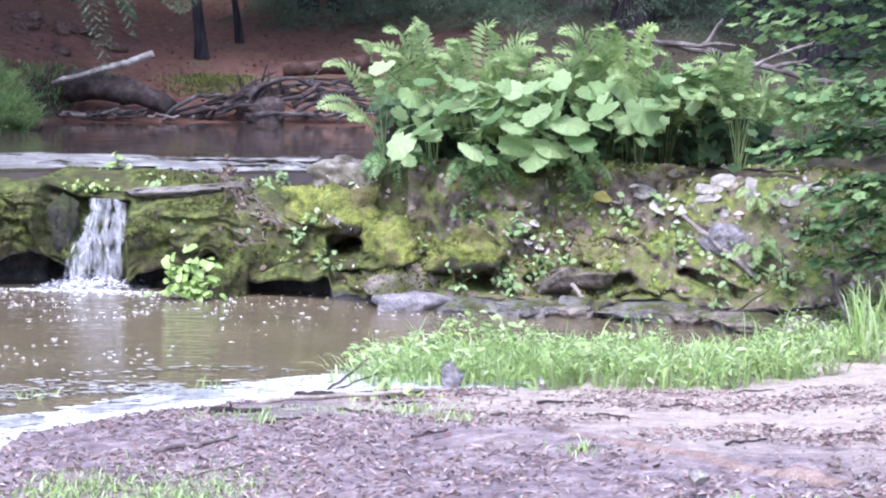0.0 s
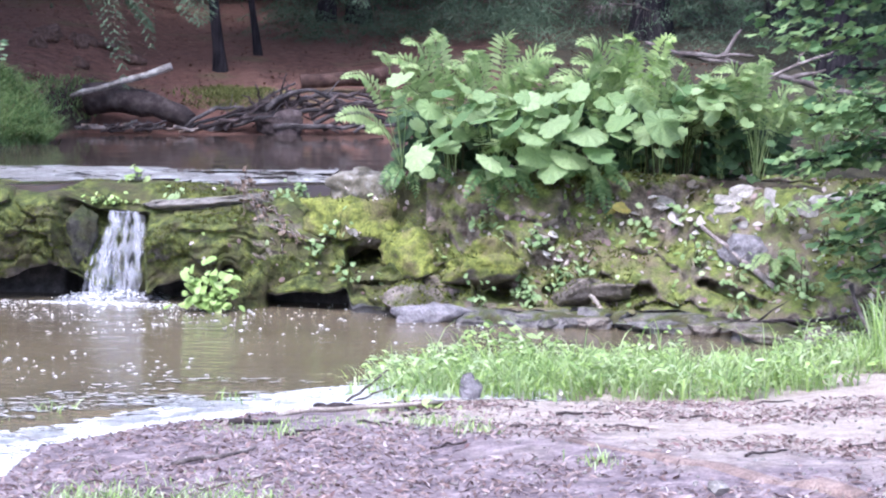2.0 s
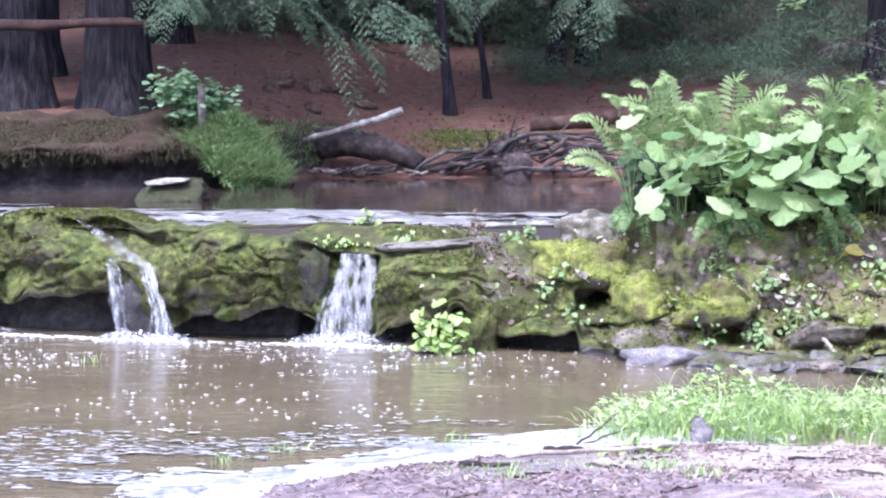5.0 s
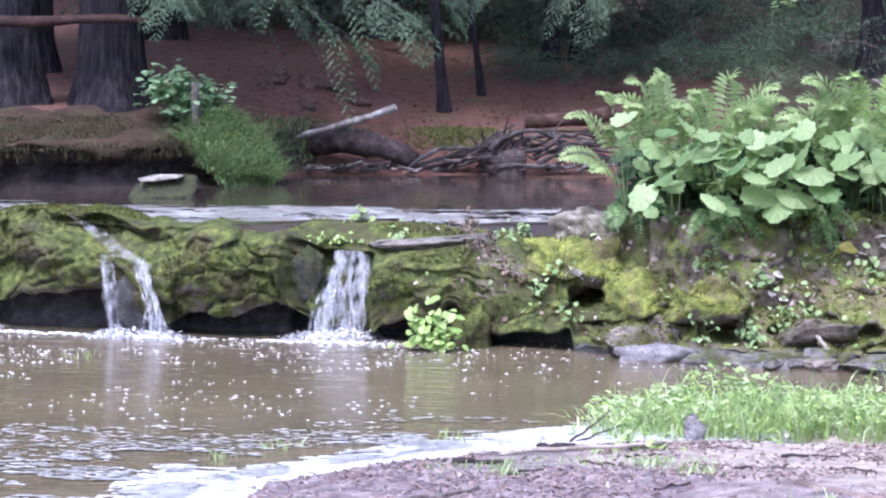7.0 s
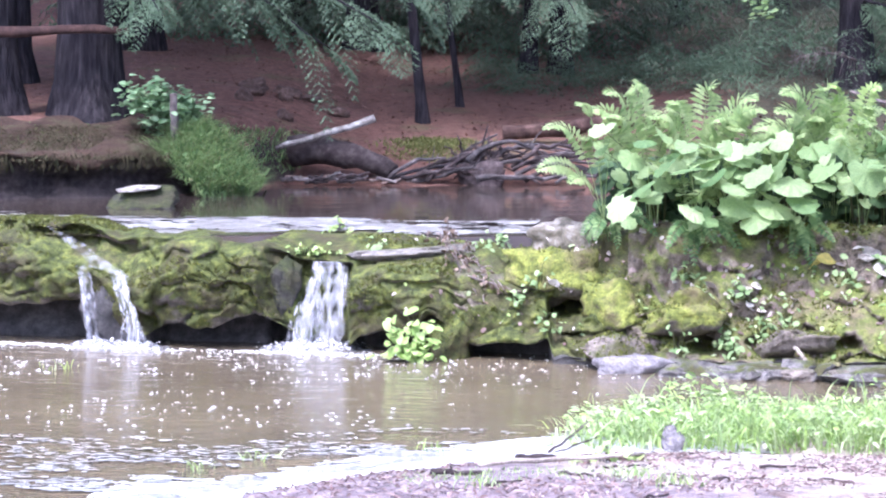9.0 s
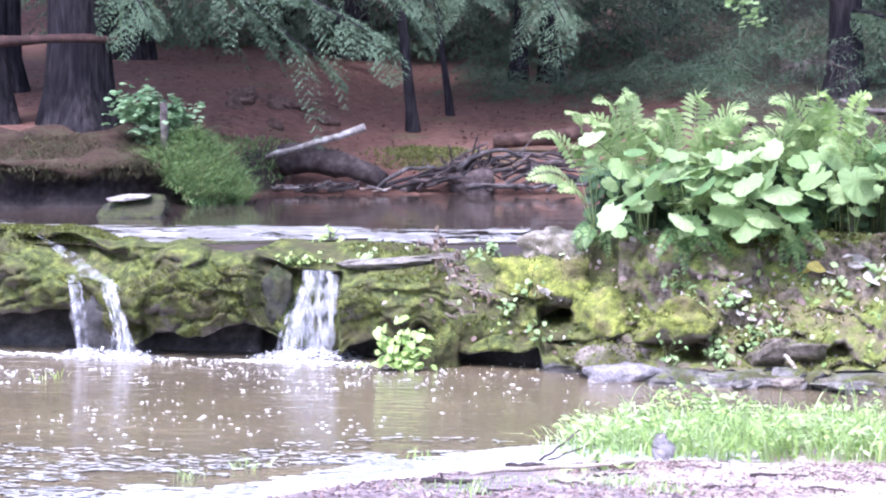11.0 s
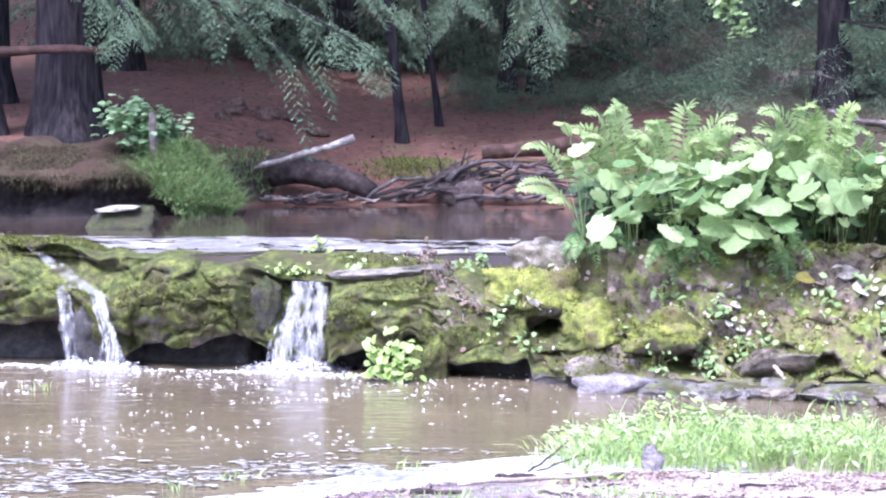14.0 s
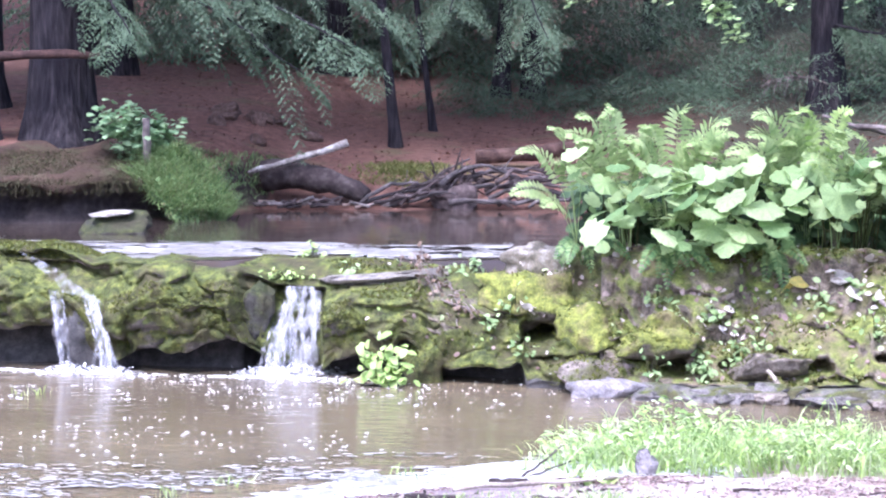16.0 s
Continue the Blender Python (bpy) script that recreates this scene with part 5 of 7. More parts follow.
def sapling():
    root = new("maple_sapling")
    trunk = Soup()
    tube(trunk, bent((4.1, 17.4, 0.0), (3.9, 17.6, 5.0), 8, 0, 0.05), [0.07, 0.066, 0.06, 0.055, 0.05, 0.045, 0.04, 0.03, 0.02], 9, 0.06)
    child("trunk", trunk.mesh("trunk", M_BARK), root)
    # the last four limbs are unseen, added overhead to shade the bank
    for (a0, a1, n, sp) in (((4.0, 17.5, 2.3), (2.3, 17.0, 2.5), 70, 0.26), ((4.0, 17.5, 2.7), (2.35, 17.2, 2.7), 60, 0.24), ((4.0, 17.5, 1.9), (2.6, 16.9, 1.85), 80, 0.25),
                            ((4.0, 17.5, 1.6), (2.5, 17.0, 1.5), 84, 0.22), ((4.0, 17.4, 1.3), (2.75, 16.8, 1.2), 76, 0.24), ((4.0, 17.4, 1.0), (2.85, 17.0, 0.9), 66, 0.22), ((4.0, 17.4, 1.8), (3.0, 16.6, 2.0), 60, 0.26),
                            ((4.0, 17.5, 3.1), (2.5, 17.2, 3.0), 34, 0.25), ((4.0, 17.4, 0.7), (2.9, 17.1, 0.62), 34, 0.18), ((4.0, 17.6, 2.1), (2.9, 17.6, 2.2), 34, 0.24), ((4.0, 17.4, 3.6), (2.2, 16.4, 3.9), 80, 0.42), ((4.0, 17.4, 3.9), (3.0, 15.9, 4.2), 80, 0.42), ((4.0, 17.4, 4.2), (2.4, 16.9, 4.6), 80, 0.42), ((4.0, 17.4, 3.4), (3.4, 15.6, 3.7), 80, 0.42)):
        s = (Soup(), Soup())
        spray(s, a0, a1, int(n * 2.7), 0.135, MAPLE_V, MAPLE_F, sp, 0.014)
        limb = child("limb", s[0].mesh("limb", M_BARK), root)
        child("foliage", s[1].mesh("foliage", M_MAPLE), limb)
    # a long limb over the creek, with twigs hanging into view
    s = (Soup(), Soup())
    tube(s[0], bent((3.95, 17.6, 3.9), (0.2, 18.6, 3.75), 8, -0.25, 0.05), [0.03, 0.028, 0.025, 0.022, 0.018, 0.014, 0.011, 0.008, 0.005], 6)
    for a0, a1, n in (((0.45, 18.5, 3.6), (0.82, 18.4, 2.98), 46), ((0.55, 18.5, 3.5), (0.66, 18.4, 3.12), 26), ((-0.75, 18.6, 3.5), (-0.45, 18.5, 3.3), 20), ((0.4, 18.6, 3.85), (0.2, 18.4, 3.3), 26), ((1.3, 18.4, 3.95), (1.15, 18.3, 3.22), 26), ((1.8, 18.3, 3.95), (1.75, 18.2, 3.25), 24), ((-0.2, 18.6, 3.7), (-0.5, 18.5, 3.3), 18)):
        spray(s, a0, a1, int(n * 1.8), 0.09, MAPLE_V, MAPLE_F, 0.10, 0.006)
    limb = child("limb", s[0].mesh("limb", M_BARK), root)
    child("foliage", s[1].mesh("foliage", M_BROAD), limb)
    return tagged(root, "leafy maple sapling leaning over the bank", "tree")


sapling()


# ---- grass ----
def blades(soup, n, place, h, w, lean=0.5):
    for _ in range(n):
        x, y, z = place()
        H, W = h * rnd.uniform(0.5, 1.25), w * rnd.uniform(0.6, 1.4)
        az = rnd.uniform(0, 6.2832)
        dx, dy = math.cos(az), math.sin(az)
        L = H * rnd.uniform(0.05, lean)
        px, py = -dy * W / 2, dx * W / 2
        fa = rnd.uniform(0, 6.28)
        px, py = math.cos(fa) * W / 2, math.sin(fa) * W / 2
        v = []
        for t, ww in ((0, 0.8), (0.4, 1.0), (0.75, 0.7)):
            cx, cy, cz = x + dx * L * t * t, y + dy * L * t * t, z + H * (t - 0.12 * t * t * lean)
            v += [(cx - px * ww, cy - py * ww, cz), (cx + px * ww, cy + py * ww, cz)]
        v.append((x + dx * L, y + dy * L, z + H * (1 - 0.25 * lean)))
        soup.add(v, [(0, 1, 3, 2), (2, 3, 5, 4), (4, 5, 6)])


def bar_spot():
    while True:
        x, y = rnd.uniform(-0.75, 3.3), rnd.uniform(14.9, 17.9)
        s_ = float(inland(x, y))
        edge = min(1, (x + 0.8) / 0.7) * min(1, (s_ + 2.6) / 0.9)
        if -2.5 < s_ < 0.12 + 0.12 * float(vnoise(x * 3, y * 3, 9)) and rnd.random() < edge + 0.1 and float(vnoise(x * 2.2, y * 2.2, 4)) > -0.55:
            return x, y, float(ground_z(x, y)) - 0.01


s_grass = Soup()
blades(s_grass, 3600, bar_spot, 0.31, 0.009, 1.1)
blades(s_grass, 160, bar_spot, 0.46, 0.010, 0.7)
blades(s_grass, 1900, bar_spot, 0.26, 0.017, 1.5)
for _ in range(5600):
    bx, by, bz = bar_spot()
    hh = rnd.uniform(0.03, 0.37) * (0.7 + 0.5 * float(vnoise(bx * 2.5, by * 2.5, 8)))
    s_grass.add(SMALL_V, SMALL_F, Matrix.Translation((bx, by, bz + hh)) @ pose(0, 0, 0, 0, 0, rnd.uniform(-60, 60)) @ pose(0, 0, 0, rnd.uniform(-10, 60), rnd.uniform(-30, 30), rnd.uniform(-180, 180)) @ Matrix.Diagonal((1.2, 0.6, 1, 1)) @ Matrix.Scale(rnd.uniform(0.035, 0.085), 4))
tagged(new("shore_grass", s_grass.mesh("shore_grass", M_GRASS)), "bright green grass and weeds at the water's edge", "grass", kind="stuff")
s_tall = Soup()
blades(s_tall, 90, lambda: (rnd.uniform(3.0, 3.6), rnd.uniform(16.0, 17.0), 0.08), 0.55, 0.014, 0.5)
tagged(new("tall_grass", s_tall.mesh("tall_grass", M_GRASS)), "tuft of tall green grass beside the bank", "grass", kind="stuff")


def tuft(x, y, n, h, label="small tuft of pale green grass"):
    s = Soup()
    z = max(0.0, float(ground_z(x, y))) - 0.01
    blades(s, n, lambda: (x + rnd.gauss(0, 0.07), y + rnd.gauss(0, 0.07), z), h, 0.010, 0.9)
    return tagged(new("grass_tuft", s.mesh("grass_tuft", M_GRASS)), label, "grass", kind="stuff")


for tx, ty in ((-1.75, 9.95), (-1.55, 9.8), (-1.9, 9.7), (-1.25, 10.0), (-1.3, 9.8), (0.75, 11.5), (-0.2, 13.2), (1.4, 10.0), (-1.0, 13.0), (1.0, 9.8), (0.1, 12.6)):
    tuft(tx, ty, 36, 0.09)
for tx, ty in ((-5.11, 18.6), (-2.61, 14.47), (-1.5, 14.9), (-2.95, 14.0)):
    tuft(tx, ty, 16, 0.10, "thin tuft of grass standing in shallow water")


s_sg = Soup()
blades(s_sg, 650, lambda: (lambda x, y: (x, y, float(ground_z(x, y)) - 0.005))(rnd.choice([-1.95, -1.4, -1.4, -1.15]) + rnd.gauss(0, 0.12), rnd.gauss(10.8, 0.22)), 0.07, 0.008, 1.2)
blades(s_sg, 500, lambda: (lambda x, y: (x, y, float(ground_z(x, y)) - 0.005))(rnd.uniform(-1.6, 0.2), rnd.gauss(13.4, 0.25)), 0.04, 0.006, 1.2)
blades(s_sg, 300, lambda: (lambda x, y: (x, y, float(ground_z(x, y)) - 0.005))(rnd.uniform(0.8, 2.0), rnd.gauss(9.8, 0.25)), 0.04, 0.006, 1.2)
blades(s_sg, 420, lambda: (lambda x, y: (x, y, float(ground_z(x, y)) - 0.005))(rnd.choice([-2.05, -1.9, -1.75]) + rnd.gauss(0, 0.11), rnd.gauss(11.35, 0.25)), 0.075, 0.008, 1.3)
blades(s_sg, 700, lambda: (lambda x, y: (x, y, float(ground_z(x, y)) - 0.005))(rnd.gauss(-1.3, 0.25), rnd.gauss(11.2, 0.25)), 0.045, 0.007, 1.3)
tagged(new("sparse_grass", s_sg.mesh("sparse_grass", M_GRASS)), "sparse short grass coming up through the mud", "grass", kind="stuff")


# ---- beach litter ----
def litter_spot():
    while True:
        x, y = rnd.uniform(-3, 3.2), rnd.uniform(8.5, 15.0)
        if inland(x, y) > 0.12 and fbm(x, y, 0.8, 3, 91) - 0.12 * x + 0.10 * (11.5 - y) > -0.2 + rnd.uniform(-0.4, 0.4):
            return x, y


s_lit = Soup()
for _ in range(13000):
    lx, ly = litter_spot()
    m = Matrix.Translation((lx, ly, float(ground_z(lx, ly)) + 0.006)) @ Euler((rnd.gauss(0, 0.35), rnd.gauss(0, 0.35), rnd.uniform(0, 6.28))).to_matrix().to_4x4()
    L, W = rnd.uniform(0.006, 0.044), rnd.uniform(0.003, 0.014)
    s_lit.add([(-L, 0, 0.002), (-0.2 * L, -W, 0.006), (L, 0, 0.004), (0.1 * L, W, 0.010)], [(0, 1, 2, 3)], m)
s_pl = Soup()
for _ in range(700):
    lx, ly = litter_spot()
    m = Matrix.Translation((lx, ly, float(ground_z(lx, ly)) + 0.008)) @ Euler((rnd.gauss(0, 0.35), rnd.gauss(0, 0.35), rnd.uniform(0, 6.28))).to_matrix().to_4x4()
    L, W = rnd.uniform(0.006, 0.024), rnd.uniform(0.003, 0.010)
    s_pl.add([(-L, 0, 0.002), (-0.2 * L, -W, 0.008), (L, 0, 0.004), (0.1 * L, W, 0.012)], [(0, 1, 2, 3)], m)
tagged(new("pale_litter", s_pl.mesh("pale_litter", M_PALELEAF, False)), "pale dry leaf scraps scattered on the mud", "leaves", kind="stuff")
tagged(new("leaf_litter", s_lit.mesh("leaf_litter", M_LITTER, False)), "dark dead leaves and bark scattered on the mud", "leaves", kind="stuff")
s_peb = Soup()
PEB = boulder("pebble", (1, 1, 0.7), 77, M_PALE, sub=1)
PV, PF = [tuple(v.co) for v in PEB.vertices], [tuple(p.vertices) for p in PEB.polygons]
for _ in range(900):
    lx, ly = rnd.uniform(-3, 3.2), rnd.uniform(9, 14.8)
    if inland(lx, ly) > 0.05:
        r = rnd.uniform(0.006, 0.018)
        s_peb.add(PV, PF, Matrix.Translation((lx, ly, float(ground_z(lx, ly)) + r * 0.3)) @ Matrix.Scale(r, 4))
tagged(new("pebbles", s_peb.mesh("pebbles", M_PALE)), "small pale pebbles scattered over the sand", "pebbles", kind="stuff")
bpy.data.meshes.remove(PEB)


def on_beach(x, y, dz=0.01):
    return (x, y, max(0.0, float(ground_z(x, y))) + dz)


stick("driftwood_stick", on_beach(-1.1, 13.60, 0.05), on_beach(-0.1, 14.2, 0.05), 0.019, 0.011, M_PALEWOOD, "pale weathered stick lying at the water's edge", "stick", group="sticks on the beach", jit=0.014)
stick("driftwood_stick", on_beach(-0.90, 14.05, 0.03), on_beach(-0.68, 14.22, 0.035), 0.024, 0.017, M_DARKWOOD, "short dark piece of wet wood", "stick", group="sticks on the beach", jit=0.01)
stick("driftwood_stick", on_beach(-1.39, 13.62, 0.02), on_beach(-1.07, 13.38, 0.02), 0.020, 0.012, M_DARKWOOD, "dark crooked stick on the mud", "stick", group="sticks on the beach", jit=0.014, forks=2)
stick("driftwood_stick", on_beach(-1.57, 12.2, 0.015), on_beach(-1.13, 12.5, 0.02), 0.014, 0.010, M_DEADWOOD, "thin weathered stick on the mud", "stick", group="sticks on the beach", jit=0.01, forks=1)
for x0, y0_, x1, y1_ in ((-0.35, 13.75, -0.1, 13.85), (0.1, 14.3, 0.45, 14.35), (-0.6, 13.3, -0.35, 13.2), (-1.0, 12.9, -0.8, 13.0), (0.6, 13.7, 0.95, 13.75), (-0.15, 12.2, 0.05, 12.3)):
    stick("twig", on_beach(x0, y0_), on_beach(x1, y1_), 0.010, 0.005, M_DARKWOOD, "thin dark twig on the mud", "stick", group="sticks on the beach", jit=0.012)
stick("twig", on_beach(-0.75, 14.85, 0.0), (-0.48, 15.1, 0.19), 0.010, 0.006, M_DARKWOOD, "dark twig standing out of the grass", "stick", group="sticks on the beach", jit=0.008)
stick("twig", on_beach(-0.72, 14.9, 0.0), (-0.42, 15.0, 0.10), 0.008, 0.005, M_DARKWOOD, "dark twig standing out of the grass", "stick", group="sticks on the beach", jit=0.008)
stick("driftwood_stick", on_beach(-1.32, 11.55, 0.015), on_beach(-0.98, 11.75, 0.015), 0.013, 0.008, M_DEADWOOD, "thin weathered stick on the mud", "stick", group="sticks on the beach", jit=0.008)
M_BROWNLOG = mottled("brown_wood", (0.16, 0.11, 0.10), (0.30, 0.22, 0.19), (0.42, 0.33, 0.28), 7, 0.9, 0.9, 0.02)
stick("half_buried_log", on_beach(0.62, 12.3, -0.03), on_beach(1.85, 10.3, -0.045), 0.05, 0.085, M_BROWNLOG, "long brown log half buried in the sand", "log", jit=0.02, n=9)
for x0, y0_, x1, y1_ in ((1.35, 13.6, 1.65, 13.7), (1.5, 11.6, 1.75, 11.85), (2.05, 12.0, 2.5, 11.9), (0.85, 13.0, 1.1, 12.85), (2.2, 13.9, 2.6, 14.0), (0.3, 13.0, 0.7, 13.1), (1.9, 14.6, 2.2, 14.65)):
    stick("twig", on_beach(x0, y0_), on_beach(x1, y1_), 0.009, 0.004, M_DARKWOOD, "thin dark twig on the sand", "stick", group="sticks on the beach", jit=0.012)

# branches on the bank
stick("fallen_branch", (2.07, float(face_at(2.07, 0.76).y) - 0.04, 0.79), (2.60, float(face_at(2.6, 0.36).y) - 0.06, 0.36), 0.018, 0.026, M_DEADWOOD, "bare grey branch leaning down the slope", jit=0.015)
stick("fallen_branch", (1.04, 19.0, 0.31), (1.27, 18.7, 0.05), 0.022, 0.016, M_PALEWOOD, "short pale branch propped on the slab", jit=0.01, forks=2)
stick("fallen_branch", (2.2, 18.1, 0.12), (3.3, 17.5, 0.28), 0.016, 0.012, M_DARKWOOD, "dark crooked branch along the foot of the bank", jit=0.03, forks=3)
stick("exposed_root", (3.0, 17.2, 0.55), (3.2, 16.7, 0.02), 0.018, 0.012, M_DEADWOOD, "curved brown root hanging to the water", "root", sag=0.08, jit=0.02)
stick("fallen_branch", (1.72, 21.2, 2.33), (3.80, 21.2, 1.85), 0.018, 0.034, M_DEADWOOD, "long bare fallen branch behind the ferns", jit=0.03, forks=5)
stick("fallen_branch", (2.5, 20.6, 1.85), (3.3, 20.3, 2.25), 0.02, 0.012, M_DEADWOOD, "bare fallen branch behind the ferns", jit=0.03, forks=4)

# pale dead leaves caught on the bank
for kx, kz0, kn in ((-0.95, 0.75, 12), (-1.0, 0.95, 8), (0.62, 0.55, 16), (0.3, 0.55, 6), (1.7, 0.85, 5), (2.05, 0.85, 9), (2.3, 0.9, 6), (0.9, 0.5, 8), (2.9, 0.8, 8)):
    for _ in range(kn):
        x = kx + rnd.gauss(0, 0.11)
        s = Soup()
        L = rnd.uniform(0.032, 0.08)
        s.add(SMALL_V * (2 * L), SMALL_F)
        ob = new("dead_leaf", s.mesh("dead_leaf", M_PALELEAF))
        zz = kz0 + rnd.gauss(0, 0.1)
        qp = face_at(x, zz)
        ob.matrix_basis = pose(qp.x, qp.y - 0.02, qp.z + 0.015, rnd.uniform(10, 60), rnd.uniform(-30, 30), rnd.uniform(0, 360))
        tagged(ob, "bleached dead leaf lying on the mossy bank", "leaf", "dead leaves on the bank")
for x, y, z, mt, L, lb in ((1.90, 18.75, 0.80, M_PALELEAF, 0.27, "large white dead leaf on the slope"), (1.43, 18.9, 0.885, M_YELLOW, 0.20, "yellow fallen leaf on the slope"), (1.33, 18.86, 0.83, M_YELLOW, 0.18, "yellow fallen leaf on the slope")):
    ob = new("dead_leaf", leaf_mesh("dead_leaf", SMALL_V * L, SMALL_F, mt))
    qp = face_at(x, z)
    ob.matrix_basis = pose(qp.x, qp.y - 0.03, qp.z + 0.02, 50, 10, rnd.uniform(0, 360))
    tagged(ob, lb, "leaf", "dead leaves on the bank")


def dead_vine():
    """Brown withered stems and leaves trailing from the crest down the ledge."""
    s, lf = Soup(), Soup()
    for _ in range(60):
        t = rnd.random()
        x = -2.0 + 0.46 * t + rnd.gauss(0, 0.05)
        z = 1.12 - 0.48 * t + rnd.gauss(0, 0.04)
        q = face_at(x, min(z, 0.9))
        p = Vector((x, min(q.y, 20.3) - rnd.uniform(0.02, 0.1), z))
        e = p + Vector((rnd.uniform(-0.02, 0.14), -0.02, rnd.uniform(-0.16, 0.03)))
        tube(s, bent(p, e, 3, -0.02, 0.01), [0.006, 0.006, 0.005, 0.003], 4)
        for _ in range(3):
            c = p.lerp(e, rnd.random()) + Vector((rnd.gauss(0, 0.02), rnd.gauss(0, 0.02), rnd.gauss(0, 0.02)))
            lf.add(SMALL_V, SMALL_F, Matrix.Translation(c) @ Euler((rnd.uniform(-1, 1), rnd.uniform(-1, 1), rnd.uniform(0, 6.28))).to_matrix().to_4x4() @ Matrix.Scale(rnd.uniform(0.03, 0.075), 4))
    root = new("dead_vine")
    tagged(child("tangle", s.mesh("tangle", M_DEADWOOD), root), kind="stuff")
    tagged(child("foliage", lf.mesh("foliage", leafy("withered_leaf", [(0.10, 0.07, 0.05), (0.19, 0.135, 0.10), (0.29, 0.22, 0.18)], 0.8, 0.1)), root), kind="stuff")
    return tagged(root, "withered brown vine trailing down from the ledge's crest", "vine")


dead_vine()


# ---- far shore: driftwood, left bank ----
HEAP = "bare grey branch in a heap of driftwood at the water"
for x0, z0, x1, z1, r_, sg_ in ((-3.58, 1.06, -2.15, 1.66, 0.036, 0.05), (-3.55, 1.08, -2.80, 1.36, 0.040, -0.10), (-2.5, 1.32, -1.50, 1.36, 0.045, -0.22), (-2.35, 1.22, -1.05, 1.25, 0.045, -0.10), (-3.3, 1.04, -2.3, 1.22, 0.05, -0.04), (-2.4, 1.10, -1.0, 1.05, 0.05, -0.05),
                                (-2.1, 1.42, -1.35, 1.30, 0.04, -0.14), (-3.2, 1.12, -2.4, 1.42, 0.03, 0.0), (-1.9, 1.14, -0.9, 1.30, 0.04, -0.08)):
    stick("driftwood", (x0, 29.0 + rnd.uniform(0, 0.3), z0), (x1, 29.1 + rnd.uniform(-0.1, 0.4), z1), 0.85 * r_, 0.35 * r_, M_DRIFT, HEAP, "driftwood", sag=sg_, jit=0.03, n=8, forks=2, group="driftwood heap")
for k in range(30):
    x0 = rnd.uniform(-3.5, -1.2)
    L = rnd.uniform(0.5, 1.5)
    up = rnd.uniform(0.02, 0.42) * (1 - abs(x0 + 2.1) / 2.4)
    x1 = min(x0 + L, -0.7)
    stick("driftwood", (x0, 29.0 + rnd.uniform(-0.15, 0.6), 1.02 + up), (x1, 29.1 + rnd.uniform(-0.2, 0.7), 1.03 + max(0.0, up + rnd.uniform(-0.25, 0.2) * L)), rnd.uniform(0.014, 0.036), rnd.uniform(0.008, 0.018), rnd.choice([M_DRIFT, M_DARKWOOD, M_DARKWOOD]), HEAP, "driftwood", sag=rnd.uniform(-0.2, 0.03), jit=0.04, forks=rnd.choice([0, 1, 2]), group="driftwood heap")
rock(-2.35, 29.25, 1.16, (0.30, 0.22, 0.20), 10, M_DARKWOOD, 71, "dark knotted root stock in the driftwood heap", "stump", name="root_stock")
for k in range(12):
    x0 = -2.4 + rnd.gauss(0, 0.14)
    stick("driftwood", (x0, 29.25, 1.2), (x0 + rnd.uniform(-0.4, 0.35), 29.2, 1.25 + rnd.uniform(0.15, 0.55)), 0.032, 0.008, M_DARKWOOD, "dark forked root sticking up from the driftwood heap", "driftwood", jit=0.035, forks=2, group="driftwood heap")
stick("fallen_log", (-2.2, 31.2, 1.62), (0.4, 31.4, 1.86), 0.10, 0.13, mottled("rotten_red_wood", (0.035, 0.02, 0.018), (0.085, 0.05, 0.042), (0.16, 0.10, 0.085), 7, 0.95, 0.9, 0.03), "rotting brown log lying behind the driftwood", "log", jit=0.03, n=9)
M_BIRCH = mottled("birch_bark", (0.05, 0.04, 0.036), (0.36, 0.32, 0.30), (0.80, 0.77, 0.75), 5, 0.8, 0.9)
stick("fallen_log", (-5.03, 29.15, 1.47), (-3.74, 29.3, 1.87), 0.035, 0.050, M_BIRCH, "pale peeling birch log leaning on the bank", "log", jit=0.018, n=8)
stick("fallen_log", (-4.88, 29.5, 1.42), (-3.50, 29.25, 1.16), 0.22, 0.13, M_DARKWOOD, "thick dark rotting log at the water's edge", "log", sag=-0.12, jit=0.025, n=9)
for k in range(26):
    x0 = rnd.uniform(-5.0, -3.5)
    stick("driftwood", (x0, 29.0 + rnd.uniform(-0.1, 0.2), 1.02 + rnd.uniform(0, 0.1)), (x0 + rnd.uniform(0.12, 0.4), 29.1, 1.03 + rnd.uniform(0, 0.16)), 0.022, 0.012, rnd.choice([M_DEADWOOD, M_DARKWOOD, M_BROWNLOG]), "small washed-up branch below the log", "driftwood", jit=0.02, forks=1, group="driftwood heap")


def bank_spot():
    while True:
        x = rnd.uniform(-9.5, -4.8)
        o = rnd.uniform(0.6, 2.0)
        y = float(far_shore(x)) + o
        w = 0.04 + 0.96 * float(sstep(-6.3, -5.6, x))
        if rnd.random() < w:
            return x, y, float(ground_z(x, y)) - 0.02


s_bg = Soup()
blades(s_bg, 1800, bank_spot, 0.13, 0.012, 1.5)
tagged(new("bank_grass", s_bg.mesh("bank_grass", M_BANKGRASS)), "long green grass hanging over the far bank", "grass", kind="stuff")


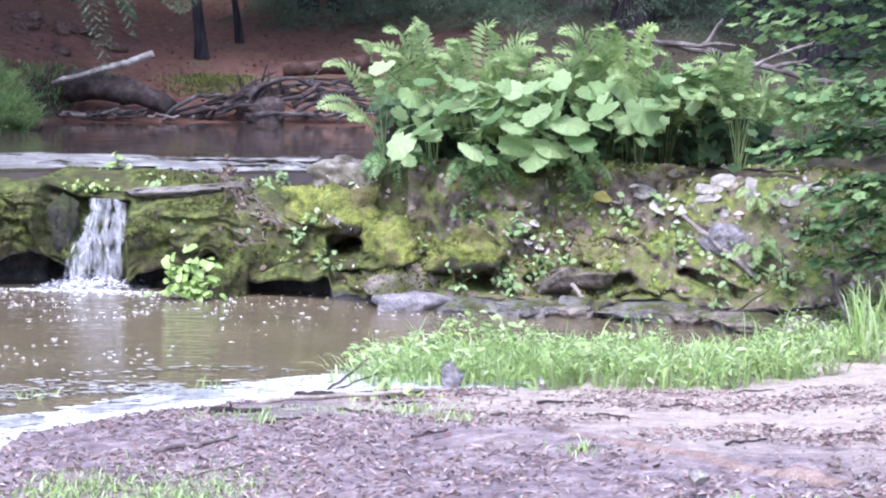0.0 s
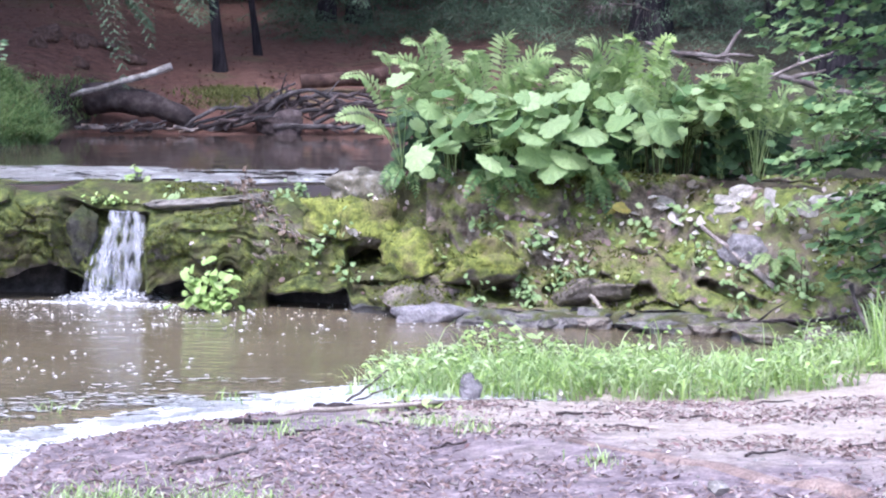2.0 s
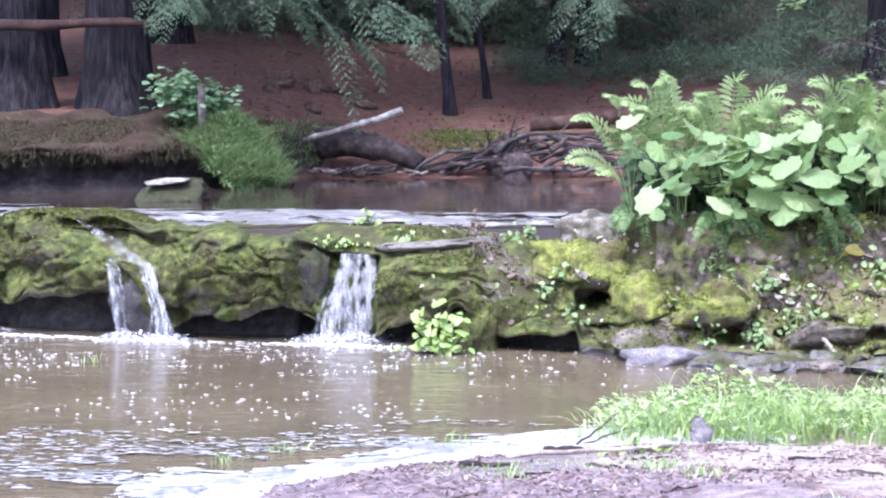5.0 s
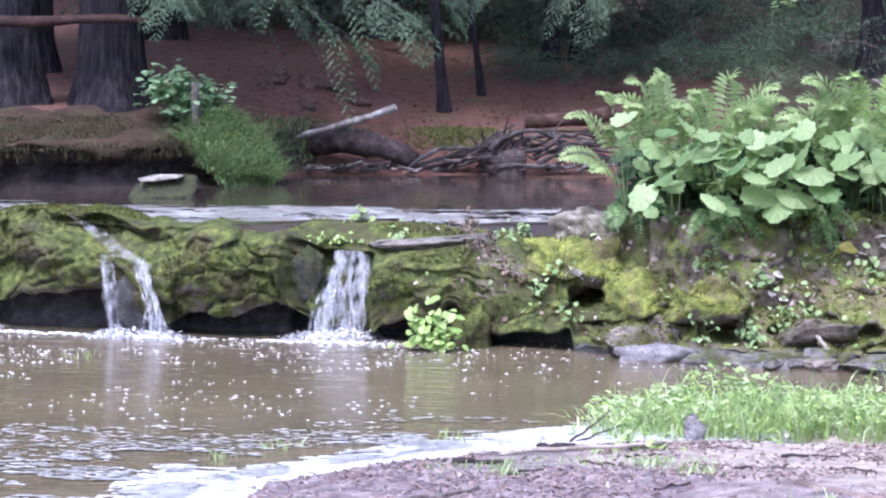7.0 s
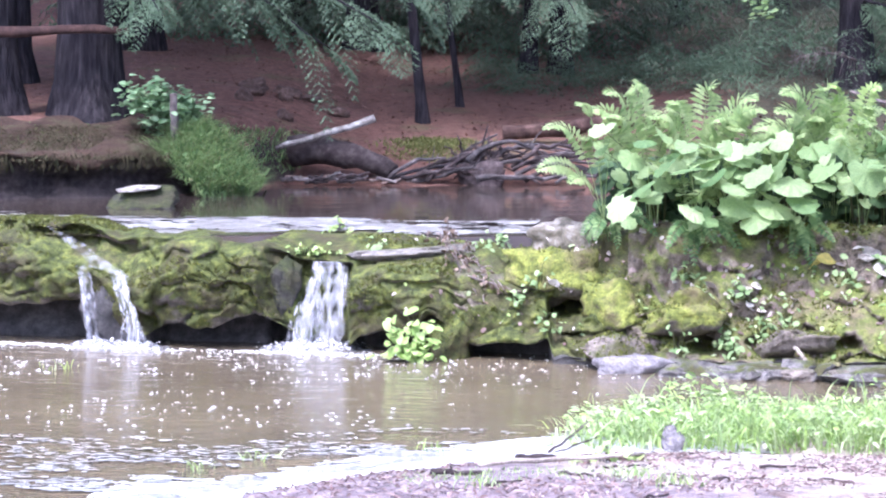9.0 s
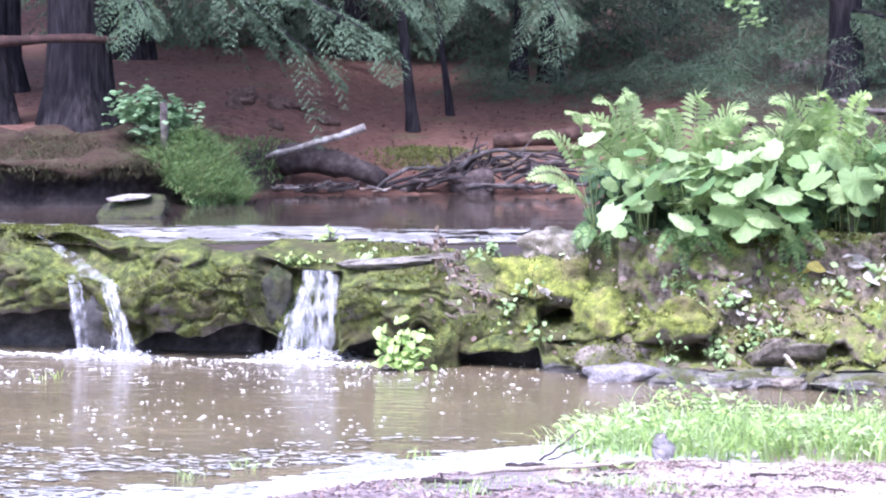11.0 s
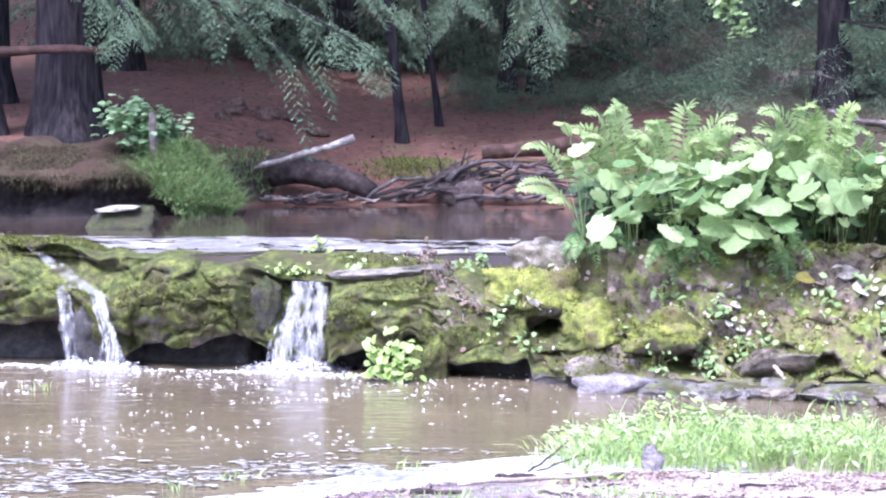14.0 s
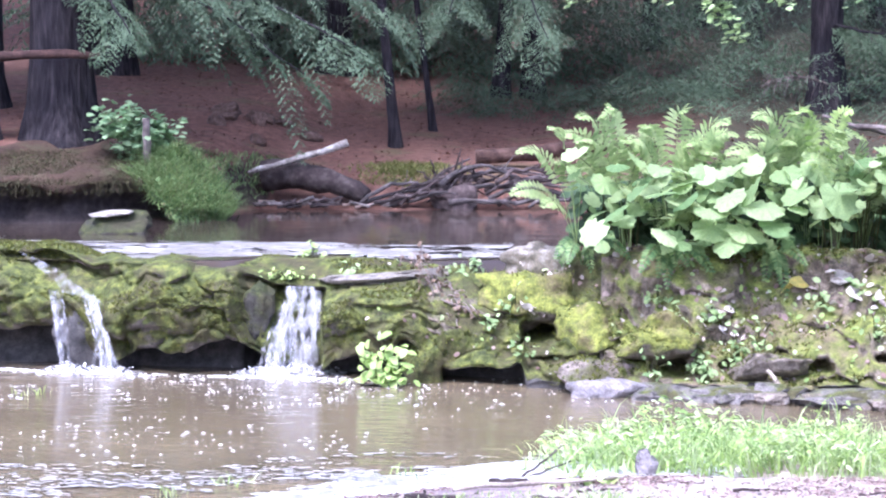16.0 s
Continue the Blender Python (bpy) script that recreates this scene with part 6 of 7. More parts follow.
def mound_at(x, f):
    """The grassy shoulder of the far bank, from the water (0) to its top (1)."""
    top = interp(x, [-6.3, -5.9, -5.5, -5.2, -4.9], [1.56, 1.74, 1.80, 1.58, 1.08])
    foot = interp(x, [-6.7, -5.75, -5.4, -4.9], [1.50, 1.36, 1.05, 0.98])
    return np.stack([x, 26.35 + 0.5 * (1 - sstep(-6.2, -5.6, x)) + 0.8 * f ** 1.4 + 0.35 * sstep(-5.4, -4.9, x) + 0.12 * fbm(x, f, 0.4, 2, 141), foot + (top - foot) * f + 0.03 * fbm(x, f, 0.25, 2, 143)], -1)


mx_, mf_ = np.meshgrid(np.linspace(-6.3, -4.9, 60), np.linspace(0, 1.25, 24))
tagged(new("grassy_bank", grid_mesh("grassy_bank", mound_at(mx_, np.minimum(mf_, 1.0)) + np.stack([0 * mf_, 1.6 * np.maximum(mf_ - 1, 0), -0.6 * np.maximum(mf_ - 1, 0)], -1), mottled("grown_over_soil", (0.02, 0.026, 0.012), (0.05, 0.07, 0.028), (0.09, 0.12, 0.05), 9, 0.95, 1.0, 0.03))), "grown-over shoulder of the far bank", "bank", kind="structure")
s_bh = Soup()


def mound_spot():
    while True:
        x, f = rnd.uniform(-6.3, -4.9), rnd.random()
        if rnd.random() < 0.06 + 0.94 * float(sstep(-6.3, -5.6, x)):
            return tuple(float(q) for q in mound_at(np.float64(x), np.float64(f)))


blades(s_bh, 5200, mound_spot, 0.24, 0.010, 2.0)
for _ in range(110):
    p_ = mound_spot()
    s_bh.add(SMALL_V, SMALL_F, facing((p_[0], p_[1] - 0.04, p_[2] + rnd.uniform(0.0, 0.12)), (rnd.gauss(0, 0.4), -0.6, 0.7), (rnd.gauss(0, 0.8), -0.3, -0.8), rnd.uniform(0.04, 0.08)))
blades(s_bh, 700, lambda: (lambda x: tuple(float(q) for q in mound_at(np.float64(x), np.float64(rnd.uniform(0, 0.35)))))(rnd.uniform(-5.75, -5.0)), -0.16, 0.014, 1.6)
tagged(new("overhanging_grass", s_bh.mesh("overhanging_grass", M_BANKGRASS)), "lush green weeds spilling down to the pool", "grass", kind="stuff")
M_EARTHROCK = mottled("earthy_rock", (0.045, 0.028, 0.022), (0.11, 0.068, 0.054), (0.20, 0.14, 0.12), 14)
for k in range(12):
    rx_, ry_ = -5.65 + rnd.gauss(0, 0.45), 32.8 + rnd.gauss(0, 0.6)
    rock(rx_, ry_, float(ground_z(rx_, ry_)) + 0.02, (rnd.uniform(0.08, 0.2), rnd.uniform(0.1, 0.2), rnd.uniform(0.08, 0.16)), rnd.uniform(0, 180), M_EARTHROCK, 200 + k, "brown rock on the forest floor")
s_ms = Soup()
blades(s_ms, 2600, lambda: (lambda x, y: (x, y, float(ground_z(x, y)) - 0.02))(rnd.gauss(-3.05, 0.33), 30.3 + rnd.uniform(-0.4, 0.9)), 0.11, 0.012, 1.6)
tagged(new("ground_cover", s_ms.mesh("ground_cover", leafy("olive_cover", [(0.12, 0.14, 0.04), (0.18, 0.19, 0.06), (0.10, 0.12, 0.04)], 0.7, 0.3))), "low olive-green ground cover on the forest floor", "plants", kind="stuff")


def shrub(x, y, z, n, size, leaf, mat, label):
    root = new("shrub")
    lf = Soup()
    for _ in range(9):
        st = Soup()
        d = Vector((rnd.uniform(-1, 1) * size, rnd.uniform(-0.6, 0.4) * size, rnd.uniform(0.5, 1.1) * size))
        pts = bent((x, y, z), Vector((x, y, z)) + d, 4, -0.05, 0.02)
        tube(st, pts, [0.012, 0.01, 0.008, 0.006, 0.004], 5)
        child("stem", st.mesh("stem", M_STEM), root)
        for _ in range(n // 9):
            p = pts[rnd.randint(1, 4)] + Vector((rnd.gauss(0, 0.22 * size), rnd.gauss(0, 0.2 * size), rnd.gauss(0, 0.1 * size)))
            lf.add(SMALL_V, SMALL_F, Matrix.Translation(p) @ Euler((rnd.uniform(-0.5, 0.6), rnd.uniform(-0.4, 0.4), rnd.uniform(0, 6.28))).to_matrix().to_4x4() @ Matrix.Scale(leaf * rnd.uniform(0.7, 1.3), 4))
    child("foliage", lf.mesh("foliage", mat), root)
    return tagged(root, label, "shrub")


M_BUSH = leafy("bush_green", [(0.20, 0.32, 0.18), (0.30, 0.45, 0.26), (0.42, 0.56, 0.34)])
shrub(-6.05, 27.5, 1.72, 900, 0.62, 0.125, M_BUSH, "green leafy shrub beside the stump on the far bank")
M_FADED = leafy("faded_grass", [(0.045, 0.045, 0.02), (0.072, 0.058, 0.033), (0.042, 0.052, 0.022), (0.08, 0.056, 0.038)], 0.8, 0.2)


def turf_lip():
    xs = np.arange(-13.0, -5.25, 0.05)
    rows = []
    fs = far_shore(xs)
    wob = 0.28 * fbm(xs, 0 * xs, 0.9, 3, 111)
    for s, (dy, z) in enumerate(((-0.02, 0.90), (0.10, 1.02), (0.22, 1.10), (0.30, 1.18), (0.30, 1.26), (0.20, 1.34), (0.06, 1.39), (0.0, 1.43), (0.05, 1.48), (0.18, 1.52), (0.4, 1.57), (0.9, 1.65), (1.5, 1.77), (2.1, 1.90))):
        end = 1 - sstep(-5.8, -5.25, xs)
        up = s > 4
        zz = z + (0.05 if up else 0.02) * fbm(xs, 0 * xs + s * 0.7, 0.3, 3, 113) + (0.10 * fbm(xs, 0 * xs, 0.7, 3, 117) if 4 < s < 9 else 0)
        yy = fs + dy + wob * (s < 10) + (0.07 * fbm(xs, 0 * xs + s * 0.5, 0.16, 3, 119) if s < 9 else 0)
        rows.append(np.stack([xs, yy, 1.0 + (zz - 1.0) * (0.35 + 0.65 * end)], -1))
    me = grid_mesh("turf_lip", np.stack(rows), mottled("turf", (0.027, 0.017, 0.012), (0.062, 0.038, 0.027), (0.07, 0.072, 0.037), 2.6, 0.95, 1.0, 0.04))
    me.materials.append(mottled("bank_soil", (0.022, 0.018, 0.02), (0.052, 0.042, 0.043), (0.10, 0.08, 0.078), 11, 0.95, 1.0, 0.05))
    me.polygons.foreach_set("material_index", [int(q < 6 * (len(xs) - 1)) for q in range(len(me.polygons))])
    return tagged(new("turf_lip", me), "overhanging lip of moss and turf along the far bank", "bank", kind="structure")


turf_lip()
s_hang = Soup()
blades(s_hang, 1100, lambda: (lambda x: (x, float(far_shore(x)) - rnd.uniform(-0.15, 0.25), rnd.uniform(1.38, 1.54)))(rnd.uniform(-9.5, -5.6)), -0.13, 0.008, 1.2)
tagged(new("hanging_roots", s_hang.mesh("hanging_roots", M_FADED)), "dead grass and roots hanging from the far bank", "grass", kind="stuff")
s_ov = Soup()
blades(s_ov, 9000, lambda: (lambda x: (lambda o: (x, float(far_shore(x)) + o, 1.48 + 0.2 * o))(rnd.uniform(-0.2, 1.6)))(rnd.uniform(-9.5, -5.6)), 0.06, 0.009, 2.4)
tagged(new("bank_fringe", s_ov.mesh("bank_fringe", M_FADED)), "faded brown-green grass along the lip of the far bank", "grass", kind="stuff")
stick("broken_stump", (-5.87, 26.95, 1.6), (-5.90, 26.95, 2.22), 0.055, 0.045, M_DEADWOOD, "pale broken stump on the far bank", "stump", jit=0.01)


# ---- moss cushions and leaf scraps on the ledge and bank ----
def moss_cushions(k, n, lo, hi):
    s = Soup()
    while n > 0:
        p, nm = surface_spot(k)
        if p.x < -7.2 or p.x > 3.6 or float(fbm(p.x, p.z * 1.5 + p.y, 0.5, 3, 101)) < lo or (nm.z < 0.1 and rnd.random() < 0.6):
            n -= 0.05
            continue
        n -= 1
        for _ in range(3):
            H, az = rnd.uniform(0.012, hi), rnd.uniform(0, 6.28)
            d = (nm + Vector((rnd.gauss(0, 0.5), rnd.gauss(0, 0.5), rnd.uniform(0, 0.5)))).normalized() * H
            w = Vector((math.cos(az), math.sin(az), 0)) * H * 0.35
            q = p + Vector((rnd.gauss(0, 0.012), rnd.gauss(0, 0.012), 0)) - nm * 0.004
            s.add([tuple(q - w), tuple(q + w), tuple(q + d)], [(0, 1, 2)])
    return s


tagged(new("moss", moss_cushions(0, 9000, 0.0, 0.034).mesh("moss", M_MOSS)), "cushions of yellow-green moss on the ledge", "moss", kind="stuff")
tagged(new("moss", moss_cushions(1, 4500, 0.1, 0.04).mesh("moss", M_MOSS)), "patches of green moss on the earth bank", "moss", kind="stuff")


def boulder_moss():
    s = Soup()
    for ob in [o for o in scene.objects if o.name.startswith("boulder") and o.data.materials[0] in (M_MOSSROCK, M_BANKROCK, M_LEDGE)]:
        m = ob.matrix_basis
        for v in ob.data.vertices:
            nm = (m.to_3x3() @ v.normal).normalized()
            p = m @ v.co
            if nm.z > -0.1 and float(fbm(p.x, p.y + p.z, 0.25, 3, 121)) > -0.25 - 0.3 * nm.z:
                for _ in range(2):
                    H, az = rnd.uniform(0.012, 0.04), rnd.uniform(0, 6.28)
                    d = (nm + Vector((rnd.gauss(0, 0.5), rnd.gauss(0, 0.5), rnd.uniform(0, 0.5)))).normalized() * H
                    w = Vector((math.cos(az), math.sin(az), 0)) * H * 0.35
                    q = p + Vector((rnd.gauss(0, 0.015), rnd.gauss(0, 0.015), rnd.gauss(0, 0.008))) - nm * 0.004
                    s.add([tuple(q - w), tuple(q + w), tuple(q + d)], [(0, 1, 2)])
    return s


tagged(new("moss", boulder_moss().mesh("moss", M_MOSS)), "cushions of yellow-green moss on the boulders", "moss", kind="stuff")


def scraps(k, n, lo, hi, mat, name, label):
    s = Soup()
    for _ in range(n):
        p, nm = surface_spot(k)
        if -2.4 < p.x < 3.6 and nm.z > 0.05:
            L = rnd.uniform(lo, hi)
            m = Matrix.Translation(p + nm * 0.012) @ nm.to_track_quat("Z", "Y").to_matrix().to_4x4() @ pose(0, 0, 0, rnd.gauss(0, 18), rnd.gauss(0, 18), rnd.uniform(0, 360))
            s.add(SMALL_V * L, SMALL_F, m)
    return tagged(new(name, s.mesh(name, mat)), label, "leaves", kind="stuff")


scraps(1, 900, 0.03, 0.09, M_LITTER, "bank_litter", "brown dead leaves strewn over the earth bank")
scraps(1, 420, 0.025, 0.075, M_PALELEAF, "bank_litter", "bleached leaf scraps strewn over the earth bank")
scraps(0, 220, 0.02, 0.065, M_PALELEAF, "ledge_litter", "bleached leaf scraps caught on the ledge")
scraps(0, 500, 0.02, 0.07, M_LITTER, "ledge_litter", "brown dead leaves caught on the ledge")
scraps(1, 550, 0.03, 0.08, M_GRASS, "seedlings", "tiny green seedlings over the bank")
scraps(0, 260, 0.03, 0.07, M_GRASS, "seedlings", "tiny green seedlings on the mossy rock")


# ---- forest ----
def trunk_mesh(r, h, seed, lean=(0, 0)):
    rr = random.Random(seed)
    s = Soup()
    n, sides = 18, 18
    v, f = [], []
    for k in range(n + 1):
        t = k / n
        z = h * t ** 1.4 - 0.25
        rad = r * (1 - 0.5 * t) * (1 + 0.55 * math.exp(-max(0, z + 0.1) * 3.2))
        for j in range(sides):
            q = 6.2832 * j / sides
            flute = 1 + 0.09 * math.sin(q * 5 + seed) * math.exp(-max(z, 0) * 1.5) + 0.05 * rr.uniform(-1, 1)
            v.append((rad * flute * math.cos(q) + lean[0] * max(z, 0), rad * flute * math.sin(q) + lean[1] * max(z, 0), z))
    for k in range(n):
        for j in range(sides):
            j2 = (j + 1) % sides
            f.append((k * sides + j, k * sides + j2, (k + 1) * sides + j2, (k + 1) * sides + j))
    s.add(v, f)
    return s.mesh("trunk", M_BARK)


def feather(soup, p0, p1, width, n=9, droop=0.25, leaflets=7):
    """A flat hemlock spray: side twigs off a drooping axis, each set with small needles' worth of leaf."""
    p0, p1 = Vector(p0), Vector(p1)
    d = (p1 - p0)
    L = d.length
    side = d.cross(Vector((0, 0, 1))).normalized()
    for i in range(1, n + 1):
        t = i / n
        c = p0 + d * t + Vector((0, 0, -droop * L * t * t))
        w = width * math.sin(math.pi * (0.18 + 0.8 * t)) + 0.04
        for sgn in (-1, 1):
            ax = (side * sgn + d.normalized() * 0.75 + Vector((0, 0, rnd.uniform(-0.3, 0.05)))).normalized()
            for k in range(leaflets):
                u = (k + 0.6) / leaflets
                q = c + ax * w * u + Vector((0, 0, -0.15 * w * u * u + rnd.uniform(-0.02, 0.02)))
                a_ = (ax + Vector((rnd.uniform(-0.9, 0.9), rnd.uniform(-0.9, 0.9), rnd.uniform(-0.5, 0.15)))).normalized()
                b_ = Vector((rnd.uniform(-0.4, 0.4), rnd.uniform(-0.4, 0.4), 1)).cross(a_).normalized()
                l_, w_ = (w * 0.42 + 0.03, w * 0.035 + 0.008) if leaflets < 6 else (w * 0.18 + 0.020, 0.0095)
                soup.add([tuple(q - a_ * l_ * 0.5), tuple(q + b_ * w_), tuple(q + a_ * l_ * 0.5), tuple(q - b_ * w_)], [(0, 1, 2, 3)])


def crown_mesh(seed, r, z0, z1, n):
    s = Soup()
    for _ in range(n):
        z = rnd.uniform(z0, z1)
        rad = r * (1 - 0.75 * (z - z0) / (z1 - z0)) * rnd.uniform(0.25, 1.0)
        az = rnd.uniform(0, 6.2832)
        p0 = Vector((rad * 0.4 * math.cos(az), rad * 0.4 * math.sin(az), z))
        p1 = Vector((rad * math.cos(az), rad * math.sin(az), z - rnd.uniform(0.1, 0.5)))
        feather(s, p0, p1 + (p1 - p0).normalized() * 0.5, 0.8, 4, 0.2, 4)
    return s.mesh("crown", M_HEMLOCK)


CROWNS = [crown_mesh(1, 4.2, 5.0, 15.0, 340), crown_mesh(2, 3.8, 5.4, 14.0, 320)]


def conifer(x, y, r, h, seed, label, lean=(0, 0), crown=True, group="forest trees"):
    root = new("hemlock_tree")
    root.matrix_basis = pose(x, y, float(ground_z(x, y)), 0, 0, 0)
    child("trunk", trunk_mesh(r, h, seed, lean), root)
    if crown:
        child("crown", CROWNS[seed % 2], root, pose(0, 0, 0, 0, 0, seed * 57))
    return tagged(root, label, "tree", group), root


def bough(root, a0, a1, n, width, label=""):
    """A visible limb with flat drooping sprays on both sides; places are in the world."""
    base = root.matrix_basis.translation
    wood, leaf = Soup(), Soup()
    a0, a1 = Vector(a0) - base, Vector(a1) - base
    pts = bent(a0, a1, 8, -0.12, 0.04)
    tube(wood, pts, [0.035 - 0.0035 * k for k in range(9)], 6)
    d = (a1 - a0).normalized()
    side = d.cross(Vector((0, 0, 1))).normalized()
    for k in range(n):
        t = (k + 0.5) / n * 8
        i = min(int(t), 7)
        p = pts[i].lerp(pts[i + 1], t - i)
        sg = 1 if k % 2 else -1
        q = p + (d * 0.8 + side * sg * rnd.uniform(0.1, 0.9) + Vector((0, 0, rnd.uniform(-0.6, 0.05)))) * rnd.uniform(0.35, 0.9)
        feather(leaf, p, q, width * rnd.uniform(0.6, 1.0), 16, rnd.uniform(0.2, 0.6), 13)
    limb = child("limb", wood.mesh("limb", M_BARK), root)
    child("foliage", leaf.mesh("foliage", M_HEMLOCK), limb)


_, pine = conifer(-7.25, 28.2, 0.42, 16, 2, "thick dark old hemlock trunk on the far bank")
bough(pine, (-6.9, 28.0, 4.6), (-3.2, 27.0, 2.95), 18, 0.30)
bough(pine, (-6.9, 28.2, 5.1), (-3.0, 28.2, 3.5), 14, 0.32)
bough(pine, (-7.0, 27.9, 4.4), (-4.0, 27.2, 2.75), 11, 0.26)
bough(pine, (-7.0, 27.8, 4.3), (-5.9, 26.2, 3.2), 10, 0.26)
bough(pine, (-7.1, 27.8, 4.7), (-5.0, 26.5, 3.7), 14, 0.28)
_, pine2 = conifer(-8.5, 28.0, 0.40, 15, 3, "dark tree trunk on the far bank")
stick("dead_branch", (-9.2, 27.3, 2.98), (-6.55, 27.4, 2.97), 0.085, 0.05, mottled("rust_wood", (0.022, 0.014, 0.013), (0.05, 0.028, 0.025), (0.10, 0.055, 0.046), 3, 0.95), "rust-brown dead branch caught across the trunks", jit=0.03)
conifer(-3.50, 33.0, 0.08, 12, 5, "slim dark mossy tree trunk on the forest floor", (-0.10, 0))
conifer(-3.16, 35.3, 0.055, 11, 6, "slim dark tree trunk on the forest floor", (-0.13, 0))
_, hem = conifer(-1.88, 41.3, 0.20, 16, 7, "dark hemlock trunk in the shaded forest")
conifer(-2.45, 41.0, 0.15, 15, 9, "dark leaning trunk in the shaded forest", (0.06, 0))
bough(hem, (-2.4, 38, 5.2), (-1.2, 31.0, 3.25), 20, 0.34)
bough(hem, (-2.6, 38, 5.4), (-2.6, 31.5, 3.6), 18, 0.34)
_, hem2 = conifer(3.15, 38.0, 0.30, 16, 8, "dark hemlock trunk in the shaded forest")
def dead_spray():
    """A dead limb with a comb of bare drooping twigs."""
    root = new("dead_branch")
    s, tw = Soup(), Soup()
    limb = bent((3.15, 37.5, 2.62), (2.0, 36.9, 2.60), 8, -0.14, 0.03)
    tube(s, limb, [0.02 - 0.0017 * k for k in range(9)], 6)
    for _ in range(46):
        t = rnd.uniform(0.5, 8)
        i = min(int(t), 7)
        p = limb[i].lerp(limb[i + 1], t - i)
        q = p + Vector((rnd.uniform(-0.3, 0.05), rnd.uniform(-0.3, 0.2), rnd.uniform(-0.38, 0.08)))
        tube(tw, bent(p, q, 4, -0.06, 0.015), [0.008, 0.007, 0.006, 0.004, 0.003], 4)
    child("limb", s.mesh("limb", M_DEADWOOD), root)
    tagged(child("brushwood", tw.mesh("brushwood", M_DEADWOOD), root), kind="stuff")
    return tagged(root, "bare grey dead twigs on a dark trunk", "branch")


dead_spray()
bough(hem2, (3.1, 37.9, 3.6), (4.6, 36.5, 3.1), 12, 0.3)
k = 10
for y in np.arange(40, 76, 3.4):
    for x in np.arange(-0.30 * y - 2, 0.24 * y + 3, 4.0):
        k += 1
        if y < 47 and (k % 2 or -7 < x < 2):
            continue
        conifer(x + rnd.uniform(-1.5, 1.5), y + rnd.uniform(-1.4, 1.4), rnd.uniform(0.10, 0.34), rnd.uniform(12, 17), k, "dark trunk of a forest tree in deep shade", crown=k % 2 == 0 if y < 52 else k % 3 == 0)
# trees, mostly unseen, added to close the forest on both sides and shade its edge
for x, y in ((-12, 29), (-15, 33), (-11, 35), (-9.6, 33), (5, 30), (7, 25), (9, 32), (6, 36), (12, 27), (-16, 26), (8, 21), (-20, 30), (11, 20), (-9.2, 40)):
    k += 1
    conifer(x, y, rnd.uniform(0.14, 0.26), rnd.uniform(13, 17), k, "dark trunk of a forest tree in deep shade")

# young hemlocks and undergrowth between the trunks
s_un = Soup()
for _ in range(1300):
    y = rnd.uniform(40, 72)
    x = rnd.uniform(-0.26 * y, 0.22 * y)
    z = float(ground_z(x, y)) + abs(rnd.gauss(0.3, 1.3)) * (0.5 + y / 60)
    az = rnd.uniform(0, 6.28)
    feather(s_un, (x, y, z + 0.1), (x + 1.1 * math.cos(az), y + 1.1 * math.sin(az), z - 0.25), 0.45, 6, 0.2, 5)
s_u2 = Soup()
for _ in range(420):
    y = rnd.uniform(40, 50)
    x = rnd.uniform(-1.0, 0.21 * y)
    z = float(ground_z(x, y)) + abs(rnd.gauss(0.2, 1.2))
    az = rnd.uniform(0, 6.28)
    feather(s_u2, (x, y, z), (x + 1.0 * math.cos(az), y + 1.0 * math.sin(az), z - 0.25), 0.45, 7, 0.2, 6)
for _ in range(420):
    y = rnd.uniform(36, 47)
    x = rnd.uniform(-9.5, 0.5)
    z = float(ground_z(x, y)) + rnd.uniform(0.9, 3.4)
    az = rnd.uniform(0, 6.28)
    feather(s_u2, (x, y, z), (x + 1.0 * math.cos(az), y + 1.0 * math.sin(az), z - 0.25), 0.45, 7, 0.2, 6)
for _ in range(300):
    y = rnd.uniform(34, 42)
    x = rnd.uniform(0.3, 0.23 * y)
    z = float(ground_z(x, y)) + abs(rnd.gauss(0.0, 0.55))
    az = rnd.uniform(0, 6.28)
    feather(s_un, (x, y, z), (x + 0.9 * math.cos(az), y + 0.9 * math.sin(az), z - 0.15), 0.4, 7, 0.2, 6)
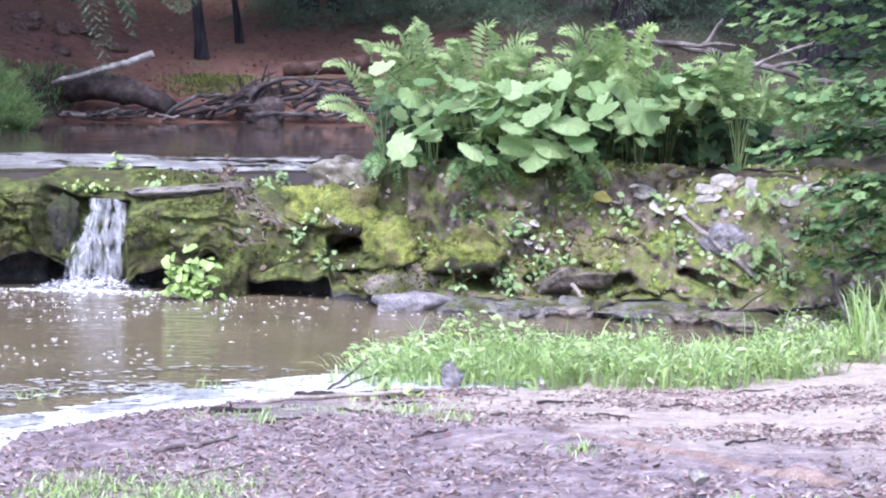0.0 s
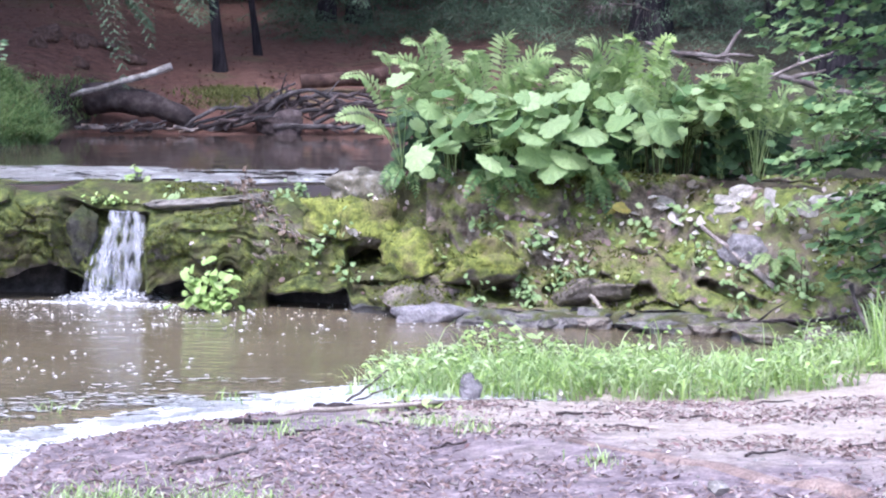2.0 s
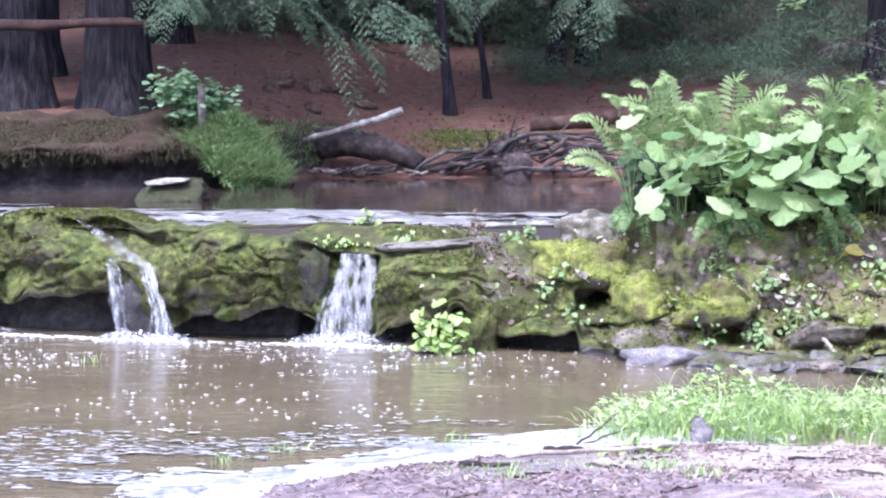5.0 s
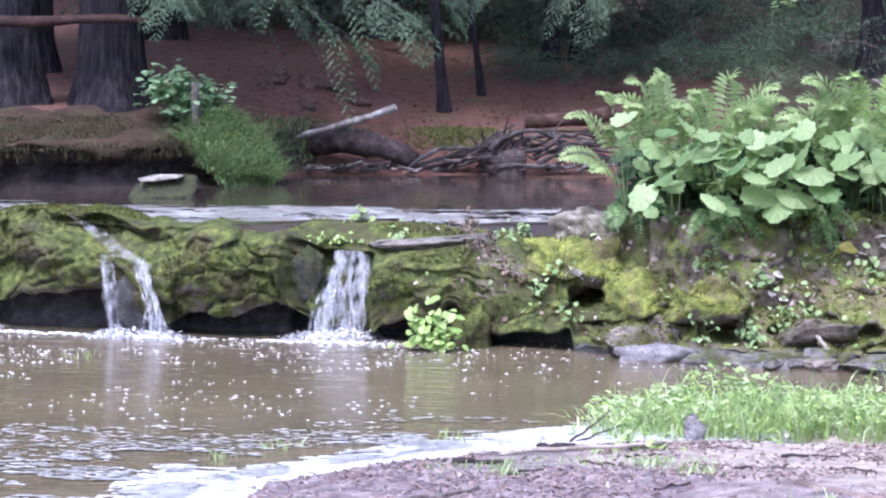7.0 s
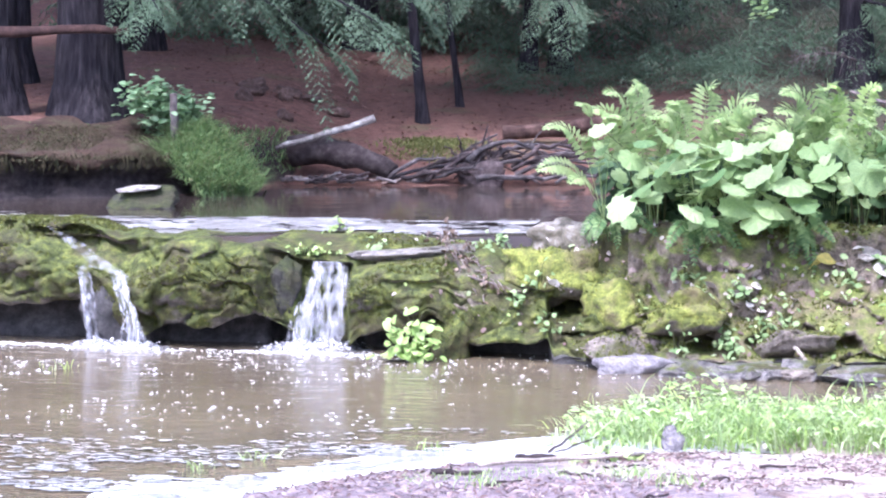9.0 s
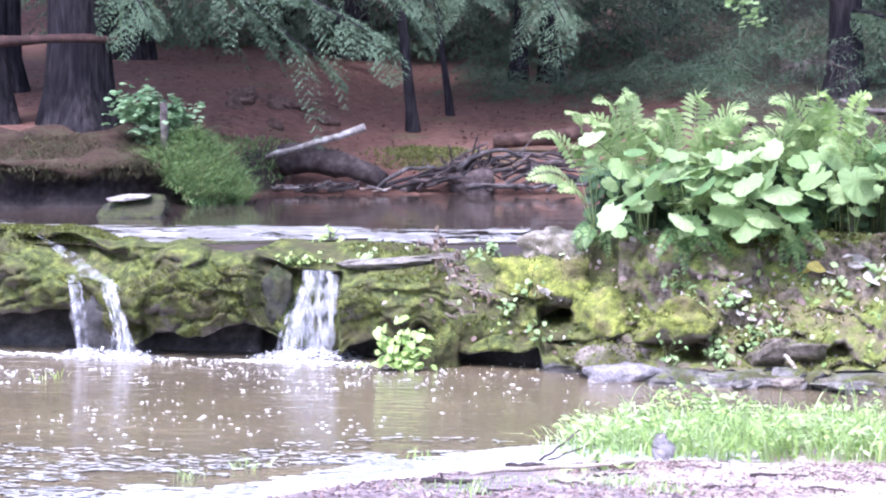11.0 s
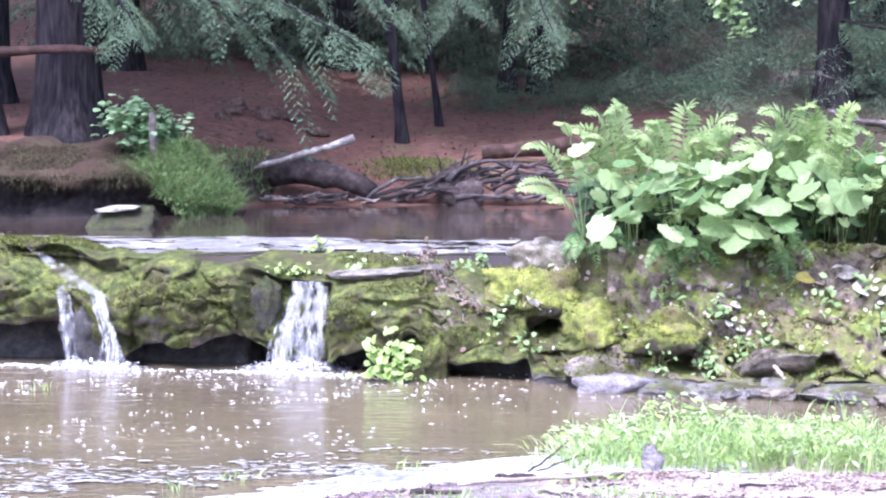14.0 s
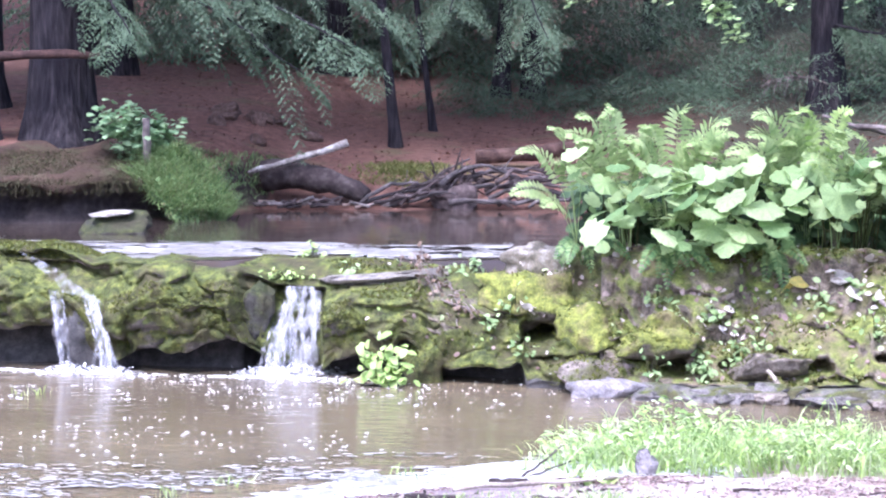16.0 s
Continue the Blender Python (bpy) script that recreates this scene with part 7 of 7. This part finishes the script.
for _ in range(420):
    x, y = rnd.uniform(-3.4, 1.6), rnd.uniform(37.5, 43)
    z = float(ground_z(x, y)) + abs(rnd.gauss(0.0, 0.28))
    az = rnd.uniform(0, 6.28)
    feather(s_un, (x, y, z), (x + 0.6 * math.cos(az), y + 0.6 * math.sin(az), z - 0.1), 0.3, 7, 0.2, 6)
for _ in range(850):
    x, y = rnd.uniform(-12.5, -0.5), rnd.uniform(43.5, 50)
    z = float(ground_z(x, y)) + 4.6 * rnd.random() ** 1.2
    az = rnd.uniform(0, 6.28)
    feather(s_un, (x, y, z + 0.1), (x + 1.2 * math.cos(az), y + 1.2 * math.sin(az), z - 0.3), 0.5, 6, 0.2, 5)
tagged(new("understory", s_u2.mesh("understory", M_UNDER)), "soft green young hemlock boughs in the forest", "undergrowth", kind="stuff")
tagged(new("undergrowth", s_un.mesh("undergrowth", M_HEMLOCK)), "dark young hemlock growth filling the forest", "undergrowth", kind="stuff")
s_nd = Soup()
for _ in range(3000):
    x, y = rnd.uniform(-10, 4), rnd.uniform(29, 46)
    if y > far_shore(x) + 0.6:
        m = Matrix.Translation((x, y, float(ground_z(x, y)) + 0.01)) @ Euler((rnd.gauss(0, 0.3), rnd.gauss(0, 0.3), rnd.uniform(0, 6.28))).to_matrix().to_4x4()
        L = rnd.uniform(0.02, 0.05)
        s_nd.add([(-L, 0, 0), (0, -L * 0.4, 0.01), (L, 0, 0.01), (0, L * 0.4, 0.02)], [(0, 1, 2, 3)], m)
tagged(new("forest_litter", s_nd.mesh("forest_litter", leafy("forest_litter", [(0.07, 0.035, 0.028), (0.14, 0.075, 0.055), (0.22, 0.14, 0.11)], 0.9, 0.05), False)), "rust-brown fallen leaves on the forest floor", "leaves", kind="stuff")

for x, y, n, sz in ((3.4, 21.0, 160, 0.7), (2.6, 21.6, 120, 0.6), (4.2, 20.0, 160, 0.8), (3.8, 22.5, 140, 0.8), (2.0, 22.0, 90, 0.5)):
    shrub(x, y, float(ground_z(x, y)) - 0.05, n, sz, 0.15, M_MAPLE, "green leafy shrub behind the ferns")
